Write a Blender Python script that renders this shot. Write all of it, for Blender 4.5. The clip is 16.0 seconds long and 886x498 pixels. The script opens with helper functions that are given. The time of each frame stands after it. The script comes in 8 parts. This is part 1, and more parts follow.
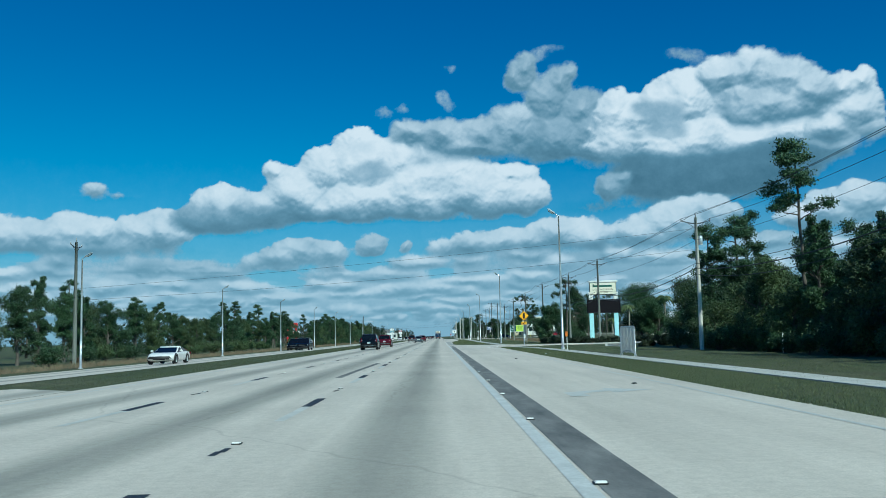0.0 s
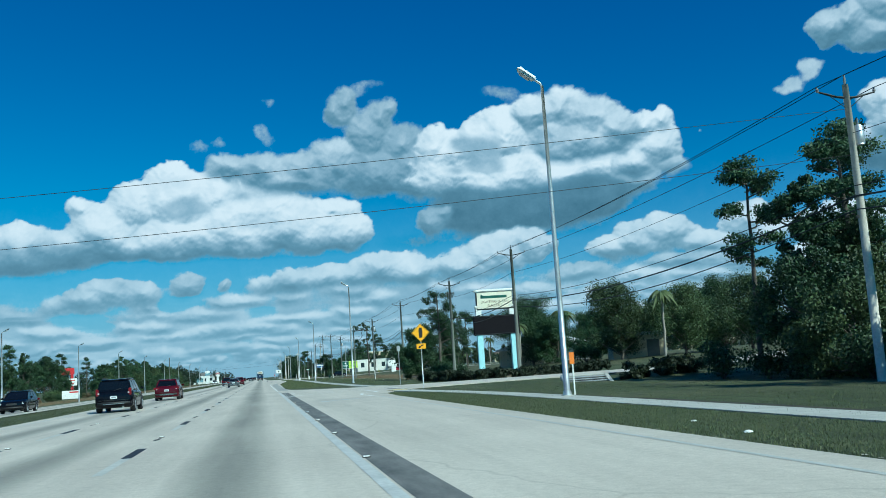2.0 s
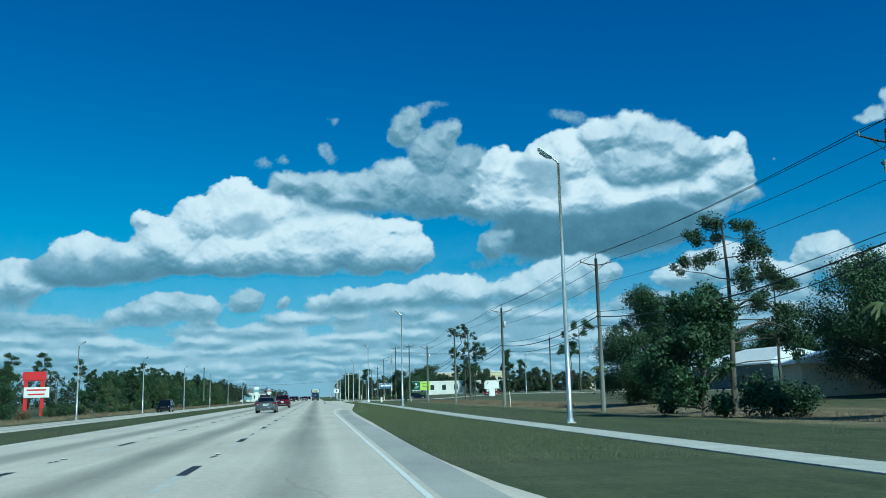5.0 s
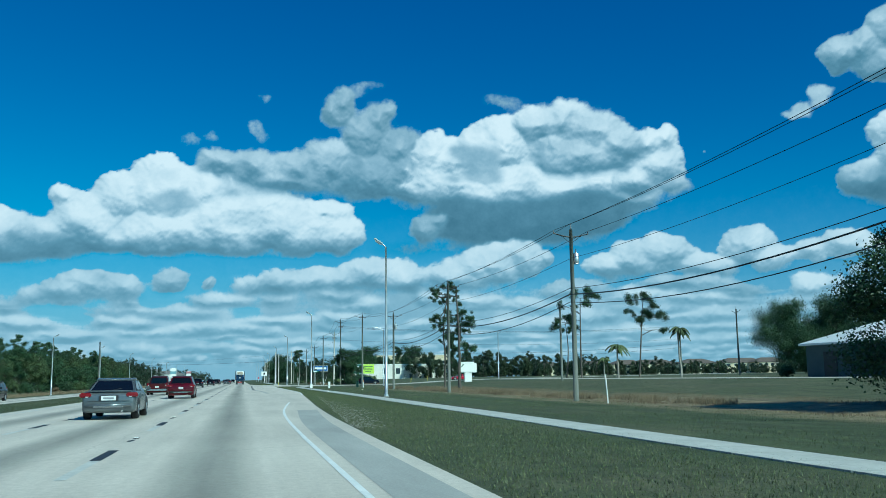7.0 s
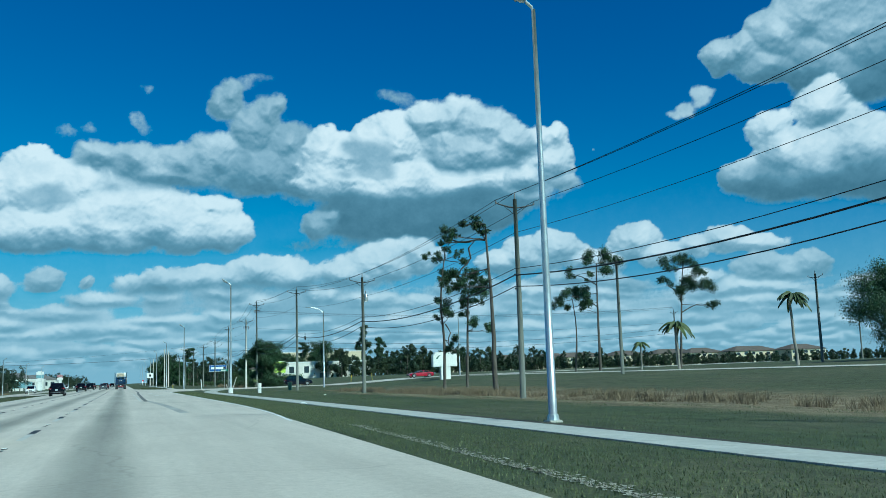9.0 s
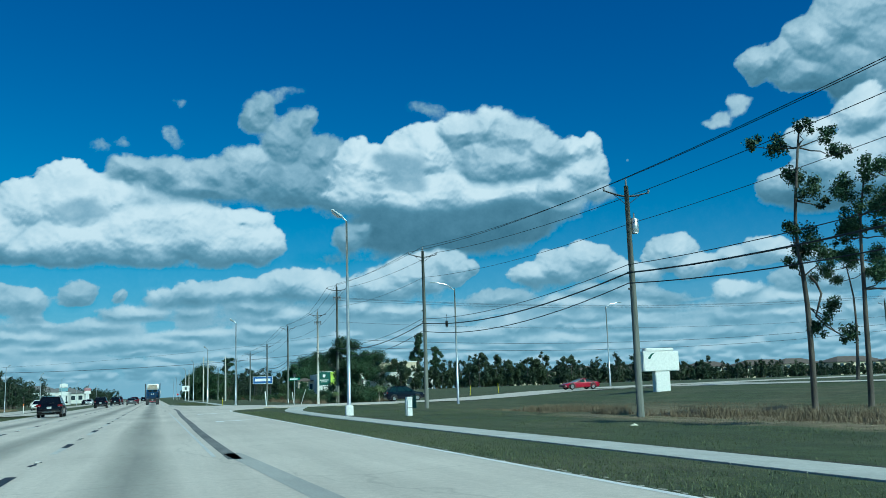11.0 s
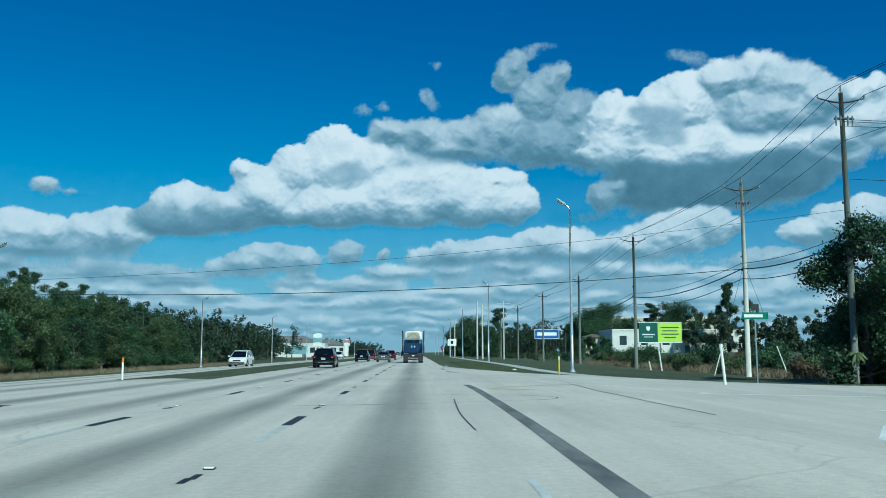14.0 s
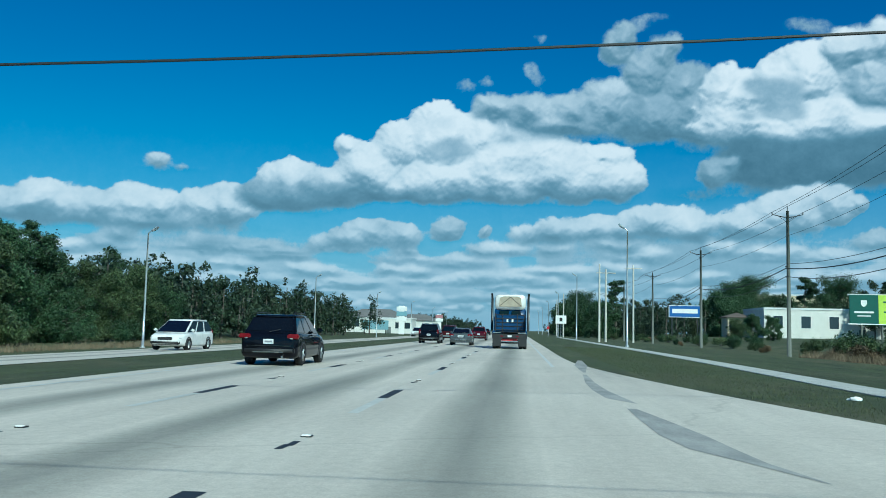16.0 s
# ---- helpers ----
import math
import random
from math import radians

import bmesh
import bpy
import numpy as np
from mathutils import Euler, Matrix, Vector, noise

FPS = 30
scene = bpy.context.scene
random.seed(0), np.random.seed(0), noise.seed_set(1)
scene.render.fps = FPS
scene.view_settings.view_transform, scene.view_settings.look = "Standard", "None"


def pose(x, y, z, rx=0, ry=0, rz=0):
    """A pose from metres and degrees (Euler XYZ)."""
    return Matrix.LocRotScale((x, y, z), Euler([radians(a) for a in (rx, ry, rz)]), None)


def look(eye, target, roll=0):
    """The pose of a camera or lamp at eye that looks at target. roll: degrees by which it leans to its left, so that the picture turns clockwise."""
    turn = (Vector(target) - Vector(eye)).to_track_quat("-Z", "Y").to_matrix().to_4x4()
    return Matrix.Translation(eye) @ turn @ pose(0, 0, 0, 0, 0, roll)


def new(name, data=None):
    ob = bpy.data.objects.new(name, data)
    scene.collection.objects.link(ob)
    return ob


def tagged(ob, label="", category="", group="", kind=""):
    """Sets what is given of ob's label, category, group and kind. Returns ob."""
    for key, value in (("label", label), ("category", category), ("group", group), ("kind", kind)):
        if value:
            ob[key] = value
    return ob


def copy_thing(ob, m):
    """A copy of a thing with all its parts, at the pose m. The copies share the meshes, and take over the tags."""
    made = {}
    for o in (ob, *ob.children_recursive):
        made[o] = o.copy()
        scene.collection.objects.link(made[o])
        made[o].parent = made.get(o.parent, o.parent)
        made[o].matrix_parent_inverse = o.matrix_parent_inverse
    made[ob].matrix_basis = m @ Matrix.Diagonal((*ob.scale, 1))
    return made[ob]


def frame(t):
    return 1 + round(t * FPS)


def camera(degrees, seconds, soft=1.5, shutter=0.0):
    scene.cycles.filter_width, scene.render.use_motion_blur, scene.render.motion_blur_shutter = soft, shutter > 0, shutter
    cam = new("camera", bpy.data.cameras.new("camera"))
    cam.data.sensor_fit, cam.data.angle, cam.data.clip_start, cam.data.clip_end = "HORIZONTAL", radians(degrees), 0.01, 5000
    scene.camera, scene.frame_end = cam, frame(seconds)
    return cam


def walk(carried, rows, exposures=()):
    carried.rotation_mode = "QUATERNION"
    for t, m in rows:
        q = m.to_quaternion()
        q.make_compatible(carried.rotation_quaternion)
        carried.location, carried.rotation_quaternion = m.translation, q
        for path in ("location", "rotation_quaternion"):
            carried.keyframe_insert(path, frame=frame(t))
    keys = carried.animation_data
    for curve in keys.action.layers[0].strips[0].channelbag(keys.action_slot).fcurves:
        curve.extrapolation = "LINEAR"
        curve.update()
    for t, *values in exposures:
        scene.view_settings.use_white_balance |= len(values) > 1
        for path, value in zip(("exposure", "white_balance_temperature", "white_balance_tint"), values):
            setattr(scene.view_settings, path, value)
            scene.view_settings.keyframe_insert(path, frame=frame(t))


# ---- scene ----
cam = camera(52.98, 16.0, 0.9)
PATH = [
    (0.0, pose(0.230, -0.00, 1.33, 95.61, 1.30, -0.23)),
    (0.5, pose(0.184, 12.15, 1.33, 95.73, 2.06, -5.24)),
    (1.0, pose(0.157, 24.36, 1.33, 95.98, 2.81, -8.87)),
    (1.5, pose(0.125, 36.60, 1.33, 96.55, 3.39, -10.68)),
    (2.0, pose(0.081, 48.88, 1.33, 97.47, 3.75, -11.45)),
    (2.5, pose(0.033, 61.23, 1.33, 98.19, 3.70, -11.57)),
    (3.0, pose(-0.001, 73.58, 1.33, 98.64, 3.32, -11.32)),
    (3.5, pose(-0.032, 85.93, 1.33, 98.94, 2.85, -10.46)),
    (4.0, pose(-0.039, 98.28, 1.33, 99.29, 2.33, -9.09)),
    (4.2, pose(-0.041, 103.22, 1.33, 99.35, 2.10, -8.52)),
    (6.3, pose(-0.020, 154.90, 1.33, 98.61, 1.17, -7.88)),
    (6.5, pose(-0.021, 159.82, 1.33, 98.48, 1.07, -9.10)),
    (7.0, pose(-0.032, 172.13, 1.33, 98.23, 0.73, -12.64)),
    (7.5, pose(-0.035, 184.46, 1.33, 97.98, 1.00, -16.02)),
    (8.0, pose(-0.051, 196.84, 1.33, 97.78, 1.22, -18.80)),
    (8.2, pose(-0.052, 201.79, 1.33, 97.70, 1.50, -19.62)),
    (10.3, pose(0.022, 253.41, 1.33, 98.51, 2.38, -19.21)),
    (10.5, pose(0.020, 258.27, 1.33, 98.65, 2.10, -18.88)),
    (11.0, pose(-0.010, 270.39, 1.33, 98.92, 1.82, -17.72)),
    (11.5, pose(-0.063, 282.48, 1.33, 99.02, 1.49, -15.84)),
    (12.0, pose(-0.078, 294.50, 1.33, 98.78, 1.41, -13.09)),
    (12.5, pose(-0.079, 306.47, 1.33, 98.35, 1.13, -9.65)),
    (13.0, pose(-0.085, 318.47, 1.33, 97.74, 0.90, -6.19)),
    (13.5, pose(-0.094, 330.49, 1.33, 97.19, 0.54, -3.43)),
    (14.0, pose(-0.049, 342.53, 1.33, 96.63, 0.08, -1.68)),
    (14.5, pose(-0.004, 354.61, 1.33, 96.12, -0.70, -0.43)),
    (15.0, pose(0.053, 366.74, 1.33, 95.61, -1.26, 1.00)),
    (15.5, pose(0.095, 378.92, 1.33, 95.30, -1.47, 2.87)),
    (16.0, pose(0.096, 391.08, 1.33, 95.15, -1.26, 4.80)),
]
walk(cam, PATH, [(0.0, 0.0, 5600, -13.0), (1.0, 0.28, 5600, -13.0), (1.5, 0.15, 5580, -14.0), (2.5, 0.10, 5520, -16.0), (4.0, 0.10, 5450, -18.0), (6.5, 0.10, 5400, -20.0), (8.0, 0.10, 5400, -20.0),
                 (10.5, 0.0, 5380, -20.0), (11.5, 0.0, 5350, -21.0), (13.0, 0.0, 5420, -18.0), (14.5, 0.0, 5520, -16.0), (16.0, 0.06, 5550, -15.0)])

# ---- light ----
SUN_AZ, SUN_EL = 150.0, 40.0          # clockwise from straight ahead, above the horizon
world = bpy.data.worlds.new("sky")
scene.world = world
world.use_nodes = True
wn, wl = world.node_tree.nodes, world.node_tree.links
wn.clear()
sky = wn.new("ShaderNodeTexSky")
sky.sky_type, sky.sun_disc = "NISHITA", False
sky.sun_elevation, sky.sun_rotation = radians(SUN_EL), radians(SUN_AZ)
sky.air_density, sky.dust_density, sky.ozone_density = 1.0, 1.0, 3.0
split, join = wn.new("ShaderNodeSeparateColor"), wn.new("ShaderNodeCombineColor")


def sky_math(op, a, b):
    q = wn.new("ShaderNodeMath")
    q.operation = op
    for s, v in zip(q.inputs, (a, b)):
        if isinstance(v, bpy.types.NodeSocket):
            wl.new(v, s)
        else:
            s.default_value = v
    return q.outputs[0]


wl.new(sky.outputs[0], split.inputs[0])
wl.new(sky_math("MULTIPLY", sky_math("POWER", split.outputs[0], 2.0), 0.014), join.inputs[0])
wl.new(sky_math("MULTIPLY", sky_math("POWER", split.outputs[1], 1.354), 0.319), join.inputs[1])
wl.new(sky_math("MULTIPLY", sky_math("POWER", sky_math("ADD", split.outputs[2], split.outputs[1]), 0.90), 0.60), join.inputs[2])
back = wn.new("ShaderNodeBackground")
back.inputs["Strength"].default_value = 0.105
wout = wn.new("ShaderNodeOutputWorld")
wl.new(join.outputs[0], back.inputs[0])
wl.new(back.outputs[0], wout.inputs[0])

sun = new("sun", bpy.data.lights.new("sun", "SUN"))
sun.data.energy, sun.data.angle, sun.data.color = 4.5, radians(0.53), (1.0, 0.94, 0.84)
sa, se = radians(SUN_AZ), radians(SUN_EL)
sun.matrix_world = look((0, 0, 80), (-math.sin(sa) * math.cos(se) * 80, -math.cos(sa) * math.cos(se) * 80, 80 - math.sin(se) * 80))

# ---- materials ----
def material(name, rough=0.7, metal=0.0):
    m = bpy.data.materials.new(name)
    m.use_nodes = True
    b = m.node_tree.nodes["Principled BSDF"]
    b.inputs["Roughness"].default_value = rough
    b.inputs["Metallic"].default_value = metal
    return m, m.node_tree.nodes, m.node_tree.links, b


def ramp(nodes, links, source, stops):
    r = nodes.new("ShaderNodeValToRGB")
    while len(r.color_ramp.elements) < len(stops):
        r.color_ramp.elements.new(0.5)
    for e, (p, c) in zip(r.color_ramp.elements, stops):
        e.position, e.color = p, (*c, 1)
    links.new(source, r.inputs[0])
    return r.outputs[0]


def noise_out(nodes, links, scale, detail=4, rough=0.6, coord="Object", stretch=None):
    tc = nodes.new("ShaderNodeTexCoord")
    n = nodes.new("ShaderNodeTexNoise")
    n.inputs["Scale"].default_value, n.inputs["Detail"].default_value, n.inputs["Roughness"].default_value = scale, detail, rough
    src = tc.outputs[coord]
    if stretch:
        mp = nodes.new("ShaderNodeMapping")
        mp.inputs["Scale"].default_value = stretch
        links.new(src, mp.inputs[0])
        src = mp.outputs[0]
    links.new(src, n.inputs["Vector"])
    return n.outputs["Fac"]


def mixed(nodes, links, a, b, fac, mode="MIX"):
    m = nodes.new("ShaderNodeMix")
    m.data_type, m.blend_type = "RGBA", mode
    for sock, v in ((m.inputs[6], a), (m.inputs[7], b), (m.inputs[0], fac)):
        if isinstance(v, bpy.types.NodeSocket):
            links.new(v, sock)
        elif isinstance(v, tuple):
            sock.default_value = (*v, 1)
        else:
            sock.default_value = v
    return m.outputs[2]


def bumped(nodes, links, bsdf, height, strength, distance):
    b = nodes.new("ShaderNodeBump")
    b.inputs["Strength"].default_value, b.inputs["Distance"].default_value = strength, distance
    links.new(height, b.inputs["Height"])
    links.new(b.outputs[0], bsdf.inputs["Normal"])


def two_tone(name, c1, c2, scale, rough=0.7, metal=0.0, bump=0.0, fine=None, stretch=None, coord="Object", spread=0.0):
    """A surface of two tones at one scale with grain at a finer one; spread: how far alike pieces differ."""
    m, n, l, b = material(name, rough, metal)
    f = noise_out(n, l, scale, 5, 0.6, coord, stretch)
    col = ramp(n, l, f, [(0.3, c1), (0.7, c2)])
    g = noise_out(n, l, fine or scale * 12, 3, 0.7, coord)
    grain = ramp(n, l, g, [(0.25, (0.82,) * 3), (0.75, (1.12,) * 3)])
    col = mixed(n, l, col, grain, 1.0, "MULTIPLY")
    if spread:
        oi = n.new("ShaderNodeObjectInfo")
        v = ramp(n, l, oi.outputs["Random"], [(0, (1 - spread,) * 3), (1, (1 + spread,) * 3)])
        col = mixed(n, l, col, v, 1.0, "MULTIPLY")
    l.new(col, b.inputs["Base Color"])
    if bump:
        bumped(n, l, b, g, bump, 0.02)
    return m


def plain(name, c, rough=0.5, metal=0.0, coat=0.0):
    m, n, l, b = material(name, rough, metal)
    g = noise_out(n, l, 6.0, 4)
    col = ramp(n, l, g, [(0.3, tuple(v * 0.88 for v in c)), (0.7, tuple(min(1, v * 1.08) for v in c))])
    l.new(col, b.inputs["Base Color"])
    b.inputs["Coat Weight"].default_value = coat
    b.inputs["Coat Roughness"].default_value = 0.08
    return m


def road_material():
    """Pale worn asphalt with darker oil tracks in the middle of each lane, cracks and patches."""
    m, n, l, b = material("worn_asphalt", 0.78)
    big = noise_out(n, l, 0.13, 5, 0.6)
    base = ramp(n, l, big, [(0.3, (0.505, 0.458, 0.40)), (0.7, (0.615, 0.56, 0.488))])
    tc = n.new("ShaderNodeTexCoord")
    sep = n.new("ShaderNodeSeparateXYZ")
    l.new(tc.outputs["Object"], sep.inputs[0])
    wob = noise_out(n, l, 0.05, 2, 0.5)

    def calc(op, a, c):
        q = n.new("ShaderNodeMath")
        q.operation = op
        for s, v in zip(q.inputs, (a, c)):
            if isinstance(v, bpy.types.NodeSocket):
                l.new(v, s)
            else:
                s.default_value = v
        return q.outputs[0]

    x = calc("ADD", sep.outputs["X"], calc("MULTIPLY", wob, 0.35))
    lane = calc("PINGPONG", calc("ADD", x, 36.28), 1.8)     # 0 on a lane's middle, 1.8 on its lines
    trail = ramp(n, l, calc("DIVIDE", lane, 1.8), [(0.0, (0.36, 0.39, 0.39)), (0.20, (0.52, 0.55, 0.545)), (0.48, (1, 1, 1)), (1.0, (0.95, 0.95, 0.95))])
    patchy = noise_out(n, l, 0.5, 4, 0.6, stretch=(1.0, 0.12, 1.0))
    worn = ramp(n, l, patchy, [(0.35, (0.0,) * 3), (0.75, (1.0,) * 3)])
    past_edge = calc("MINIMUM", calc("MAXIMUM", calc("SUBTRACT", x, 1.5), 0.0), 1.0)
    through_lanes = calc("SUBTRACT", 1.0, calc("MULTIPLY", past_edge, 0.85))     # the turn lane stays clean
    base = mixed(n, l, base, trail, calc("MULTIPLY", through_lanes, calc("ADD", calc("MULTIPLY", worn, 0.35), 0.65)), "MULTIPLY")
    streak = noise_out(n, l, 1.6, 5, 0.65, stretch=(1.0, 0.06, 1.0))
    base = mixed(n, l, base, ramp(n, l, streak, [(0.3, (0.86,) * 3), (0.65, (1.06,) * 3)]), 0.8, "MULTIPLY")
    grit = noise_out(n, l, 38.0, 3, 0.75)
    base = mixed(n, l, base, ramp(n, l, grit, [(0.3, (0.86,) * 3), (0.7, (1.12,) * 3)]), 1.0, "MULTIPLY")
    speck = noise_out(n, l, 7.0, 6, 0.8)
    base = mixed(n, l, base, ramp(n, l, speck, [(0.32, (0.84,) * 3), (0.60, (1.05,) * 3)]), 1.0, "MULTIPLY")
    v = n.new("ShaderNodeTexVoronoi")
    v.feature = "DISTANCE_TO_EDGE"
    v.inputs["Scale"].default_value = 0.09
    warp = n.new("ShaderNodeMapping")
    l.new(tc.outputs["Object"], warp.inputs[0])
    wv = n.new("ShaderNodeTexNoise")
    wv.inputs["Scale"].default_value = 0.6
    l.new(tc.outputs["Object"], wv.inputs["Vector"])
    add = mixed(n, l, warp.outputs[0], wv.outputs["Color"], 0.9, "ADD")
    l.new(add, v.inputs["Vector"])
    crack = ramp(n, l, v.outputs["Distance"], [(0.0, (0.55,) * 3), (0.002, (1,) * 3)])
    base = mixed(n, l, base, crack, 0.4, "MULTIPLY")
    l.new(base, b.inputs["Base Color"])
    bumped(n, l, b, grit, 0.12, 0.010)
    return m


def grass_material():
    """Mown verge grass with mowing streaks along the road, a dry brown belt along the ditch and a darker field beyond."""
    m, n, l, b = material("mown_grass", 0.9)
    big = noise_out(n, l, 0.11, 5, 0.6)
    mid = noise_out(n, l, 0.9, 6, 0.7)
    fine = noise_out(n, l, 9.0, 5, 0.75)
    swath = noise_out(n, l, 1.1, 4, 0.6, stretch=(1.0, 0.05, 1.0))
    c1 = ramp(n, l, mid, [(0.3, (0.034, 0.050, 0.018)), (0.55, (0.060, 0.076, 0.028)), (0.78, (0.102, 0.106, 0.050))])
    c2 = ramp(n, l, mid, [(0.3, (0.056, 0.064, 0.028)), (0.7, (0.118, 0.112, 0.060))])
    col = mixed(n, l, c1, c2, ramp(n, l, big, [(0.47, (0,) * 3), (0.68, (1,) * 3)]))
    tc = n.new("ShaderNodeTexCoord")
    sep = n.new("ShaderNodeSeparateXYZ")
    l.new(tc.outputs["Object"], sep.inputs[0])
    ragged = n.new("ShaderNodeMath")
    ragged.operation = "MULTIPLY_ADD"
    l.new(noise_out(n, l, 0.35, 4, 0.65, stretch=(1.0, 0.2, 1.0)), ragged.inputs[0])
    ragged.inputs[1].default_value = 9.0
    l.new(sep.outputs["X"], ragged.inputs[2])
    shift = n.new("ShaderNodeMath")
    shift.operation = "MULTIPLY"
    l.new(ragged.outputs[0], shift.inputs[0])
    shift.inputs[1].default_value = 0.02
    belt = ramp(n, l, shift.outputs[0], [(0.475, (0,) * 3), (0.535, (1,) * 3), (0.67, (1,) * 3), (0.76, (0.12,) * 3)])
    dry = ramp(n, l, mid, [(0.28, (0.085, 0.068, 0.036)), (0.5, (0.20, 0.155, 0.09)), (0.75, (0.30, 0.24, 0.15))])
    along = n.new("ShaderNodeMath")
    along.operation = "MULTIPLY"
    l.new(sep.outputs["Y"], along.inputs[0])
    along.inputs[1].default_value = 0.002
    stretch_ = ramp(n, l, along.outputs[0], [(0.27, (0,) * 3), (0.30, (1,) * 3), (0.62, (1,) * 3), (0.655, (0.1,) * 3)])
    col = mixed(n, l, col, dry, mixed(n, l, belt, stretch_, 1.0, "MULTIPLY"))
    col = mixed(n, l, col, ramp(n, l, swath, [(0.32, (0.72,) * 3), (0.68, (1.22,) * 3)]), 0.9, "MULTIPLY")
    col = mixed(n, l, col, ramp(n, l, fine, [(0.3, (0.55,) * 3), (0.7, (1.35,) * 3)]), 1.0, "MULTIPLY")
    l.new(col, b.inputs["Base Color"])
    bumped(n, l, b, fine, 0.8, 0.08)
    return m


def leaf_material(name, dark, light, spread=0.25):
    m, n, l, b = material(name, 0.62)
    g = n.new("ShaderNodeNewGeometry")
    col = ramp(n, l, g.outputs["Random Per Island"], [(0.0, dark), (0.75, light), (1.0, tuple(v * 1.25 for v in light))])
    oi = n.new("ShaderNodeObjectInfo")
    v = ramp(n, l, oi.outputs["Random"], [(0, (1 - spread, 1 - spread * 0.9, 1 - spread)), (1, (1 + spread, 1 + spread, 1 + spread * 0.8))])
    col = mixed(n, l, col, v, 1.0, "MULTIPLY")
    l.new(col, b.inputs["Base Color"])
    tr = n.new("ShaderNodeBsdfTranslucent")
    l.new(col, tr.inputs[0])
    mx = n.new("ShaderNodeMixShader")
    mx.inputs[0].default_value = 0.15
    l.new(b.outputs[0], mx.inputs[1])
    l.new(tr.outputs[0], mx.inputs[2])
    l.new(mx.outputs[0], n["Material Output"].inputs[0])
    return m


ROAD = road_material()
GRASS = grass_material()
SIDEWALK = two_tone("sidewalk_concrete", (0.38, 0.38, 0.355), (0.50, 0.495, 0.46), 0.8, 0.85, bump=0.3)
GREYGORE = two_tone("dark_seal_coat", (0.075, 0.078, 0.080), (0.22, 0.218, 0.21), 2.2, 0.85, bump=0.3, fine=22, stretch=(1, 0.25, 1))
WORNSEAL = two_tone("worn_seal_coat", (0.20, 0.20, 0.198), (0.42, 0.405, 0.38), 1.6, 0.85, bump=0.3, fine=22, stretch=(1, 0.4, 1))
FADEDSEAL = two_tone("faded_seal_coat", (0.29, 0.29, 0.275), (0.42, 0.415, 0.39), 0.7, 0.85, bump=0.3, fine=22, stretch=(1, 0.25, 1))
WHITELINE = two_tone("white_road_paint", (0.62, 0.63, 0.62), (0.80, 0.80, 0.78), 1.4, 0.6, fine=14)
PALELINE = two_tone("worn_white_paint", (0.42, 0.43, 0.41), (0.53, 0.53, 0.51), 1.2, 0.7, fine=11)
GHOSTLINE = two_tone("ghost_of_white_paint", (0.43, 0.435, 0.415), (0.55, 0.545, 0.515), 1.2, 0.75, fine=11)
EDGEPAINT = two_tone("worn_edge_paint", (0.44, 0.45, 0.44), (0.60, 0.605, 0.59), 1.4, 0.65, fine=14)
BLACKTAPE = two_tone("black_contrast_tape", (0.012, 0.013, 0.016), (0.035, 0.036, 0.04), 2.0, 0.6, fine=18)
YELLOWDUST = two_tone("yellow_worn_kerb_paint", (0.40, 0.35, 0.20), (0.52, 0.48, 0.33), 2.5, 0.85, bump=0.3)
SAND = two_tone("pale_sand", (0.30, 0.285, 0.23), (0.46, 0.44, 0.37), 1.5, 0.95, bump=0.5)
DRYGRASS = two_tone("dry_grass_blades", (0.11, 0.085, 0.050), (0.26, 0.205, 0.135), 0.4, 0.9)
GREENBLADE = leaf_material("green_grass_blades", (0.046, 0.062, 0.026), (0.112, 0.128, 0.060))
BARK = two_tone("pine_bark", (0.060, 0.052, 0.044), (0.14, 0.122, 0.105), 5.0, 0.9, bump=0.8, stretch=(1, 1, 0.25))
PALEBARK = two_tone("grey_bark", (0.22, 0.20, 0.17), (0.36, 0.33, 0.29), 4.0, 0.9, bump=0.6, stretch=(1, 1, 0.3))
OAKLEAF = leaf_material("broadleaf_foliage", (0.010, 0.028, 0.012), (0.046, 0.094, 0.038))
PINELEAF = leaf_material("pine_foliage", (0.014, 0.038, 0.016), (0.052, 0.100, 0.044))
SCRUBLEAF = leaf_material("scrub_foliage", (0.018, 0.036, 0.013), (0.078, 0.116, 0.044))
RUSSET = leaf_material("rust_scrub_foliage", (0.075, 0.05, 0.028), (0.16, 0.11, 0.06))
PALMLEAF = leaf_material("palm_fronds", (0.030, 0.052, 0.014), (0.085, 0.11, 0.04))
WOODPOLE = two_tone("weathered_pole_wood", (0.095, 0.105, 0.092), (0.185, 0.195, 0.175), 2.2, 0.85, bump=0.5, stretch=(4, 4, 0.25))
CONCRETEPOLE = two_tone("pale_pole_concrete", (0.50, 0.47, 0.42), (0.66, 0.63, 0.57), 1.0, 0.85)
GALV = two_tone("galvanised_steel", (0.50, 0.52, 0.53), (0.68, 0.70, 0.71), 3.0, 0.38, 0.75)
DARKMETAL = plain("dark_metal", (0.05, 0.052, 0.055), 0.45, 0.6)
CABLE = plain("cable_black", (0.018, 0.019, 0.022), 0.6)
INSULATOR = plain("insulator_grey", (0.20, 0.20, 0.21), 0.35)

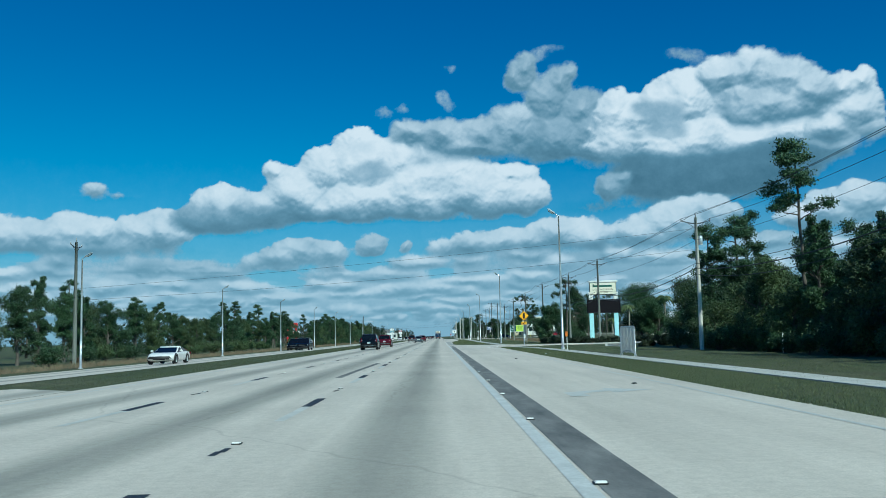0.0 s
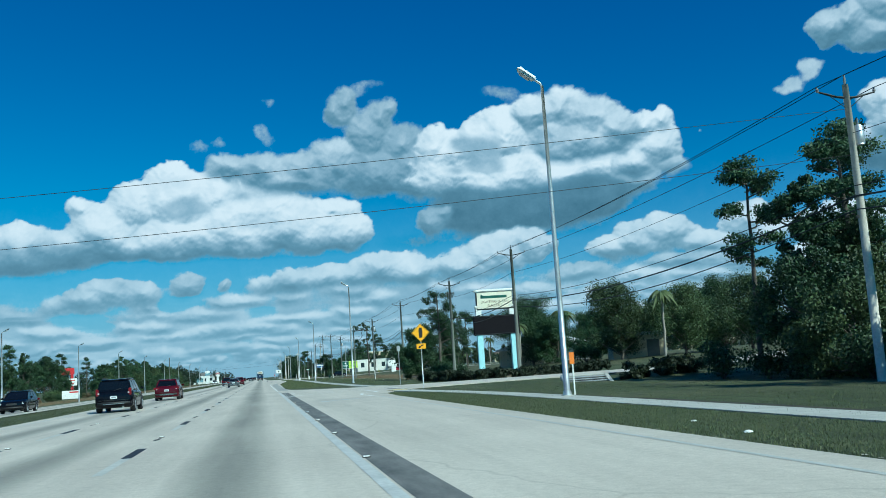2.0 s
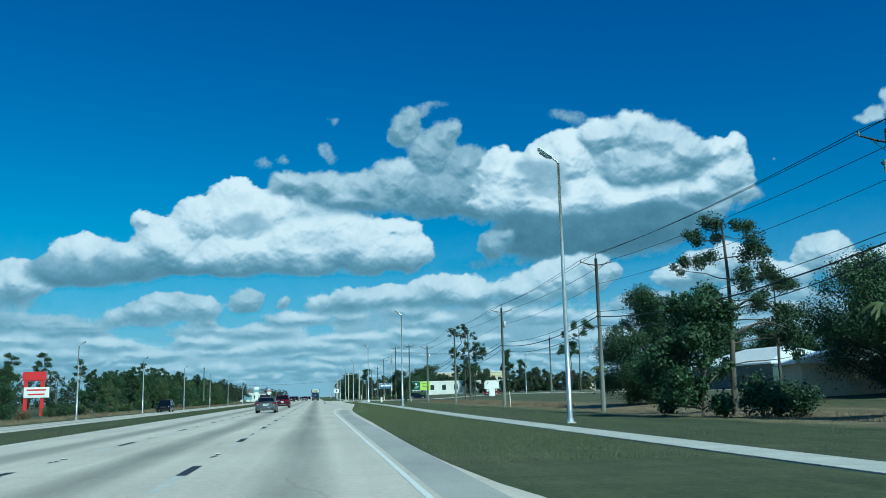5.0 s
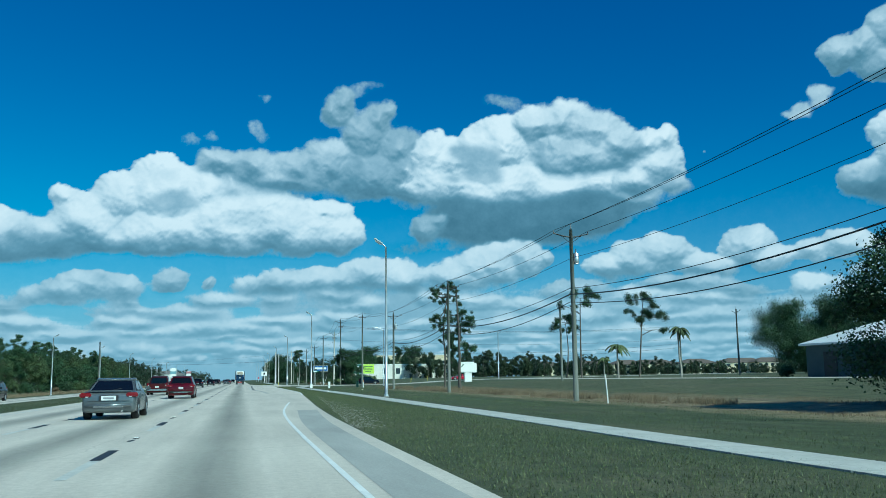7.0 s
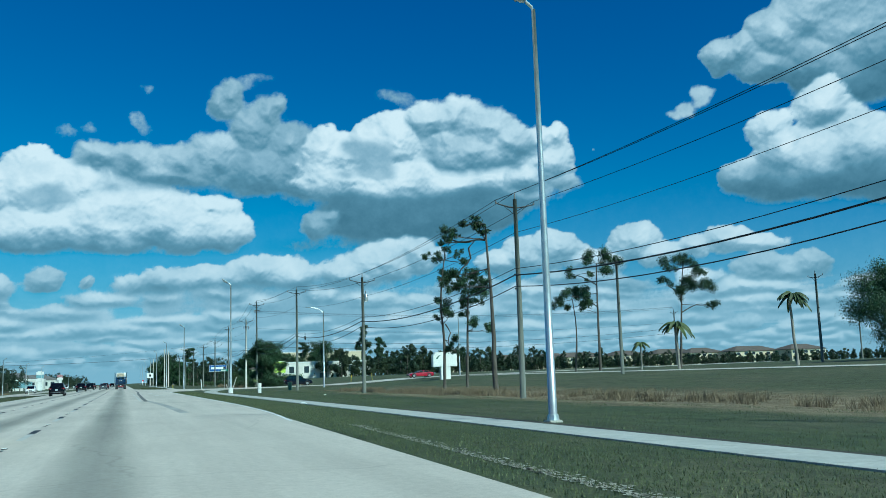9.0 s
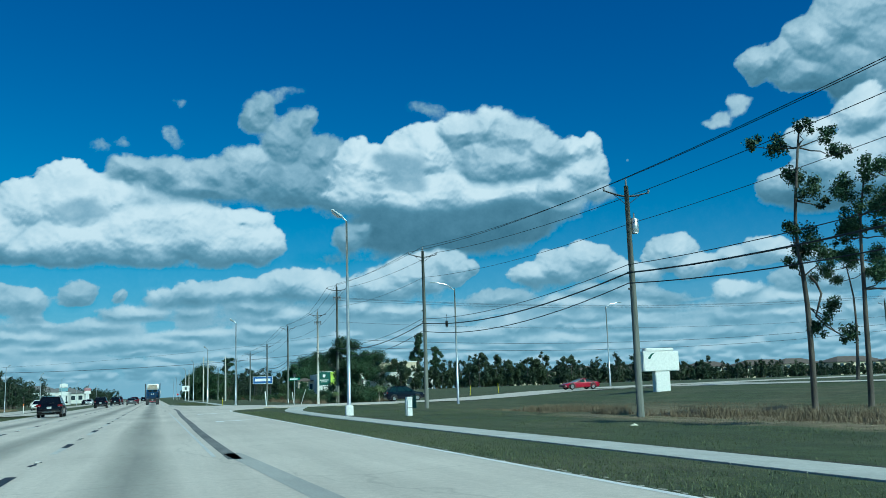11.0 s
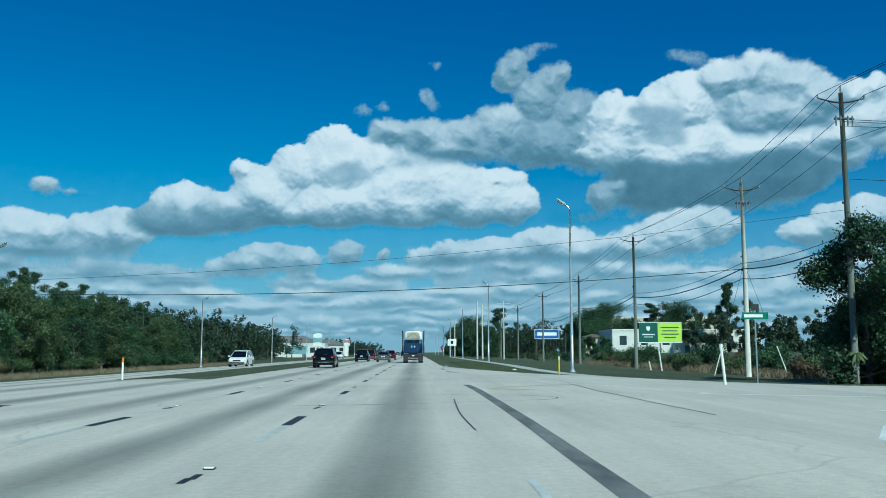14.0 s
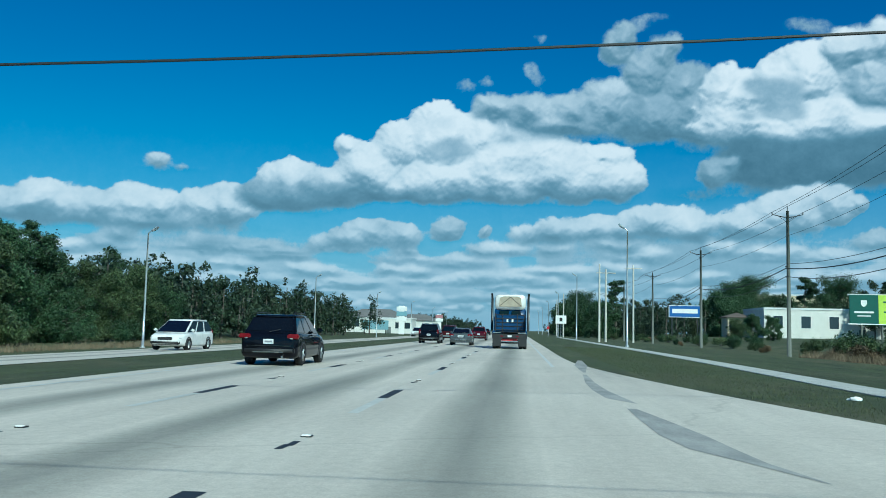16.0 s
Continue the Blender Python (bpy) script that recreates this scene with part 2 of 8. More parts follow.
# ---- the sky's clouds, far behind everything ----
# each heap: name, brightness, height of its flat base, reach of the base's shade, brightness there, softness of the edge, bumpiness, and its round heads (azimuth, height, half width, half height), in degrees
CLOUDS = [
    ("far_left", 0.86, 5.8, 1.4, 0.34, 0.24, 1.00, [(-31.4, 6.3, 3.07, 1.38), (-28.9, 6.3, 3.07, 1.45), (-25.4, 6.5, 2.11, 1.24), (-23.3, 6.8, 2.05, 1.31), (-21.8, 6.9, 1.09, 0.97), (-19.2, 6.9, 1.88, 1.11), (-17.7, 7.2, 1.71, 1.31), (-22.7, 5.9, 5.45, 0.76)]),
    ("great", 0.95, 7.8, 1.7, 0.22, 0.20, 1.15, [(-15.7, 7.5, 1.57, 1.45), (-14.0, 8.2, 2.57, 2.00), (-11.8, 8.2, 2.39, 1.66), (-10.6, 10.9, 0.83, 0.62), (-9.3, 9.5, 2.47, 2.00), (-7.6, 11.0, 1.93, 1.87), (-5.0, 11.4, 2.42, 2.35), (-5.0, 9.3, 4.46, 1.80), (-0.9, 10.1, 4.13, 2.49), (-2.5, 11.7, 2.07, 1.55), (2.7, 9.6, 3.61, 1.93), (5.1, 10.5, 1.45, 0.90), (5.9, 9.0, 1.58, 1.04), (-12.8, 6.7, 3.75, 0.83)]),
    ("crest", 0.74, 11.7, 2.4, 0.45, 0.40, 0.90, [(-1.4, 13.7, 1.60, 0.90), (0.7, 13.5, 1.67, 1.17), (3.1, 13.4, 1.74, 1.38), (5.1, 13.7, 1.95, 1.45), (2.7, 12.6, 3.47, 1.04), (6.8, 12.5, 1.73, 1.17)]),
    ("crest_wisps", 0.74, -1.0, 1.0, 1.00, 0.34, 0.90, [(0.8, 15.5, 0.63, 0.76), (-2.1, 15.3, 0.84, 0.41), (-3.5, 14.9, 0.63, 0.48), (1.3, 17.7, 0.28, 0.28)]),
    ("tower", 0.62, 10.9, 3.0, 0.55, 0.42, 1.00, [(5.5, 17.2, 0.64, 0.76), (6.2, 17.5, 0.92, 1.04), (7.7, 15.5, 1.41, 1.66), (8.7, 16.5, 1.06, 1.17), (9.9, 14.7, 1.54, 1.59), (8.2, 13.0, 2.15, 1.80), (10.6, 13.1, 1.74, 1.90), (10.9, 11.5, 1.55, 0.90)]),
    ("tower_wisps", 0.68, -1.0, 1.0, 1.00, 0.34, 0.80, [(7.1, 18.2, 0.57, 0.35), (7.9, 18.7, 0.64, 0.21), (17.0, 17.4, 1.06, 0.48)]),
    ("east", 0.97, 10.7, 1.6, 0.40, 0.20, 1.15, [(12.0, 14.3, 1.19, 1.59), (13.6, 13.8, 2.09, 1.66), (15.0, 14.4, 1.96, 1.80), (17.1, 14.7, 2.31, 2.00), (13.6, 12.3, 3.12, 1.45), (17.7, 12.3, 4.16, 2.00), (21.1, 11.8, 3.80, 1.59), (23.0, 12.2, 2.77, 1.93), (19.8, 14.9, 3.15, 2.07), (23.4, 14.6, 2.10, 2.07), (24.9, 13.3, 1.57, 2.07), (25.0, 10.9, 2.07, 1.17)]),
    ("east_lobe", 0.98, 11.5, 1.6, 0.50, 0.18, 1.00, [(26.2, 14.5, 1.19, 1.17), (27.4, 14.6, 0.91, 0.97), (27.0, 13.0, 1.56, 1.38), (25.3, 12.1, 1.38, 1.04), (27.6, 11.6, 1.17, 0.76)]),
    ("east_patches", 0.60, -1.0, 1.0, 1.00, 0.42, 0.70, [(14.9, 14.3, 1.47, 0.83), (15.4, 13.3, 1.32, 0.62), (13.8, 14.9, 0.70, 0.48), (13.5, 12.7, 0.42, 0.28), (-4.5, 11.2, 1.17, 0.62), (-1.2, 11.8, 0.55, 0.31)]),
    ("east_crown", 0.86, 12.4, 3.0, 0.56, 0.36, 0.90, [(19.2, 16.0, 1.41, 1.24), (20.8, 16.2, 1.76, 1.31), (22.8, 15.5, 2.46, 1.52), (24.3, 14.5, 1.75, 1.59), (22.1, 14.1, 2.79, 1.38), (20.5, 14.5, 1.75, 1.04)]),
    ("shadow", 0.22, 8.2, 2.6, 0.25, 0.50, 0.80, [(13.6, 10.2, 2.06, 1.24), (15.7, 9.8, 3.44, 1.52), (19.0, 9.7, 4.12, 1.66), (22.0, 10.2, 3.10, 1.38), (15.3, 8.5, 2.40, 0.69), (10.9, 8.1, 1.57, 0.48)]),
    ("shadow_puff", 0.55, 8.3, 1.0, 0.40, 0.26, 0.90, [(11.4, 9.3, 0.96, 0.90), (12.3, 9.9, 0.86, 0.48)]),
    ("row_left", 0.74, 4.9, 0.9, 0.50, 0.20, 0.90, [(-10.7, 5.5, 1.36, 0.69), (-8.9, 5.7, 1.50, 0.83), (-7.2, 5.6, 1.16, 0.69), (-4.5, 6.1, 1.29, 0.86), (-2.3, 6.0, 0.41, 0.35), (-19.1, 4.8, 1.16, 0.62), (-24.4, 4.6, 1.70, 0.48), (-15.8, 4.9, 2.04, 0.35)]),
    ("row", 0.84, 5.7, 1.0, 0.38, 0.20, 1.00, [(0.6, 5.7, 1.36, 0.76), (2.4, 6.0, 1.77, 0.90), (4.4, 6.2, 1.57, 0.97), (6.4, 6.2, 1.16, 0.83), (8.2, 6.6, 1.64, 1.17), (10.4, 6.3, 1.50, 1.04), (13.5, 6.4, 2.04, 0.97), (15.8, 7.0, 2.05, 1.31), (18.2, 7.5, 1.50, 1.24), (19.5, 7.5, 0.61, 0.76)]),
    ("row_east", 0.86, 6.1, 1.1, 0.38, 0.20, 1.00, [(23.5, 6.7, 1.57, 0.90), (25.1, 7.2, 1.37, 1.17), (27.1, 7.6, 1.78, 1.24), (29.3, 6.5, 2.04, 0.90), (32.0, 7.8, 1.44, 1.38), (33.3, 6.8, 1.36, 0.90), (35.5, 7.2, 0.96, 0.62), (37.3, 7.5, 1.37, 0.90), (39.0, 7.0, 1.36, 0.55)]),
    ("row_low_east", 0.68, 5.0, 0.8, 0.50, 0.20, 0.90, [(21.1, 5.5, 2.04, 0.62), (27.9, 5.7, 2.72, 0.55), (39.2, 5.7, 1.70, 0.76), (40.7, 5.3, 1.36, 0.41), (31.3, 5.2, 1.70, 0.35), (42.5, 5.8, 1.36, 0.76)]),
    ("far_east", 0.70, 15.8, 3.2, 0.35, 0.22, 1.05, [(38.1, 18.6, 1.14, 1.04), (39.3, 18.6, 1.29, 1.11), (41.6, 19.3, 2.01, 1.73), (43.3, 20.4, 2.17, 2.07), (45.5, 20.1, 2.88, 3.11), (47.7, 18.8, 3.22, 3.80), (41.0, 17.6, 1.99, 0.97), (43.5, 17.4, 2.13, 2.07), (46.0, 15.7, 3.16, 2.07)]),
    ("far_east_low", 0.88, 9.9, 3.4, 0.12, 0.22, 1.00, [(40.5, 13.8, 1.39, 1.24), (41.2, 12.5, 1.73, 1.73), (39.3, 11.1, 1.86, 1.11), (41.4, 10.5, 2.75, 1.38), (43.3, 11.3, 2.07, 2.42), (45.3, 11.6, 2.42, 3.11), (46.9, 9.9, 2.75, 2.07), (43.6, 14.8, 1.75, 1.52)]),
    ("scraps", 0.84, -1.0, 1.0, 1.00, 0.26, 0.80, [(36.6, 16.7, 0.64, 0.76), (35.7, 15.8, 0.77, 0.62), (35.0, 15.4, 0.35, 0.35), (29.7, 13.5, 0.28, 0.21)]),
    ("left_scrap", 0.80, 9.0, 1.0, 0.80, 0.20, 0.80, [(-22.2, 9.5, 0.76, 0.48), (-20.8, 9.3, 0.69, 0.17), (-30.1, 7.9, 1.37, 0.76), (-31.3, 7.7, 1.37, 0.90)]),
]


def cloud_material():
    m = bpy.data.materials.new("cumulus")
    m.use_nodes = True
    n, l = m.node_tree.nodes, m.node_tree.links
    n.clear()
    out = n.new("ShaderNodeOutputMaterial")
    dens, lit, haze = n.new("ShaderNodeAttribute"), n.new("ShaderNodeAttribute"), n.new("ShaderNodeAttribute")
    dens.attribute_name, lit.attribute_name, haze.attribute_name = "cover", "lit", "haze"

    def calc(op, a, c, clamp=False):
        q = n.new("ShaderNodeMath")
        q.operation, q.use_clamp = op, clamp
        for s, v in zip(q.inputs, (a, c)):
            if isinstance(v, bpy.types.NodeSocket):
                l.new(v, s)
            else:
                s.default_value = v
        return q.outputs[0]

    puff = noise_out(n, l, 0.016, 5, 0.55)
    fine = noise_out(n, l, 0.06, 5, 0.62)
    a = dens.outputs["Fac"]
    edge = calc("MULTIPLY", calc("MULTIPLY", a, calc("SUBTRACT", 1.0, a)), 4.0)
    d = calc("ADD", a, calc("MULTIPLY", edge, calc("ADD", calc("MULTIPLY", calc("SUBTRACT", puff, 0.5), 0.6), calc("MULTIPLY", calc("SUBTRACT", fine, 0.5), 0.5))))
    alpha = n.new("ShaderNodeMapRange")
    alpha.interpolation_type = "SMOOTHSTEP"
    alpha.inputs["From Min"].default_value, alpha.inputs["From Max"].default_value = 0.0, 0.9
    l.new(d, alpha.inputs["Value"])
    s = calc("ADD", lit.outputs["Fac"], calc("ADD", calc("MULTIPLY", calc("SUBTRACT", puff, 0.5), 0.16), calc("MULTIPLY", calc("SUBTRACT", fine, 0.5), 0.10)))
    col = ramp(n, l, s, [(0.0, (0.055, 0.125, 0.19)), (0.28, (0.14, 0.245, 0.345)), (0.52, (0.315, 0.41, 0.525)), (0.76, (0.595, 0.635, 0.735)), (1.0, (0.81, 0.78, 0.85))])
    col = mixed(n, l, col, (0.29, 0.43, 0.56), calc("MULTIPLY", haze.outputs["Fac"], calc("SUBTRACT", 1.0, calc("MULTIPLY", alpha.outputs[0], 0.30))))
    cover_alpha = calc("MAXIMUM", calc("MULTIPLY", alpha.outputs[0], 0.97), haze.outputs["Fac"])
    em, tr, mx = n.new("ShaderNodeEmission"), n.new("ShaderNodeBsdfTransparent"), n.new("ShaderNodeMixShader")
    l.new(col, em.inputs[0])
    l.new(cover_alpha, mx.inputs[0])
    l.new(tr.outputs[0], mx.inputs[1])
    l.new(em.outputs[0], mx.inputs[2])
    l.new(mx.outputs[0], out.inputs[0])
    return m


def value_noise(x, y, seed, octaves=4):
    """Smooth fractal noise from 0 to 1 on arrays."""
    tab = np.random.default_rng(seed).random((256, 256))
    total, amp, norm = 0.0, 1.0, 0.0
    for o in range(octaves):
        xi, yi = np.floor(x).astype(int), np.floor(y).astype(int)
        fx, fy = x - xi, y - yi
        fx, fy = fx * fx * (3 - 2 * fx), fy * fy * (3 - 2 * fy)
        g = lambda i, j: tab[(xi + i) % 256, (yi + j) % 256]
        total = total + amp * ((g(0, 0) * (1 - fx) + g(1, 0) * fx) * (1 - fy) + (g(0, 1) * (1 - fx) + g(1, 1) * fx) * fy)
        norm += amp
        amp, x, y = amp * 0.5, x * 2.03 + 17.3, y * 2.03 + 9.1
    return total / norm


def billows(x, y, seed):
    """Heaped round heads, 0 in the creases and 1 on top."""
    rg = np.random.default_rng(seed)
    jx, jy, jr = rg.random((128, 128)), rg.random((128, 128)), rg.uniform(0.75, 1.15, (128, 128))
    xi, yi = np.floor(x).astype(int), np.floor(y).astype(int)
    best = np.zeros(x.shape)
    for i in (-1, 0, 1):
        for j in (-1, 0, 1):
            cx, cy = (xi + i) % 128, (yi + j) % 128
            d2 = (xi + i + jx[cx, cy] - x) ** 2 + (yi + j + jy[cx, cy] - y) ** 2
            best = np.maximum(best, np.sqrt(np.clip(1 - d2 / jr[cx, cy] ** 2, 0, 1)))
    return best


def eased(v, lo, hi):
    t = np.clip((v - lo) / (hi - lo), 0.0, 1.0)
    return t * t * (3 - 2 * t)


def cloud_dome():
    rng = np.random.default_rng(5)
    az = np.concatenate([np.arange(-178, -44, 2.0), np.arange(-44, 60, 0.09), np.arange(60, 181, 2.0)])
    el = np.concatenate([np.arange(0.0, 25, 0.08), np.arange(25, 33, 0.5)])
    A, E = np.meshgrid(az, el)
    warp_x, warp_y = value_noise(A * 0.5, E * 0.6, 3, 5) - 0.5, value_noise(A * 0.5 + 50, E * 0.6, 4, 5) - 0.5
    X, Y = A + warp_x * 1.3, E + warp_y * 1.1
    lump = 0.45 * billows(X / 1.5, Y / 1.25, 6) + 0.33 * billows(X / 0.72, Y / 0.6, 7) + 0.22 * billows(X / 0.34, Y / 0.30, 8)
    soft = value_noise(A * 0.6, E * 0.8, 9, 5)
    cover, lit = np.zeros(A.shape), np.full(A.shape, 0.6)

    # the low layer that closes up towards the horizon: level bases, with lit sides rising behind them
    low = 0.80 * eased(E, 6.4, 3.8) * eased(E, 0.3, 1.6)
    for step in range(9, -1, -1):
        reach = (1.0 + 0.06 * step) / (np.tan(np.radians(E)) + 0.03)
        u, v = reach * np.sin(np.radians(A)), reach * np.cos(np.radians(A))
        field = value_noise(u * 1.1 + 30, v * 0.55 + 11, 21, 2) * 0.6 + value_noise(u * 2.6, v * 1.1, 22, 2) * 0.4
        a = eased(field, 0.40 + 0.016 * step, 0.56 + 0.016 * step) * low * (0.85 - 0.03 * step)
        tone = 0.58 + 0.030 * step + 0.40 * (value_noise(u * 0.7 + 9, v * 0.5, 23, 2) - 0.5)
        lit = lit * (1 - a) + tone * a
        cover = 1 - (1 - cover) * (1 - a)

    heaps = []
    e = 1.15
    while e < 4.9:                                 # ranks of small heaps, far ones first
        a = -46.0
        while a < 62:
            w, h = e * rng.uniform(0.22, 0.75), (0.08 + 0.13 * e) * rng.uniform(0.5, 1.3)
            a += w * rng.uniform(1.0, 2.2)
            y = e + rng.uniform(-0.12, 0.12) * e
            heads = [(a + w * rng.uniform(-0.75, 0.75), y + h * rng.uniform(-0.1, 0.45), w * rng.uniform(0.3, 0.6), h * rng.uniform(0.45, 0.8)) for _ in range(4)]
            heaps.append(("rank", rng.uniform(0.82, 1.0), y - h * 0.35, h * 1.3, 0.58, 0.06 + 0.05 * e, 1.0, heads))
            a += w * rng.uniform(0.4, 2.0)
        e *= 1.17
    heaps += CLOUDS
    for a in np.arange(64, 312, 3.0):              # the same fair-weather sky goes on round the back
        w, e = rng.uniform(3, 7), rng.uniform(3, 16)
        heaps.append(("back", 0.9, e - w * 0.2, 1.5, 0.45, 0.3, 1.0, [(a if a <= 180 else a - 360, e, w, w * 0.35)]))
    for name, tone, base, reach, base_tone, edge, bumps, heads in heaps:
        lo_a, hi_a = min(h[0] - h[2] for h in heads) - 1.5, max(h[0] + h[2] for h in heads) + 1.5
        lo_e, hi_e = min(h[1] - h[3] for h in heads) - 1.2, max(h[1] + h[3] for h in heads) + 1.2
        win = (slice(np.searchsorted(el, lo_e), np.searchsorted(el, hi_e)), slice(np.searchsorted(az, lo_a), np.searchsorted(az, hi_a)))
        if min(E[win].shape) < 3:
            continue
        Aw, Ew, Xw, Yw, lw, sw = A[win], E[win], X[win], Y[win], lump[win], soft[win]
        total = np.zeros(Aw.shape)
        veil = base < 0                                 # loose veils and shaded patches have no base of their own
        bend = 1.0 if veil else 0.8
        for ca, ce, rx, ry in heads:
            px, py = (Aw + bend * (Xw - Aw) - ca) / rx, (Ew + bend * (Yw - Ew) - ce) / ry
            d = (1 - np.sqrt(px * px + py * py)) * min(rx, ry)
            total = total + np.exp(np.clip(d * 6.0, -40, 40))
        small = min(1.0, max(h[3] for h in heads) / 1.2)
        core = np.log(total + 1e-12) / 6.0
        depth = core + bumps * small * (0.55 * (lw - 0.62) + (1.6 if veil else 0.8) * (sw - 0.5))
        fade = edge
        if not veil:
            under = eased(Ew, base + 1.0, base - 0.2)
            depth = depth - 0.9 * np.clip(base - Ew + 0.7 * small * (sw - 0.5), 0, 3)
            fade = edge * (1.0 + 3.0 * under * small)
        a = eased(depth, -0.45 * fade, fade)
        if veil:
            a = a * (0.55 if "wisps" in name else 0.85)
        relief = 1.5 * np.sqrt(np.clip(core + 0.25, 0.02, 2.0)) + 0.15 * bumps * lw + 0.5 * sw
        gx, gy = np.gradient(relief, az[win[1]], axis=1), np.gradient(relief, el[win[0]], axis=0)
        face = np.clip((-0.10 * gx - 0.62 * gy + 0.74) / np.sqrt(1 + gx * gx + gy * gy), 0, 1)
        light = tone * (0.44 + 0.58 * face) + (0.15 * (lw - 0.62) + 0.36 * (sw - 0.5)) * min(1.0, 0.3 + tone * 0.75)
        if veil:
            light = tone * 0.86 + 0.10 * (lw - 0.62) + 0.25 * (sw - 0.5)
        else:
            k = eased(Ew + small * (1.1 * (sw - 0.5) + 0.35 * (lw - 0.6)), base - 0.3 * small, base + reach)
            light = light * (base_tone + (1 - base_tone) * k)
        lit[win] = lit[win] * (1 - a) + light * a
        cover[win] = 1 - (1 - cover[win]) * (1 - a)
    lit = np.clip(lit, 0.02, 1.0) ** 1.3
    haze = 0.92 * np.exp(-(np.clip(E, 0, 90) / 6.6) ** 1.6)
    R, cy = 4750.0, 195.0
    ra, re = np.radians(A), np.radians(E)
    pts = np.stack([R * np.sin(ra) * np.cos(re), cy + R * np.cos(ra) * np.cos(re), R * np.sin(re)], -1).reshape(-1, 3)
    rows, cols = A.shape
    i = np.arange(rows * cols).reshape(rows, cols)
    faces = np.stack([i[:-1, :-1], i[:-1, 1:], i[1:, 1:], i[1:, :-1]], -1).reshape(-1, 4)
    me = bpy.data.meshes.new("cloud_backdrop")
    me.from_pydata(pts.tolist(), [], faces.tolist())
    for nm, v in (("cover", cover), ("lit", lit), ("haze", haze)):
        at = me.attributes.new(nm, "FLOAT", "POINT")
        at.data.foreach_set("value", v.reshape(-1).astype(np.float32))
    me.materials.append(cloud_material())
    return tagged(new("backdrop_clouds", me), "white fair-weather cumulus clouds with grey bases", "sky", kind="structure")


cloud_dome()

# ---- the ground ----
RIGHT_PROFILE = [(-3000, -0.5), (-28, -0.5), (-24.6, -0.42), (-15.3, -0.05), (-13, -0.12), (-10.4, 0.0), (6, 0.0), (9, -0.08), (11.5, -0.15),
                 (23, -0.38), (26.5, -0.5), (32, -0.15), (42, 0.45), (50, 0.80), (62, 0.92), (70, 1.0), (120, 1.5), (3000, 1.5)]


STREETS = ((110.0, 122.0), (360.0, 377.0))


def lands(x, y):
    """The height of the ground, for arrays; it rises to meet the side streets."""
    x, y = np.asarray(x, float), np.asarray(y, float)
    xs, zs = zip(*RIGHT_PROFILE)
    z = np.interp(x, xs, zs)
    for a, b in STREETS:
        off = np.maximum(np.maximum(a - y, y - b), 0.0)
        s = np.clip(1.0 - off / 11.0, 0.0, 1.0)
        s = s * s * (3 - 2 * s)
        z = np.where((x > 6) & (x < 60), z * (1 - s) + np.maximum(z, -0.02) * s, z)
    return z - 0.6 * np.exp(-((x - 22.3) / 2.4) ** 2 - ((y - 106.0) / 2.3) ** 2)      # the hollow at the drain mouth


def land(x, y):
    return float(lands(x, y))


def link(name, bm, mat, parent=None, smooth=False):
    me = bpy.data.meshes.new(name)
    bm.to_mesh(me)
    bm.free()
    for m in (mat if isinstance(mat, (list, tuple)) else [mat]):
        me.materials.append(m)
    if smooth:
        me.polygons.foreach_set("use_smooth", [True] * len(me.polygons))
    ob = new(name, me)
    ob.parent = parent
    return ob


def part(name, bm, mat, parent, label="", smooth=False):
    ob = link(name, bm, mat, parent, smooth)
    return tagged(ob, label) if label else ob


def grounded(name, x, y, z=None, turn=0.0):
    """An Empty at a thing's base."""
    e = new(name)
    e.matrix_basis = pose(x, y, land(x, y) if z is None else z, 0, 0, turn)
    return e


def ground_sheet():
    xs = [-3000, -1200, -500, -200, -90, -45, -32, -28, -24.6, -20, -15.3, -14.2, -13, -11.6, -10.4, -6, 0, 2.2, 3, 4, 5, 6, 6.8, 8, 9, 10, 11.5, 14, 16.5, 18, 19.5, 21, 22, 23,
          24.5, 26.5, 29, 32, 38, 42, 46, 50, 54, 58, 62, 70, 90, 120, 200, 500, 1200, 3000]
    ys = [-600, -120] + sorted(set(np.arange(-40, 640, 3.0).tolist() + [99.5, 100.5, 102.5, 103.5, 105.5, 106.5, 108.5, 109.2])) + [700, 800, 1000, 1500, 2500, 4600]
    bm = bmesh.new()
    rng = random.Random(2)
    g = []
    for y in ys:
        row = []
        for x in xs:
            z = land(x, y)
            if -10.4 < x < 2.2 or -24.6 < x < -15.3:
                z -= 0.10
            elif x >= 2.2 and x <= 6.8:
                z -= 0.012
            elif x < 60 and any(a - 3 < y < b + 3 for a, b in STREETS):
                z -= 0.03
            elif 12 < x < 45 or x < -28:
                z += rng.uniform(-0.05, 0.05)
            row.append(bm.verts.new((x, y, z)))
        g.append(row)
    for a, b in zip(g, g[1:]):
        for p, q, r, s in zip(a, a[1:], b[1:], b):
            bm.faces.new((p, q, r, s))
    return tagged(link("ground", bm, GRASS, smooth=True), "mown grass verge and dry field ground", "ground", kind="structure")


ground_sheet()


def slab(bm, outline, z, depth=0.12):
    """A flat slab with the given outline, its top at z."""
    from mathutils.geometry import tessellate_polygon
    top = [bm.verts.new((x, y, z)) for x, y in outline]
    low = [bm.verts.new((x, y, z - depth)) for x, y in outline]
    for tri in tessellate_polygon([[Vector((x, y, 0)) for x, y in outline]]):
        f = bm.faces.new([top[i] for i in tri])
        f.normal_update()
        if f.normal.z < 0:
            f.normal_flip()
    n = len(outline)
    for i in range(n):
        bm.faces.new((top[i], low[i], low[(i + 1) % n], top[(i + 1) % n]))


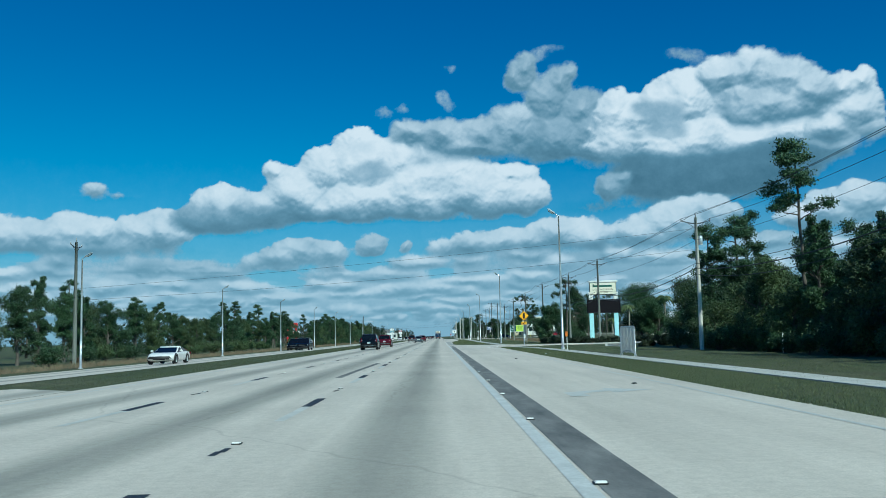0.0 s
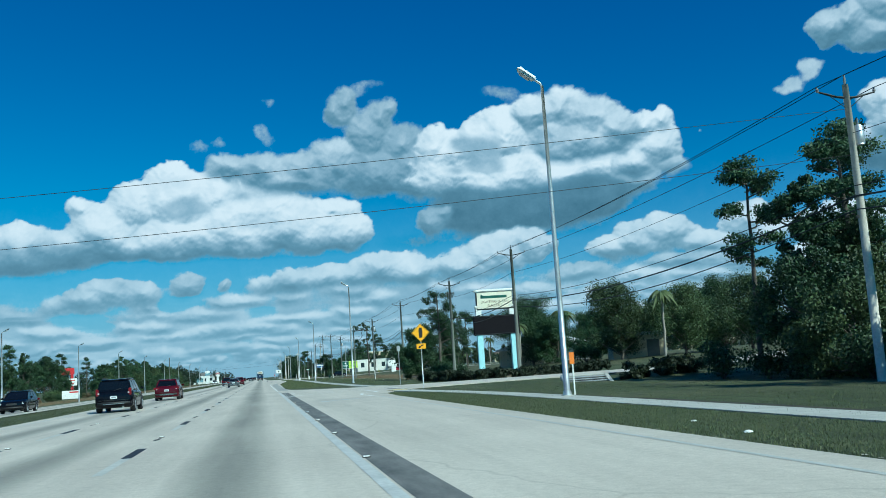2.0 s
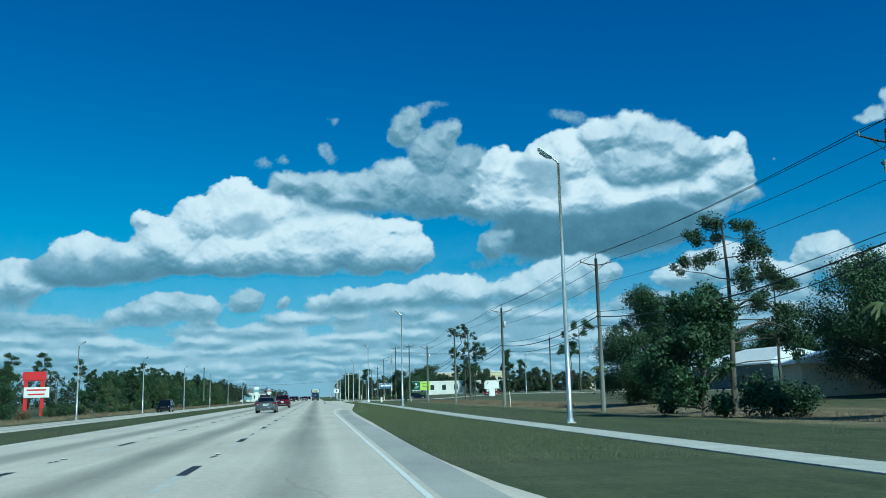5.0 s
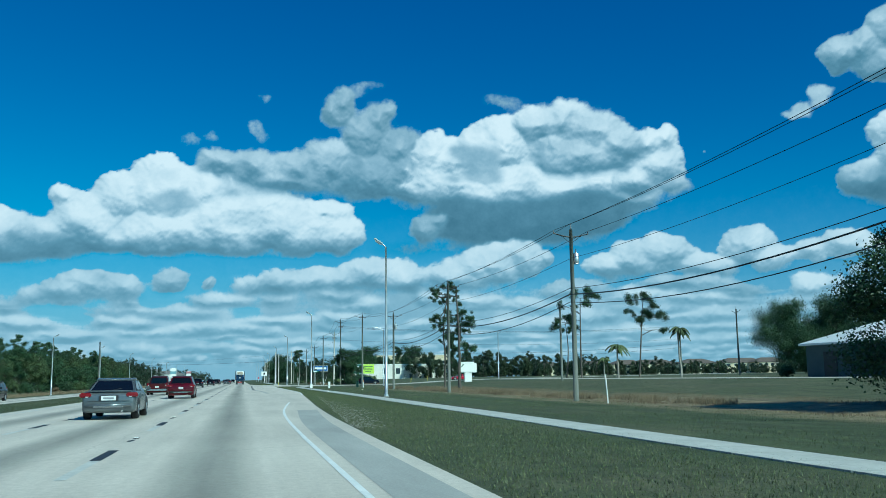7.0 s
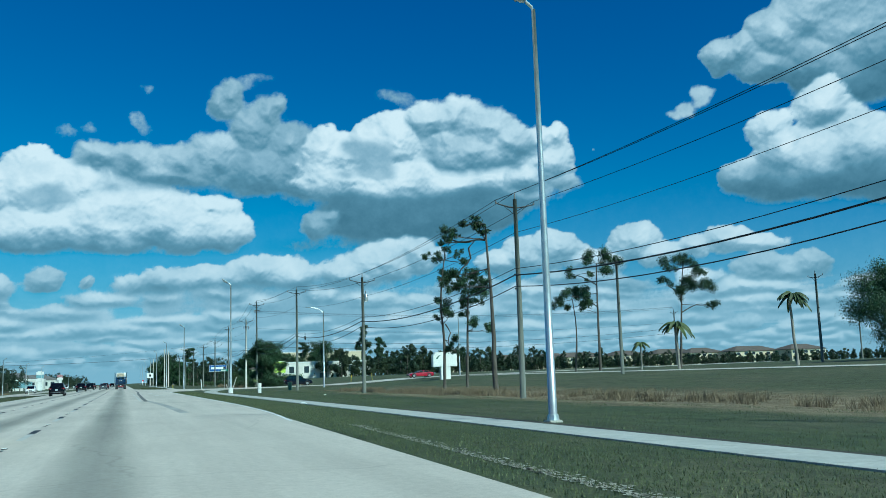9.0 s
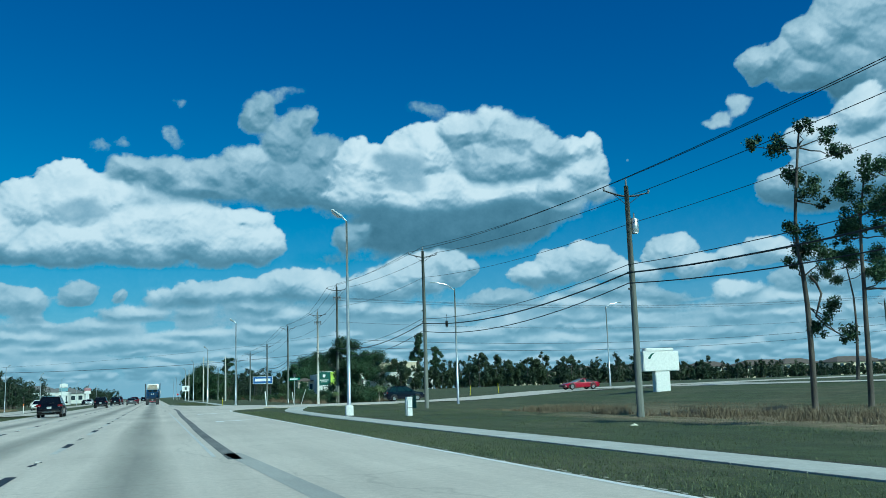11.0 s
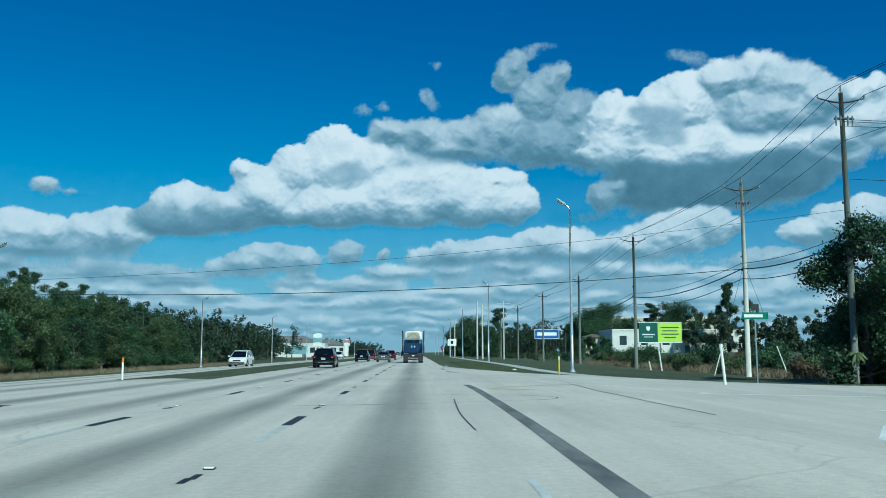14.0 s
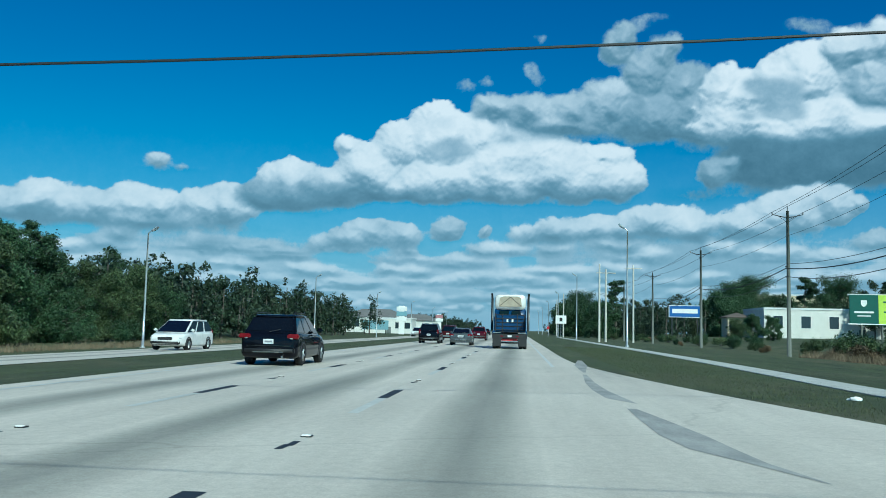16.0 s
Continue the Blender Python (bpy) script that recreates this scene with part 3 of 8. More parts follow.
def smooth_line(pts, step=2.0):
    """A curve through points (x, y), Catmull-Rom."""
    out = []
    p = [pts[0]] + list(pts) + [pts[-1]]
    for a, b, c, d in zip(p, p[1:], p[2:], p[3:]):
        n = max(1, min(24, int(math.dist(b, c) / step)))
        for k in range(n):
            t = k / n
            out.append(tuple(0.5 * (2 * b[i] + (c[i] - a[i]) * t + (2 * a[i] - 5 * b[i] + 4 * c[i] - d[i]) * t * t + (3 * b[i] - a[i] - 3 * c[i] + d[i]) * t ** 3) for i in (0, 1)))
    return out + [tuple(pts[-1])]


# the right edge of the paving: turn lane, first side street, narrow shoulder, second turn lane, second side street
EDGE_A = smooth_line([(6.7, -90), (6.7, 80), (6.75, 94), (7.3, 101), (9.6, 106.5), (15, 109.5), (24, 110.5)])
EDGE_B = smooth_line([(24, 121.5), (14, 120.6), (9.5, 122.0), (6.4, 126), (3.6, 131), (2.5, 140), (2.7, 168), (3.0, 196), (3.5, 214), (4.5, 236), (5.3, 254), (5.95, 272),
                      (6.02, 335), (6.22, 348), (7.3, 355.3), (10.2, 359.2), (16, 360.5), (24, 361)])
EDGE_C = smooth_line([(24, 376), (17, 377.5), (12.5, 385), (10.2, 392), (7.8, 397), (5.7, 406), (4.1, 415), (2.9, 425), (2.4, 436), (2.4, 470), (2.4, 540)]) + [(2.4, 900), (2.4, 3000)]


def paving():
    bm = bmesh.new()
    left = [(-10.4, 3000), (-10.4, 640), (-10.4, 388.5), (-10.4, 26), (-10.4, -90)]
    slab(bm, EDGE_A + EDGE_B + EDGE_C + left, 0.0)
    tagged(link("road_northbound", bm, ROAD), "pale worn asphalt highway with dark oil tracks in lanes", "road", kind="structure")
    bm = bmesh.new()
    # the far carriageway leans away from the median
    for y0, y1 in ((-90, 300), (300, 700), (700, 3000)):
        v = [bm.verts.new(p) for p in ((-24.6, y0, -0.40), (-15.3, y0, -0.03), (-15.3, y1, -0.03), (-24.6, y1, -0.40))]
        bm.faces.new(v)
    tagged(link("road_southbound", bm, ROAD), "pale opposite carriageway beyond the grass median", "road", kind="structure")
    bm = bmesh.new()
    for a, b in ((-60, 26), (366, 388)):
        v = [bm.verts.new(p) for p in ((-15.32, a, -0.032), (-10.38, a, -0.004), (-10.38, b, -0.004), (-13.0, b + 2.2, -0.01), (-15.32, b, -0.032))]
        bm.faces.new(v)
    tagged(link("pavement_crossover", bm, ROAD), "paved opening through the grass median", "road", kind="structure")
    bm = bmesh.new()
    for (ya, yb, x1, slope) in ((110.5, 121.5, 160, 0.02), (361, 376, 420, 0.0)):
        xs = [24, 28, 32, 38, 45, 55, 70, 95, 120, x1]
        lo = [bm.verts.new((x, ya + (x - 24) * slope, max(land(x, ya + 6), -0.05) + 0.04 if x > 24 else 0.0)) for x in xs]
        hi = [bm.verts.new((x, yb + (x - 24) * slope, max(land(x, ya + 6), -0.05) + 0.04 if x > 24 else 0.0)) for x in xs]
        for a, b, c, d in zip(lo, lo[1:], hi[1:], hi):
            bm.faces.new((a, b, c, d))
    lo = [bm.verts.new((51.5 + bend, y, land(51.5 + bend, y) + 0.05)) for y, bend in ((200, 3), (230, 1), (260, 0), (300, 0), (330, 0), (350, -2), (361.5, -7))]
    hi = [bm.verts.new((57.0 + bend, y, land(57.0 + bend, y) + 0.05)) for y, bend in ((200, 3), (230, 1), (260, 0), (300, 0), (330, 0), (350, 2), (361.5, 8))]
    for a, b, c, d in zip(lo, hi, hi[1:], lo[1:]):
        bm.faces.new((a, b, c, d))
    tagged(link("road_side_streets", bm, ROAD), "pale side streets running off through the fields", "road", kind="structure")


paving()


def ribbon(bm, pts, width, z, side=0.0):
    """A flat band along a line of (x, y); z a number or the land plus that much."""
    prev = None
    for i, (x, y) in enumerate(pts):
        a, b = pts[max(0, i - 1)], pts[min(len(pts) - 1, i + 1)]
        d = Vector((b[0] - a[0], b[1] - a[1])).normalized()
        n = Vector((d.y, -d.x))
        q = []
        for s in (-0.5 + side, 0.5 + side):
            px, py = x + n.x * width * s, y + n.y * width * s
            q.append(bm.verts.new((px, py, z if isinstance(z, float) else land(px, py) + z[0])))
        if prev:
            bm.faces.new((prev[0], prev[1], q[1], q[0]))
        prev = q


def sidewalk(name, pts):
    """Concrete flags, a joint every metre and a half."""
    line = smooth_line(pts, 1.5)
    bm = bmesh.new()
    for a, b in zip(line, line[1:]):
        d = Vector((b[0] - a[0], b[1] - a[1]))
        ln = d.length
        d.normalize()
        n = Vector((d.y, -d.x))
        tops = []
        for s, w in ((0.012, -0.78), (0.012, 0.78), (ln - 0.012, 0.78), (ln - 0.012, -0.78)):
            x, y = a[0] + d.x * s + n.x * w, a[1] + d.y * s + n.y * w
            tops.append((x, y, land(x, y) + 0.03))
        t = [bm.verts.new(p) for p in tops]
        u = [bm.verts.new((p[0], p[1], p[2] - 0.12)) for p in tops]
        f = bm.faces.new(t)
        f.normal_update()
        if f.normal.z < 0:
            f.normal_flip()
        for i in range(4):
            bm.faces.new((t[i], u[i], u[(i + 1) % 4], t[(i + 1) % 4]))
    return tagged(link(name, bm, SIDEWALK), "pale concrete sidewalk through the grass verge", "sidewalk", kind="structure")


sidewalk("pavement_sidewalk_1", [(11.4, -40), (11.4, 20), (11.2, 60), (11.0, 85), (10.3, 96), (9.4, 101), (8.55, 104.4)])
sidewalk("pavement_sidewalk_2", [(9.6, 123), (9.3, 140), (9.1, 180), (9.5, 212), (9.9, 250), (10.0, 275), (10.0, 320), (10.4, 338), (11.6, 350), (13.5, 359)])
sidewalk("pavement_sidewalk_3", [(11.2, 394), (9.8, 402), (9.6, 416), (10.2, 440), (10.4, 480), (10.4, 620)])


def soil_edge(name, pts):
    """Bare dark soil cut along the far edge of the walk, ragged on its outer side."""
    rg = random.Random(len(pts))
    bm = bmesh.new()
    prev = None
    line = smooth_line(pts, 0.5)
    wide = 0.2
    for x, y in line:
        wide = min(0.5, max(0.03, wide + rg.uniform(-0.12, 0.12)))
        q = [bm.verts.new((x + d, y, land(x + d, y) + 0.022)) for d in (0.79, 0.85 + wide)]
        if prev:
            bm.faces.new((prev[0], prev[1], q[1], q[0]))
        prev = q
    return tagged(link(name, bm, SOIL), "dark bare soil along the sidewalk's edge", "soil", kind="structure")


SOIL = two_tone("dark_edge_soil", (0.020, 0.019, 0.014), (0.060, 0.055, 0.040), 1.5, 0.95, bump=0.5)
soil_edge("trim_soil_edge_1", [(9.3, 140), (9.1, 180), (9.5, 212), (9.9, 250), (10.0, 275), (10.0, 320), (10.4, 338)])
soil_edge("trim_soil_edge_2", [(11.4, 10), (11.2, 60), (11.0, 85)])


def marking(name, build, mat, label, category="road marking"):
    bm = bmesh.new()
    build(bm)
    return tagged(link(name, bm, mat), label, category, kind="structure")


def quad(bm, x0, x1, y0, y1, z):
    bm.faces.new([bm.verts.new(p) for p in ((x0, y0, z), (x1, y0, z), (x1, y1, z), (x0, y1, z))])


PITCH, FIRST = 12.19, 20.2          # lane dashes: 3.05 m of paint every 12.19 m


def dashes(bm, x, part_):
    for k in range(-4, 75):
        y1 = FIRST + PITCH * k
        if part_ == "black":
            quad(bm, x - 0.10, x + 0.10, y1 - 2.35, y1, 0.005)
            quad(bm, x - 0.07, x + 0.02, y1 + 2.55, y1 + 2.95, 0.005)
            quad(bm, x - 0.03, x + 0.06, y1 + 2.85, y1 + 3.25, 0.0055)
        elif part_ == "white":
            quad(bm, x - 0.085, x + 0.085, y1 - 5.4, y1 - 2.35, 0.004)


for lane_x in (-2.44, -6.04):
    marking("marking_black_dashes", lambda bm: dashes(bm, lane_x, "black"), BLACKTAPE, "short black contrast dashes on the lane line")
    marking("marking_white_dashes", lambda bm: dashes(bm, lane_x, "white"), GHOSTLINE, "worn white dashes on the lane line")
marking("marking_tar_strip", lambda bm: ribbon(bm, smooth_line([(-3.23, 30.62), (-3.2, 34.94), (-3.01, 47.13)]), 0.26, 0.004), GREYGORE, "long dark tar strip in the middle lane")
marking("marking_edge_line", lambda bm: [ribbon(bm, [(1.46, y) for y in (-90, 0, 60, 125)], 0.18, 0.004),
        ribbon(bm, [(1.25, 291), (1.15, 352)], 0.09, 0.004), ribbon(bm, [(1.42, 425), (1.42, 700)], 0.14, 0.004)], EDGEPAINT, "white line along the lane's edge")
marking("marking_left_edge_line", lambda bm: ribbon(bm, [(-9.7, -90), (-9.7, 360)], 0.15, 0.004) or ribbon(bm, [(-9.7, 392), (-9.7, 900)], 0.15, 0.004), PALELINE, "faded line beside the median")
marking("marking_turn_lane_edge", lambda bm: [ribbon(bm, smooth_line([(5.0, 250), (5.85, 270), (5.9, 335), (6.1, 349), (7.1, 356.2), (9.6, 360)]), 0.12, 0.004)],
        WHITELINE, "white line along the turn lane's outer edge")
marking("marking_faded_turn_lane_edge", lambda bm: ribbon(bm, [(6.0, -90), (6.0, 85), (5.95, 94)], 0.12, 0.004), PALELINE, "faded line along the turn lane's outer edge")
marking("marking_gore", lambda bm: [ribbon(bm, [(1.85, y) for y in (-60, 0, 50, 122)], 0.52, 0.003),
        ribbon(bm, smooth_line([(1.62, 290), (1.6, 305), (1.7, 318), (1.74, 330), (1.84, 342), (1.98, 352), (2.1, 362), (2.1, 375), (1.98, 379.5)]), 0.30, 0.003)],
        GREYGORE, "dark sealed strip beside the lane's edge line")


marking("marking_shoulder_seal", lambda bm: ribbon(bm, smooth_line([(2.0, 132), (2.05, 168), (2.1, 185), (2.25, 200), (2.8, 212)]), 0.85, 0.003) or ribbon(bm, smooth_line([(2.5, 262), (2.3, 276), (1.95, 286), (1.7, 292)]), 0.4, 0.003), FADEDSEAL, "faded grey strip on the narrow shoulder")
marking("marking_shoulder_line", lambda bm: ribbon(bm, smooth_line([(1.42, 128), (1.42, 170), (1.42, 195), (1.63, 208), (2.1, 217), (2.76, 226)]), 0.10, 0.005), WHITELINE, "thin white line along the shoulder")


def arrow(bm, x, y, flip=1.0):
    """A right-turn arrow: a stem that bends to a broad head."""
    stem = [(x - 0.9, y), (x - 0.5, y), (x - 0.5, y + 0.9), (x + 0.2, y + 1.5), (x + 0.2, y + 1.0), (x + 1.25, y + 1.75), (x + 0.2, y + 2.6), (x + 0.2, y + 2.1), (x - 0.9, y + 1.3)]
    f = bm.faces.new([bm.verts.new((a, b, 0.0045)) for a, b in stem])
    f.normal_update()
    if f.normal.z < 0:
        f.normal_flip()


marking("marking_turn_arrow", lambda bm: [arrow(bm, 3.9, y) for y in (318.0, 339.6)], WHITELINE, "white right-turn arrow painted in the turn lane")
marking("marking_faded_arrow", lambda bm: [arrow(bm, 3.9, 19.0), arrow(bm, 3.7, 91.2)], PALELINE, "worn right-turn arrow painted in the turn lane")
marking("marking_gore_hatching", lambda bm: [ribbon(bm, [(1.4, y), (2.45, y - 0.55)], 0.4, 0.0045) for y in (108.5, 112.4, 116.6, 121.0)] +
        [ribbon(bm, smooth_line([(1.5, 105.0), (2.2, 107.5), (3.65, 109.9), (6.8, 113.2), (9.0, 115.0)], 0.6), 0.16, 0.0045), ribbon(bm, smooth_line([(1.5, 113.1), (2.6, 112.9), (4.2, 113.7), (6.2, 115.8)], 0.6), 0.14, 0.0045),
         ribbon(bm, smooth_line([(6.8, 112.6), (7.05, 109), (7.05, 105.6), (6.9, 102.6)], 0.6), 0.14, 0.0045), ribbon(bm, smooth_line([(6.35, 103.6), (5.95, 102.4), (5.7, 101.2), (5.6, 99.5), (5.7, 97.2), (5.9, 94)], 0.5), 0.14, 0.0045),
         ribbon(bm, [(9.2, 114.2), (9.25, 111.4), (9.2, 107.2)], 0.14, 0.0045)], WHITELINE, "white turn lines and short bars at the side street mouth")
marking("marking_tar_patch", lambda bm: ribbon(bm, smooth_line([(8.75, 111.4), (9.0, 110), (9.45, 108.4), (9.7, 107.8)], 0.5), 0.26, 0.005), BLACKTAPE, "dark tar patch at the side street mouth")
marking("marking_stop_lines", lambda bm: [ribbon(bm, [(9.0, 371.2), (24, 363.0)], 0.3, 0.004), ribbon(bm, [(10.0, 362.4), (24, 368.6)], 0.2, 0.004), ribbon(bm, [(5.5, 384), (9.5, 371.5)], 0.12, 0.004)], WHITELINE, "white stop and crossing lines at the side street")


ISLAND = [(6.4, 379.5), (5.78, 379.2), (4.67, 378.3), (3.84, 377.5), (3.3, 376.9), (2.95, 376.2), (2.75, 375.6), (2.85, 375.1), (3.3, 374.8), (4.2, 374.7)]


def wedge(bm, pts):
    """A dark patch along (x, y, width), drawn out to a point at its ends."""
    prev = None
    for x, y, w in pts:
        q = [bm.verts.new((x - w / 2, y, 0.0035)), bm.verts.new((x + w / 2, y, 0.0035))]
        if prev:
            bm.faces.new((prev[0], prev[1], q[1], q[0]))
        prev = q


marking("marking_seal_patches", lambda bm: [wedge(bm, [(2.95, 399.6, 0.03), (2.62, 400.8, 0.22), (2.38, 401.8, 0.56), (2.28, 403.2, 0.62), (2.20, 405.2, 0.42), (2.12, 407.2, 0.16)]),
        wedge(bm, [(2.35, 408.4, 0.05), (2.10, 409.6, 0.40), (2.00, 412.0, 0.34), (2.02, 415.0, 0.26), (2.2, 419.5, 0.12)]), wedge(bm, [(2.3, 421.0, 0.10), (2.6, 427.0, 0.5), (3.0, 433.5, 0.2)])], WORNSEAL, "worn grey seal patches beside the lane")
marking("marking_crack", lambda bm: [ribbon(bm, smooth_line([(6.42, 380.5), (6.3, 376.0), (6.18, 373.0), (6.26, 370.0), (6.22, 366.5), (6.3, 361.5)], 0.6), 0.045, 0.005),
        ribbon(bm, smooth_line([(1.02, 368.2), (0.96, 365.5), (0.9, 362.0), (0.97, 358.0)], 0.6), 0.03, 0.005)], BLACKTAPE, "thin dark crack sealed along the paving joint")


def loop_scar(bm):
    """The dark saw cut of a detector loop and skid scars."""
    pts = [(-3.1 + 0.4 * math.sin(0), 365.2)] + [(-3.2 + t * 0.72, 365.2 + 0.35 * t) for t in range(1, 10)]
    arc = [(2.6 + 1.5 * math.sin(a), 369.0 - 1.5 * math.cos(a)) for a in np.linspace(0.2, 2.9, 12)]
    ribbon(bm, [(-3.2, 365.2), (0, 366.0), (2.6, 367.4)] + arc + [(1.0, 371.0), (-0.5, 371.5)], 0.05, 0.005)


marking("marking_island_trace", lambda bm: ribbon(bm, smooth_line(ISLAND, 0.4), 0.34, 0.005), YELLOWDUST, "yellowish worn outline of a removed kerb island")
marking("marking_loop_cut", loop_scar, BLACKTAPE, "dark saw-cut line of a detector loop")


def crumbs(bm):
    """Irregular bare sand patches along the paving's edge."""
    rg = random.Random(6)
    spots = []
    for y in np.arange(197, 246, 0.012):
        thick = max(0.15, 1.0 - abs(y - 210) / 26)
        spots.append((3.35 + (y - 203) * 0.060 + abs(rg.gauss(0, 0.85)) * thick, y + rg.uniform(-0.3, 0.3), rg.uniform(0.012, 0.030 + 0.075 * thick * rg.random())))
    for y in np.arange(0, 96, 0.2):
        spots.append((6.70 + abs(rg.gauss(0, 0.1)), y, rg.uniform(0.015, 0.06)))
    for y in np.arange(262, 340, 0.25):
        spots.append((6.02 + abs(rg.gauss(0, 0.1)), y, rg.uniform(0.015, 0.06)))
    for x, y, r in spots:
        vs = [bm.verts.new((x + math.cos(a) * r * rg.uniform(0.5, 1.2), y + math.sin(a) * r * rg.uniform(0.5, 1.4) * 2.0, land(x, y) - 0.002)) for a in np.linspace(0, 5.5, 7)]
        bm.faces.new(vs)


marking("marking_sand_patches", crumbs, SAND, "bare pale sand patches along the paving's edge", "sand")


def warning_pad(x, y, turn):
    """A yellow pad of raised domes where the sidewalk meets the street."""
    t = new("tactile_pad")
    YELLOWPAD = two_tone("worn_yellow_pad", (0.40, 0.34, 0.18), (0.54, 0.48, 0.30), 3.0, 0.8)
    bm = bmesh.new()
    bmesh.ops.create_cube(bm, size=1, matrix=Matrix.Diagonal((1.1, 0.62, 0.03, 1)))
    part("plate", bm, YELLOWPAD, t)
    bm = bmesh.new()
    for i in range(10):
        for j in range(6):
            bmesh.ops.create_cone(bm, cap_ends=True, segments=6, radius1=0.03, radius2=0.02, depth=0.016, matrix=Matrix.Translation((-0.48 + i * 0.105, -0.27 + j * 0.108, 0.022)))
    tagged(part("domes", bm, YELLOWPAD, t), kind="stuff")
    t.matrix_basis = pose(x, y, 0.03, 0, 0, turn)
    return tagged(t, "worn yellow tactile pad at the sidewalk ramp", "tactile pad")


warning_pad(8.35, 104.6, 28)
warning_pad(10.6, 359.4, 10)

# ---- small mesh builders ----
def tube(bm, pts, radii, sides=8, cap=True):
    """A round bar through points, with a radius at each."""
    rings = []
    for i, p in enumerate(pts):
        a, b = Vector(pts[max(0, i - 1)]), Vector(pts[min(len(pts) - 1, i + 1)])
        d = (b - a).normalized()
        u = d.orthogonal().normalized() if abs(d.z) > 0.9 else d.cross(Vector((0, 0, 1))).normalized()
        v = d.cross(u)
        r = radii[i] if isinstance(radii, (list, tuple)) else radii
        rings.append([bm.verts.new(Vector(p) + (u * math.cos(t) + v * math.sin(t)) * r) for t in (2 * math.pi * k / sides for k in range(sides))])
    for a, b in zip(rings, rings[1:]):
        for k in range(sides):
            bm.faces.new((a[k], b[k], b[(k + 1) % sides], a[(k + 1) % sides]))
    if cap:
        bm.faces.new(rings[0][::-1])
        bm.faces.new(rings[-1])
    return bm


def block(bm, c, size, bevel=0.0, turn=None):
    """A box, its edges rounded by bevel."""
    t = bmesh.new()
    bmesh.ops.create_cube(t, size=1)
    bmesh.ops.scale(t, vec=size, verts=t.verts)
    if bevel:
        bmesh.ops.bevel(t, geom=t.edges[:], offset=bevel, segments=2, affect="EDGES")
    m = Matrix.Translation(c) @ (turn or Matrix())
    bmesh.ops.transform(t, matrix=m, verts=t.verts)
    me = bpy.data.meshes.new("tmp")
    t.to_mesh(me)
    t.free()
    bm.from_mesh(me)
    bpy.data.meshes.remove(me)
    return bm


def boxed(c, size, bevel=0.0, turn=None):
    return block(bmesh.new(), c, size, bevel, turn)


def tubed(pts, radii, sides=8):
    return tube(bmesh.new(), pts, radii, sides)


def lettering(name, words, size, m, mat, parent, label=""):
    """Words in the built-in font, lying in the pose m, as a mesh."""
    cu = bpy.data.curves.new(name, "FONT")
    cu.body, cu.size, cu.align_x, cu.align_y, cu.extrude = words, size, "CENTER", "CENTER", 0.004
    tmp = new(name + "_tmp", cu)
    me = bpy.data.meshes.new_from_object(tmp.evaluated_get(bpy.context.evaluated_depsgraph_get()))
    bpy.data.objects.remove(tmp)
    bpy.data.curves.remove(cu)
    me.materials.clear()
    me.materials.append(mat)
    ob = new(name, me)
    ob.parent, ob.matrix_basis = parent, m
    return tagged(ob, label) if label else ob


WHITEPAINT = plain("white_enamel", (0.80, 0.80, 0.78), 0.45)
CREAM = plain("cream_panel", (0.78, 0.74, 0.60), 0.5)
BLACKPANEL = plain("black_display", (0.010, 0.009, 0.012), 0.75)
BLACKPANEL.node_tree.nodes["Principled BSDF"].inputs["Specular IOR Level"].default_value = 0.1
PALEAQUA = plain("pale_aqua", (0.42, 0.74, 0.80), 0.55)
SIGNYELLOW = plain("sign_yellow", (0.85, 0.42, 0.01), 0.4)
SIGNBLACK = plain("sign_black", (0.012, 0.012, 0.013), 0.5)
SIGNRED = plain("sign_red", (0.55, 0.03, 0.035), 0.45)
SIGNGREEN = plain("sign_green", (0.01, 0.16, 0.10), 0.4)
SIGNLIME = plain("sign_lime", (0.50, 0.70, 0.08), 0.45)
SIGNBLUE = plain("sign_blue", (0.02, 0.11, 0.38), 0.4)
SIGNTEAL = plain("sign_dark_green", (0.01, 0.09, 0.07), 0.45)
ORANGE = plain("marker_orange", (0.75, 0.20, 0.02), 0.5)
LIMEPOST = plain("marker_yellow", (0.72, 0.62, 0.02), 0.5)
BRONZE = plain("bronze_lettering", (0.14, 0.10, 0.05), 0.45)
GREENBOX = plain("utility_green", (0.04, 0.10, 0.075), 0.5)
LENS = plain("lamp_lens", (0.35, 0.36, 0.37), 0.15)

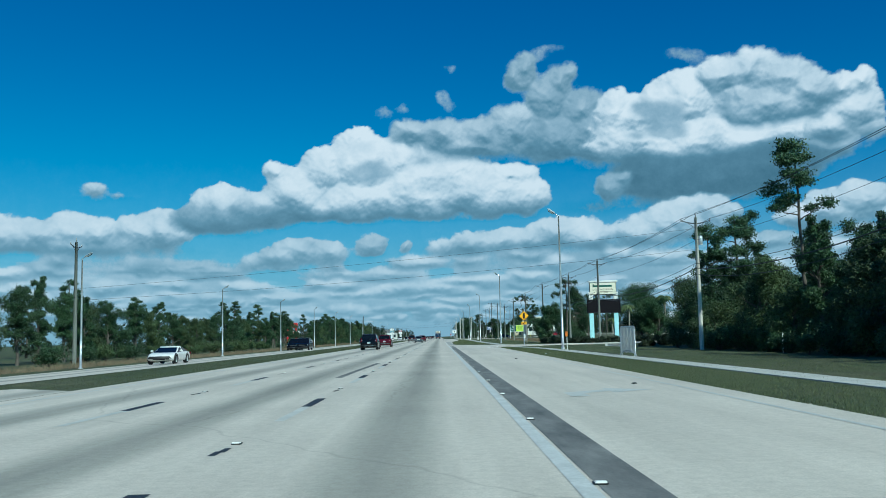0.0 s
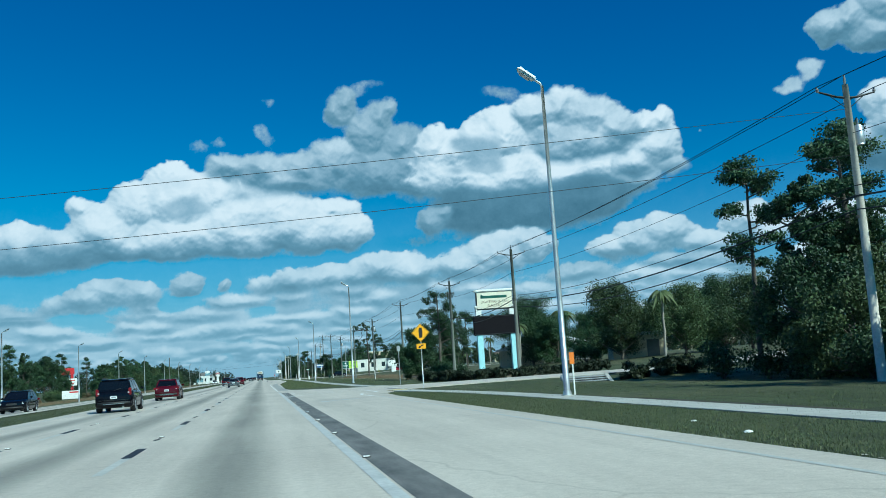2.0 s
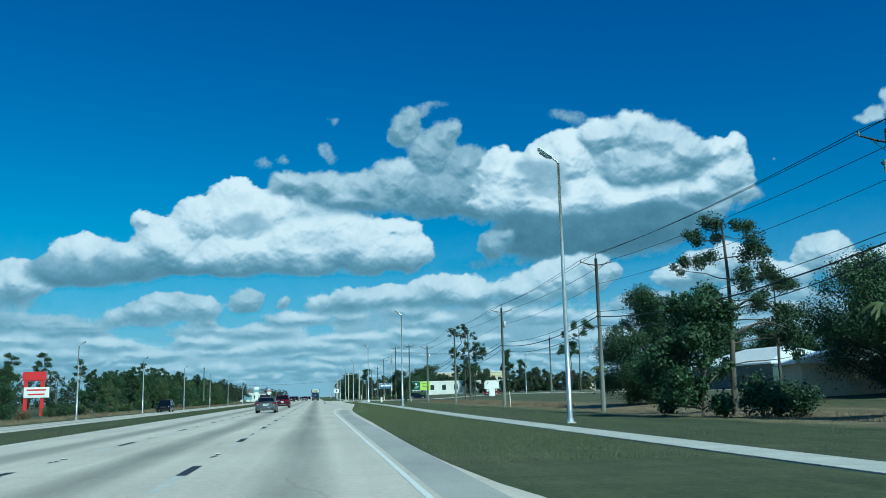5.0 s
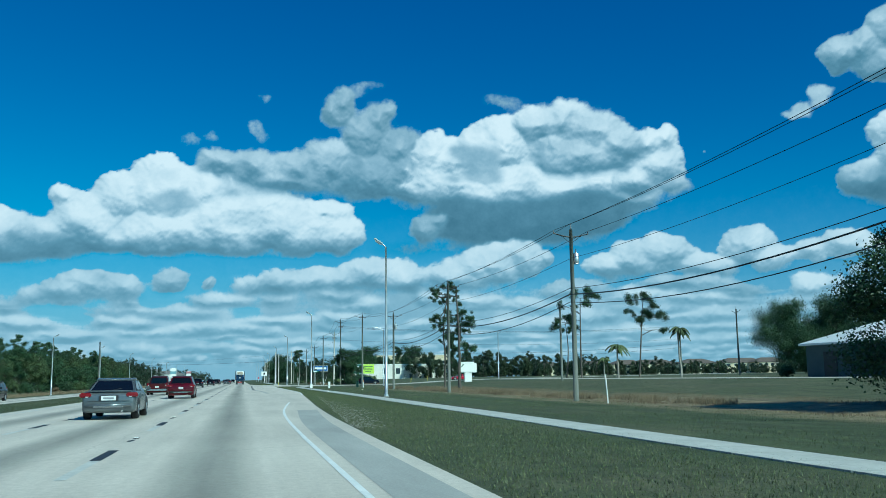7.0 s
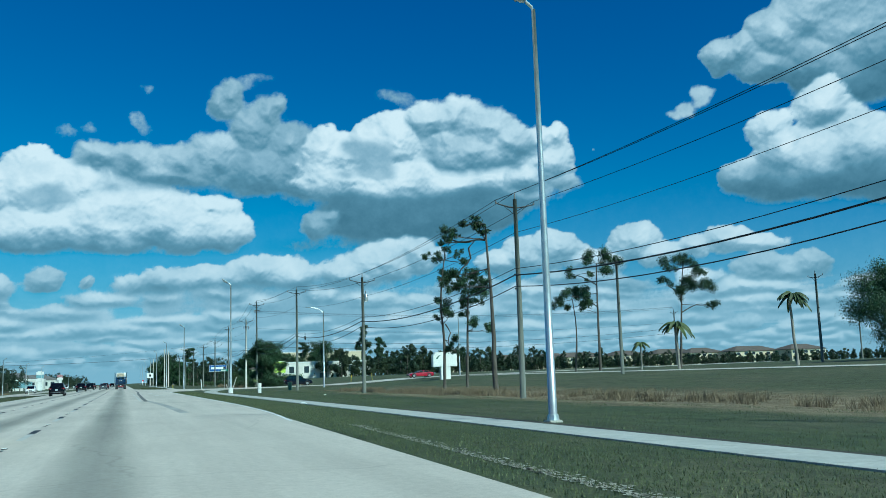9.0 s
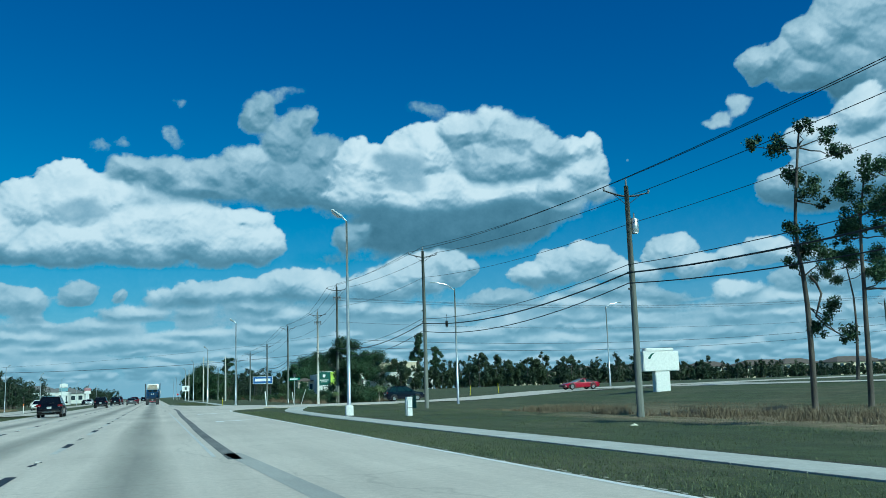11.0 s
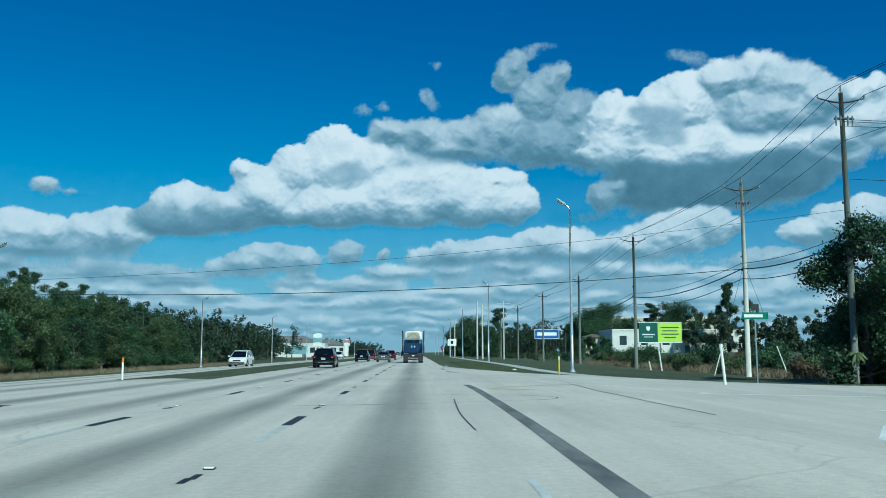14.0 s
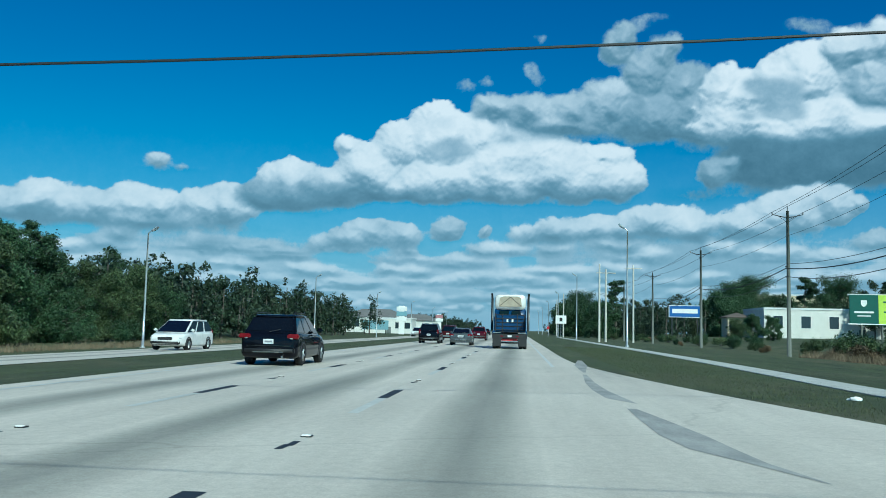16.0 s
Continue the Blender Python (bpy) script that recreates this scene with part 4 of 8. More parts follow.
# ---- street lamps ----
def street_lamp(cover=False):
    lamp = new("street_lamp")
    part("pole", tubed([(0, 0, 0.02), (0, 0, 4), (0, 0, 8), (0, 0, 12.3)], [0.125, 0.105, 0.085, 0.06], 14), GALV, lamp, "tapered galvanised pole", True)
    if cover:
        part("base", boxed((0, 0, 0.28), (0.46, 0.46, 0.72), 0.05), WHITEPAINT, lamp, "pale square base cover")
    else:
        part("base", boxed((0, 0, 0.0), (0.42, 0.42, 0.12), 0.02), SIDEWALK, lamp, "low concrete footing")
    part("collar", tubed([(0, 0, 0.06), (0, 0, 0.22)], [0.18, 0.15], 14), GALV, lamp)
    part("arm", tubed([(0, 0, 12.22), (-0.06, 0, 12.38), (-0.25, 0, 12.52)], 0.05, 8), GALV, lamp)
    head = part("lamp_head", boxed((-0.62, 0, 12.78), (0.86, 0.36, 0.17), 0.06, Matrix.Rotation(radians(35), 4, "Y")), GALV, lamp, "tilted lamp head")
    part("lens", boxed((-0.70, 0, 12.68), (0.5, 0.27, 0.05), 0.02, Matrix.Rotation(radians(35), 4, "Y")), LENS, head, "grey glass lens")
    return tagged(lamp, "tall galvanised street lamp on the grass verge", "street lamp", "street lamps along the highway")


lamp = street_lamp()
lamp.matrix_basis = pose(11.5, 81.7, land(11.5, 0))
street_lamp(True).matrix_basis = pose(11.5, 325.7, land(11.5, 0))
for y in (163.3, 244.7, 408.8, 486, 567, 648, 730, 812, 894):
    copy_thing(lamp, pose(11.5, y, land(11.5, 0)))
for y in (66, 109, 149, 189, 227, 265, 308, 352, 398, 452, 505, 556, 610, 665, 720):
    small = copy_thing(lamp, pose(-26.2, y, land(-26.2, 0), 0, 0, 180))
    small.scale = (0.75, 0.75, 0.66)

# ---- utility poles ----
def utility_pole(height, concrete=False, transformer=False, box=False):
    p = new("utility_pole")
    mat = CONCRETEPOLE if concrete else WOODPOLE
    part("shaft", tubed([(0, 0, -0.2), (0.02, 0, height * 0.5), (0, 0, height)], [0.19, 0.16, 0.12], 12), mat, p, "weathered shaft", True)
    for s in (-1, 1):
        a = part("crossarm", tubed([(s * 0.06, 0, height - 0.55), (s * 0.5, 0, height - 0.50), (s * 1.3, 0, height - 0.30)], [0.05, 0.05, 0.035], 6), DARKMETAL, p)
        part("insulator", tubed([(s * 1.28, 0, height - 0.34), (s * 1.30, 0, height - 0.24), (s * 1.31, 0, height - 0.10)], [0.035, 0.065, 0.03], 8), INSULATOR, a, "grey insulator")
        part("brace", tubed([(s * 0.1, 0, height - 0.95), (s * 0.75, 0, height - 0.47)], 0.018, 5), DARKMETAL, p)
    part("top_insulator", tubed([(0, 0, height - 0.05), (0, 0, height + 0.18), (0, 0, height + 0.42)], [0.04, 0.055, 0.03], 8), INSULATOR, p, "grey pin insulator")
    for z in (0.545, 0.615):
        part("bracket", boxed((-0.17, 0, height * z), (0.16, 0.08, 0.12), 0.02), DARKMETAL, p)
    if transformer:
        t = part("transformer", tubed([(0.34, 0, height - 2.5), (0.34, 0, height - 2.42), (0.34, 0, height - 1.75), (0.34, 0, height - 1.68)], [0.17, 0.21, 0.21, 0.12], 14), GALV, p, "grey transformer can", True)
        part("bushing", tubed([(0.34, 0, height - 1.7), (0.34, 0, height - 1.4)], [0.05, 0.03], 8), INSULATOR, t)
    if box:
        part("fuse_rack", boxed((0, -0.2, height - 1.5), (1.1, 0.1, 0.12), 0.02), DARKMETAL, p)
        for x in (-0.45, -0.2, 0.2, 0.45):
            part("fuse", tubed([(x, -0.24, height - 1.9), (x, -0.26, height - 1.35)], 0.045, 8), INSULATOR, p)
    return tagged(p, "weathered concrete utility pole with crossarm" if concrete else "weathered wooden utility pole with crossarm and cables", "utility pole", "utility poles")


POLES = [(23.3, -36, 11.6, 0, 0, 0), (23.5, 3, 11.6, 0, 0, 0), (23.6, 41, 11.6, 0, 0, 0), (23.6, 79.6, 11.9, 1, 1, 0), (23.3, 128.2, 11.9, 0, 0, 0), (23.0, 155.0, 11.9, 0, 0, 1),
         (22.8, 193, 12.4, 0, 0, 0), (22.8, 231.5, 12.1, 0, 1, 0), (23.0, 271.7, 12.4, 0, 0, 0), (23.1, 310.4, 11.8, 0, 1, 0), (23.1, 347.6, 14.2, 0, 0, 0), (23.3, 389.6, 15.9, 0, 0, 1),
         (23.3, 405.0, 13.8, 1, 0, 1), (23.3, 437.2, 14.1, 0, 0, 0), (23.3, 470, 12.6, 0, 0, 0), (23.3, 507, 12.5, 0, 0, 0), (23.3, 548, 12.2, 0, 0, 0), (23.3, 590, 12.2, 0, 0, 0),
         (23.3, 632, 12.2, 0, 0, 0), (23.3, 675, 12.2, 0, 0, 0), (23.3, 720, 12.2, 0, 0, 0), (23.3, 770, 12.2, 0, 0, 0)]
kinds = {}
for x, y, h, con, tr, bx in POLES:
    key = (h, con, tr, bx)
    place = pose(x, y, land(x, y), 0, 0, 0)
    if key in kinds:
        copy_thing(kinds[key], place)
    else:
        kinds[key] = utility_pole(h, con, tr, bx)
        kinds[key].matrix_basis = place


def span(a, b, sag, r, name, label):
    bm = bmesh.new()
    n = 14
    pts = []
    for i in range(n + 1):
        t = i / n
        p = Vector(a).lerp(Vector(b), t)
        p.z -= sag * 4 * t * (1 - t)
        pts.append(tuple(p))
    tube(bm, pts, r, 5)
    return tagged(link(name, bm, CABLE), label, "cable", "overhead cables")


for (x0, y0, h0, *_), (x1, y1, h1, *_) in zip(POLES, POLES[1:]):
    z0, z1 = land(x0, 0), land(x1, 0)
    L = y1 - y0
    for dx, dz in ((0, 0.42), (-1.31, -0.10), (1.31, -0.10)):
        span((x0 + dx, y0, z0 + h0 + dz), (x1 + dx, y1, z1 + h1 + dz), 0.010 * L, 0.017, "power_line", "thin bare power line between poles")
    span((x0, y0, z0 + h0 * 0.83), (x1, y1, z1 + h1 * 0.83), 0.012 * L, 0.014, "power_line", "thin bare power line between poles")
    span((x0 - 0.2, y0, z0 + min(8.0, h0 * 0.65)), (x1 - 0.2, y1, z1 + min(8.0, h1 * 0.65)), 0.018 * L, 0.020, "overhead_cable", "black communication cable between poles")
    span((x0 - 0.2, y0, z0 + min(7.6, h0 * 0.615)), (x1 - 0.2, y1, z1 + min(7.6, h1 * 0.615)), 0.022 * L, 0.042, "overhead_cable", "thick black communication cable bundle")
    span((x0 - 0.2, y0, z0 + min(6.9, h0 * 0.57)), (x1 - 0.2, y1, z1 + min(6.9, h1 * 0.57)), 0.026 * L, 0.028, "overhead_cable", "black communication cable between poles")
# lines across the highway and down the side street
span((23.2, 405, 7.2), (-34, 404, 5.5), 0.85, 0.026, "overhead_cable", "black cable strung across the highway")
span((23.3, 389.6, 9.0), (-34, 396, 5.4), 0.9, 0.010, "power_line", "thin line strung across the highway")
for dz, dx in ((0, 0), (0.12, 0.4), (-0.25, 0.2), (-3.2, 0)):
    span((23.4, 389.6, 13.9 + dz), (110, 383 + dx, 13.6 + dz), 1.3, 0.016, "power_line", "thin bare power line along the side street")
for z in (8.4, 7.4):
    span((23.3, 389.6, z), (110, 383, z + 0.8), 1.6, 0.025, "overhead_cable", "black cable along the side street")
span((23.6, 79.6, land(23.6, 0) + 10.9), (-34, 82, 6.4), 0.3, 0.011, "power_line", "thin line strung across the highway")
span((23.6, 79.6, land(23.6, 0) + 9.0), (-34, 86, 5.6), 0.4, 0.011, "power_line", "thin line strung across the highway")
far_pole = utility_pole(11.5)
far_pole.matrix_basis = pose(-34, 404, -0.5, 0, 0, 90)
for x, y in ((-34, 84), (110, 383), (47, 300), (85, 314), (160, 383)):
    copy_thing(far_pole, pose(x, y, land(x, y), 0, 0, 90))


def guy(x, y):
    g = grounded("guy_wire", x, y)
    part("strand", tubed([(0, 0, 0), (23.3 - x, 405 - y, 8.0)], 0.012, 5), CABLE, g)
    part("guard", tubed([(0, 0, 0), ((23.3 - x) * 0.27, (405 - y) * 0.27, 2.2)], 0.035, 6), WHITEPAINT, g, "pale plastic guard")
    tagged(g, "slanting guy wire with a pale plastic guard", "guy wire", "guy wires")


guy(20.6, 404.2)
guy(26.0, 404.6)


def splice_box(x, y, z):
    """A dark splice case that hangs on a strap from the cables."""
    b = new("splice_case")
    b.matrix_basis = pose(x, y, z)
    part("case", boxed((0, 0, 0), (0.20, 0.24, 0.52), 0.05), TRIMBLACK, b)
    part("strap", tubed([(0, 0, 0.24), (0, 0, 0.78)], 0.014, 6), CABLE, b)
    part("cap", boxed((0, 0, -0.27), (0.14, 0.16, 0.05), 0.015), DARKMETAL, b)
    tagged(b, "dark splice case hanging from the overhead cables", "splice case")


TRIMBLACK = plain("case_black", (0.012, 0.013, 0.016), 0.6)
splice_box(22.9, 340.5, land(22.9, 0) + 7.0)


def arm_lamp(x, y, turn):
    l = grounded("street_lamp", x, y, None, turn)
    part("pole", tubed([(0, 0, 0), (0, 0, 6), (0, 0, 11.4)], [0.12, 0.09, 0.06], 12), GALV, l, "", True)
    part("arm", tubed([(0, 0, 11.2), (0.7, 0, 11.75), (1.9, 0, 12.0)], [0.05, 0.045, 0.035], 8), GALV, l, "curved arm")
    part("lamp_head", boxed((2.2, 0, 12.0), (0.75, 0.24, 0.13), 0.05), GALV, l)
    tagged(l, "galvanised street lamp with a curved arm", "street lamp", "lamps along the side street")


arm_lamp(28.4, 354.5, 180)
arm_lamp(62, 385.7, 0)

# ---- posts, boxes and small signs ----
def marker(name, x, y, h, mat, label, lean=0.0, top=None, r=0.045):
    m = grounded(name, x, y, None, 0)
    part("stem", tubed([(0, 0, -0.05), (lean * 0.5, 0, h * 0.5), (lean, 0, h)], r, 8), mat, m)
    if top:
        part("cap", tubed([(lean * 0.8, 0, h * 0.8), (lean, 0, h + 0.004)], r * 1.08, 8), top, m, "coloured top")
    return tagged(m, label, "marker post")


marker("marker_post", 21.9, 223.8, 1.75, WHITEPAINT, "leaning white plastic utility marker post", -0.12)
marker("marker_post", 8.9, 398.7, 1.15, LIMEPOST, "yellow flexible marker post on the verge", 0, WHITEPAINT)
marker("marker_post", 22.4, 424.0, 1.9, WHITEPAINT, "leaning white marker post in the weeds", -0.25, None, 0.07)
marker("marker_post", 21.8, 425.6, 0.8, WHITEPAINT, "leaning short white marker post", -0.15, None, 0.06)
marker("marker_post", 12.6, 379.0, 1.7, WHITEPAINT, "leaning white marker post by the side street", -0.15, None, 0.06)
marker("marker_post", 23.6, 349.6, 1.35, WHITEPAINT, "white marker post with an orange top", 0, ORANGE, 0.06)
marker("marker_post", 39.0, 381, 1.3, LIMEPOST, "yellow marker post beside the side street", 0.1)
marker("marker_post", 43.0, 381, 1.3, LIMEPOST, "yellow marker post beside the side street", -0.08)
marker("marker_post", -15.0, 388.6, 1.15, WHITEPAINT, "white and orange marker post at the median's nose", 0, ORANGE, 0.05)
marker("marker_post", 25.6, 66.0, 1.5, WHITEPAINT, "white marker post before the trees", 0.03)


def pedestal(name, x, y, w, d, h, mat, label):
    p = grounded(name, x, y)
    b = part("housing", boxed((0, 0, h * 0.5 - 0.03), (w, d, h), 0.06), mat, p)
    part("lid", boxed((0, 0, h - 0.05), (w * 1.1, d * 1.1, 0.12), 0.04), mat, p)
    part("seam", boxed((0, -d / 2 - 0.003, h * 0.45), (w * 0.8, 0.012, 0.02)), DARKMETAL, p)
    tagged(p, label, "utility box")


pedestal("utility_pedestal", 14.1, 321.2, 0.36, 0.36, 1.1, WHITEPAINT, "pale plastic utility pedestal in the grass")
pedestal("utility_pedestal", 22.3, 349.2, 0.5, 0.5, 1.15, GREENBOX, "dark green utility pedestal by the pole")

orange_sign = grounded("marker_sign", 11.95, 82.1)
part("post", boxed((0, 0, 0.75), (0.06, 0.05, 1.6), 0.01), WHITEPAINT, orange_sign)
part("plate", boxed((-0.03, -0.04, 1.45), (0.2, 0.02, 0.45), 0.008), ORANGE, orange_sign, "orange warning plate")
tagged(orange_sign, "white utility marker post with an orange plate", "marker sign")


def sheet(outline, thick, z_axis="y"):
    """A plate with the given outline in x and z, thick along y."""
    bm = bmesh.new()
    f = bm.faces.new([bm.verts.new((x, 0, z)) for x, z in outline])
    bm.normal_update()
    r = bmesh.ops.extrude_face_region(bm, geom=[f])
    bmesh.ops.translate(bm, verts=[v for v in r["geom"] if isinstance(v, bmesh.types.BMVert)], vec=(0, thick, 0))
    bmesh.ops.recalc_face_normals(bm, faces=bm.faces)
    return bm


def moved(bm, v):
    bmesh.ops.translate(bm, verts=bm.verts, vec=v)
    return bm


def crossing_sign():
    s = grounded("crossing_sign", 10.35, 106.3)
    part("post", tubed([(0, 0.03, -0.1), (0, 0.03, 3.9)], 0.035, 8), GALV, s, "", True)
    d = 0.60
    plate = part("warning_plate", moved(sheet([(0, -d), (d, 0), (0, d), (-d, 0)], 0.012), (0, -0.012, 3.45 + 0.15)), SIGNYELLOW, s, "yellow diamond warning plate")
    b = bmesh.new()
    for t in range(4):
        p = [(0, -1), (1, 0), (0, 1), (-1, 0)]
        a, c = p[t], p[(t + 1) % 4]
        tube(b, [(a[0] * d * 0.93, -0.015, a[1] * d * 0.93 + 3.6), (c[0] * d * 0.93, -0.015, c[1] * d * 0.93 + 3.6)], 0.008, 4)
    part("border", b, SIGNBLACK, plate)
    part("symbol", moved(sheet([(-0.11, -0.33), (0.11, -0.33), (0.13, 0.1), (0.09, 0.33), (-0.09, 0.33), (-0.13, 0.1)], 0.004), (0, -0.018, 3.6)), SIGNBLACK, plate, "plain black symbol")
    ar = part("arrow_plate", boxed((0, -0.005, 2.72), (0.62, 0.012, 0.34), 0.005), SIGNYELLOW, s, "yellow plate with a black arrow")
    part("arrow", moved(sheet([(-0.2, -0.11), (-0.02, -0.11), (-0.075, -0.055), (0.17, 0.075), (0.13, 0.13), (-0.11, 0.0), (-0.15, 0.05)], 0.004), (0, -0.017, 2.71)), SIGNBLACK, ar)
    return tagged(s, "yellow diamond crossing sign on a galvanised post", "road sign")


crossing_sign()
thin = grounded("sign_post", 12.6, 131.0)
part("post", tubed([(0, 0, -0.1), (0, 0, 3.6)], 0.035, 8), GALV, thin)
part("blank_back", boxed((0, 0.03, 3.3), (0.3, 0.012, 0.45), 0.005), GALV, thin, "bare metal back of a sign")
tagged(thin, "galvanised post with a small sign seen edge-on", "sign post")


def standing_panel():
    """A steel barrier panel of close bars that stands on its edge beside the walk."""
    s = grounded("barrier_panel", 12.3, 57.3, None, 92)
    w, h = 3.7, 1.85
    fr = bmesh.new()
    r = 0.28
    pts = [(-w / 2, 0.12)] + [(-w / 2 + r - r * math.cos(a), h - r + r * math.sin(a)) for a in np.linspace(0, math.pi / 2, 6)]
    pts += [(w / 2 - r + r * math.sin(a), h - r + r * math.cos(a)) for a in np.linspace(0, math.pi / 2, 6)] + [(w / 2, 0.12)]
    tube(fr, [(x, 0, z) for x, z in pts], 0.04, 8)
    tube(fr, [(-w / 2, 0, 0.12), (-w / 4, 0, 0.3), (0, 0, 0.36), (w / 4, 0, 0.3), (w / 2, 0, 0.12)], 0.035, 8)
    part("frame", fr, GALV, s, "bent steel tube frame with round corners", True)
    for k in range(30):
        x = -w / 2 + 0.12 + k * (w - 0.24) / 29
        part("bar", tubed([(x, 0, 0.2), (x, 0, h - 0.02)], 0.020, 6), GALV, s)
    for x in (-1.25, -0.42, 0.42, 1.25):
        part("slat", boxed((x, 0, h * 0.53), (0.17, 0.06, h * 0.86), 0.008), GALV, s, "bright flat steel slat")
    for x in (-w / 2 + 0.02, w / 2 - 0.02):
        part("foot", boxed((x, 0, 0.05), (0.12, 0.16, 0.16), 0.01), GALV, s)
    return tagged(s, "galvanised steel barrier panel with close bars beside the sidewalk", "barrier")


standing_panel()


def drain_grate():
    g = grounded("drain_grate", 23.6, 107.0, None, 8)
    g.matrix_basis = pose(21.8, 106.8, -0.52, 22, 0, -6) @ Matrix.Diagonal((0.82, 0.9, 0.9, 1))
    for sx in (-1, 1):
        part("kerb", boxed((sx * 1.9, 0, 0.1), (0.35, 2.6, 0.24), 0.03), SIDEWALK, g)
    for sy in (-1, 1):
        part("kerb", boxed((0, sy * 1.25, 0.1), (3.5, 0.3, 0.24), 0.03), SIDEWALK, g)
    for k in range(5):
        part("bar", tubed([(-1.75, -0.85 + k * 0.42, 0.2), (1.75, -0.85 + k * 0.42, 0.2)], 0.055, 8), GALV, g)
    # a thin black plate paints the pit's shade below the bars
    part("pit", boxed((0, 0, -0.02), (3.5, 2.3, 0.05)), SIGNBLACK, g, "black plate in place of the shaded pit under the bars")
    tagged(g, "concrete drain mouth with a steel grate in the grass", "drain grate")


drain_grate()
# ---- the large roadside sign ----
def shop_sign():
    s = grounded("shop_sign", 29.7, 159.6, 0.2, -6)
    for x in (-2.1, 2.25):
        p = part("pillar", boxed((x, 0, 3.3), (0.75, 0.75, 6.6), 0.02), PALEAQUA, s, "pale aqua square pillar")
        part("capital", boxed((x, 0, 8.25), (0.95, 0.9, 0.3), 0.06), WHITEPAINT, p)
    for x in (-2.1, 2.25):
        part("upper_pillar", boxed((x, 0, 7.65), (0.72, 0.7, 1.1), 0.02), WHITEPAINT, s)
    disp = part("display", boxed((0.1, -0.1, 5.85), (5.9, 0.7, 2.45), 0.05), BLACKPANEL, s, "dark electronic message display")
    part("display_rim", boxed((0.1, -0.47, 4.72), (5.7, 0.05, 0.08)), DARKMETAL, disp)
    part("display_rim", boxed((0.1, -0.47, 6.98), (5.7, 0.05, 0.08)), DARKMETAL, disp)
    bx = part("panel_box", boxed((0.05, 0, 9.0), (4.75, 0.8, 2.3), 0.04), DARKMETAL, s, "dark sign box")
    part("face", boxed((0.05, -0.42, 9.02), (4.55, 0.06, 2.05), 0.01), CREAM, bx, "cream sign face")
    part("cornice", boxed((0.05, 0, 10.28), (5.2, 1.05, 0.34), 0.1), WHITEPAINT, s, "white moulded cornice")
    part("name_bar", block(boxed((-0.05, -0.455, 9.45), (3.4, 0.012, 0.34)), (-1.6, -0.455, 9.53), (0.24, 0.012, 0.5)), SIGNTEAL, bx, "dark bar in place of a name")
    up = Matrix.Rotation(radians(90), 4, "X")
    for x, text in ((-0.72, "LIGHTING"), (0.68, "&"), (1.42, "FAN")):
        lettering("word", text, 0.46, Matrix.Translation((x, -0.46, 8.83)) @ up, BRONZE, bx, "small bronze capitals")
    lettering("word", "GALLERY", 0.46, Matrix.Translation((0.05, -0.46, 8.36)) @ up, BRONZE, bx, "small bronze capitals")
    tagged(s, "tall roadside sign on pale aqua pillars with a dark display", "roadside sign")


shop_sign()


def billboard():
    b = grounded("billboard", 44.0, 503)
    for x in (-2.4, 0, 2.4):
        part("leg", boxed((x, 0.12, 1.6), (0.22, 0.2, 3.6), 0.02), WOODPOLE, b)
    part("green_panel", boxed((-2.15, 0, 4.3), (3.4, 0.12, 3.5), 0.02), SIGNTEAL, b, "dark green panel")
    part("lime_panel", boxed((1.75, 0, 4.3), (4.4, 0.12, 3.5), 0.02), SIGNLIME, b, "lime green panel")
    part("frame", block(boxed((-0.05, 0, 2.5), (8.0, 0.16, 0.14), 0.02), (-0.05, 0, 6.1), (8.0, 0.16, 0.1), 0.02), WHITEPAINT, b)
    part("emblem", moved(sheet([(-0.35, 0.4), (-0.35, -0.1), (0, -0.45), (0.35, -0.1), (0.35, 0.4)], 0.01), (-2.15, -0.075, 5.0)), WHITEPAINT, b, "plain pale shield shape")
    part("text_bar", boxed((-2.15, -0.07, 3.95), (2.3, 0.012, 0.22)), WHITEPAINT, b)
    part("text_bar", boxed((-2.15, -0.07, 3.5), (1.6, 0.012, 0.14)), WHITEPAINT, b)
    for z, w in ((5.2, 3.3), (4.6, 2.7), (4.0, 3.2), (3.4, 2.2)):
        part("text_bar", boxed((1.75, -0.07, z), (w, 0.012, 0.2)), SIGNTEAL, b)
    tagged(b, "green and lime billboard on wooden legs", "billboard")


billboard()


def blue_sign():
    b = grounded("business_sign", 34.8, 581)
    for x in (-2.6, 2.6):
        part("leg", boxed((x, 0.1, 2.5), (0.25, 0.25, 5.2), 0.02), DARKMETAL, b)
    p = part("panel", boxed((0, 0, 6.1), (6.6, 0.3, 2.5), 0.04), SIGNBLUE, b, "blue panel with a white rim")
    t = bmesh.new()
    for c, sz in (((0, -0.16, 7.3), (6.6, 0.02, 0.12)), ((0, -0.16, 4.9), (6.6, 0.02, 0.12)), ((-3.25, -0.16, 6.1), (0.12, 0.02, 2.4)), ((3.25, -0.16, 6.1), (0.12, 0.02, 2.4)), ((0, -0.165, 6.15), (5.2, 0.02, 0.9))):
        block(t, c, sz)
    part("rim_and_bar", t, WHITEPAINT, p)
    tagged(b, "blue business sign on two posts", "business sign")


blue_sign()


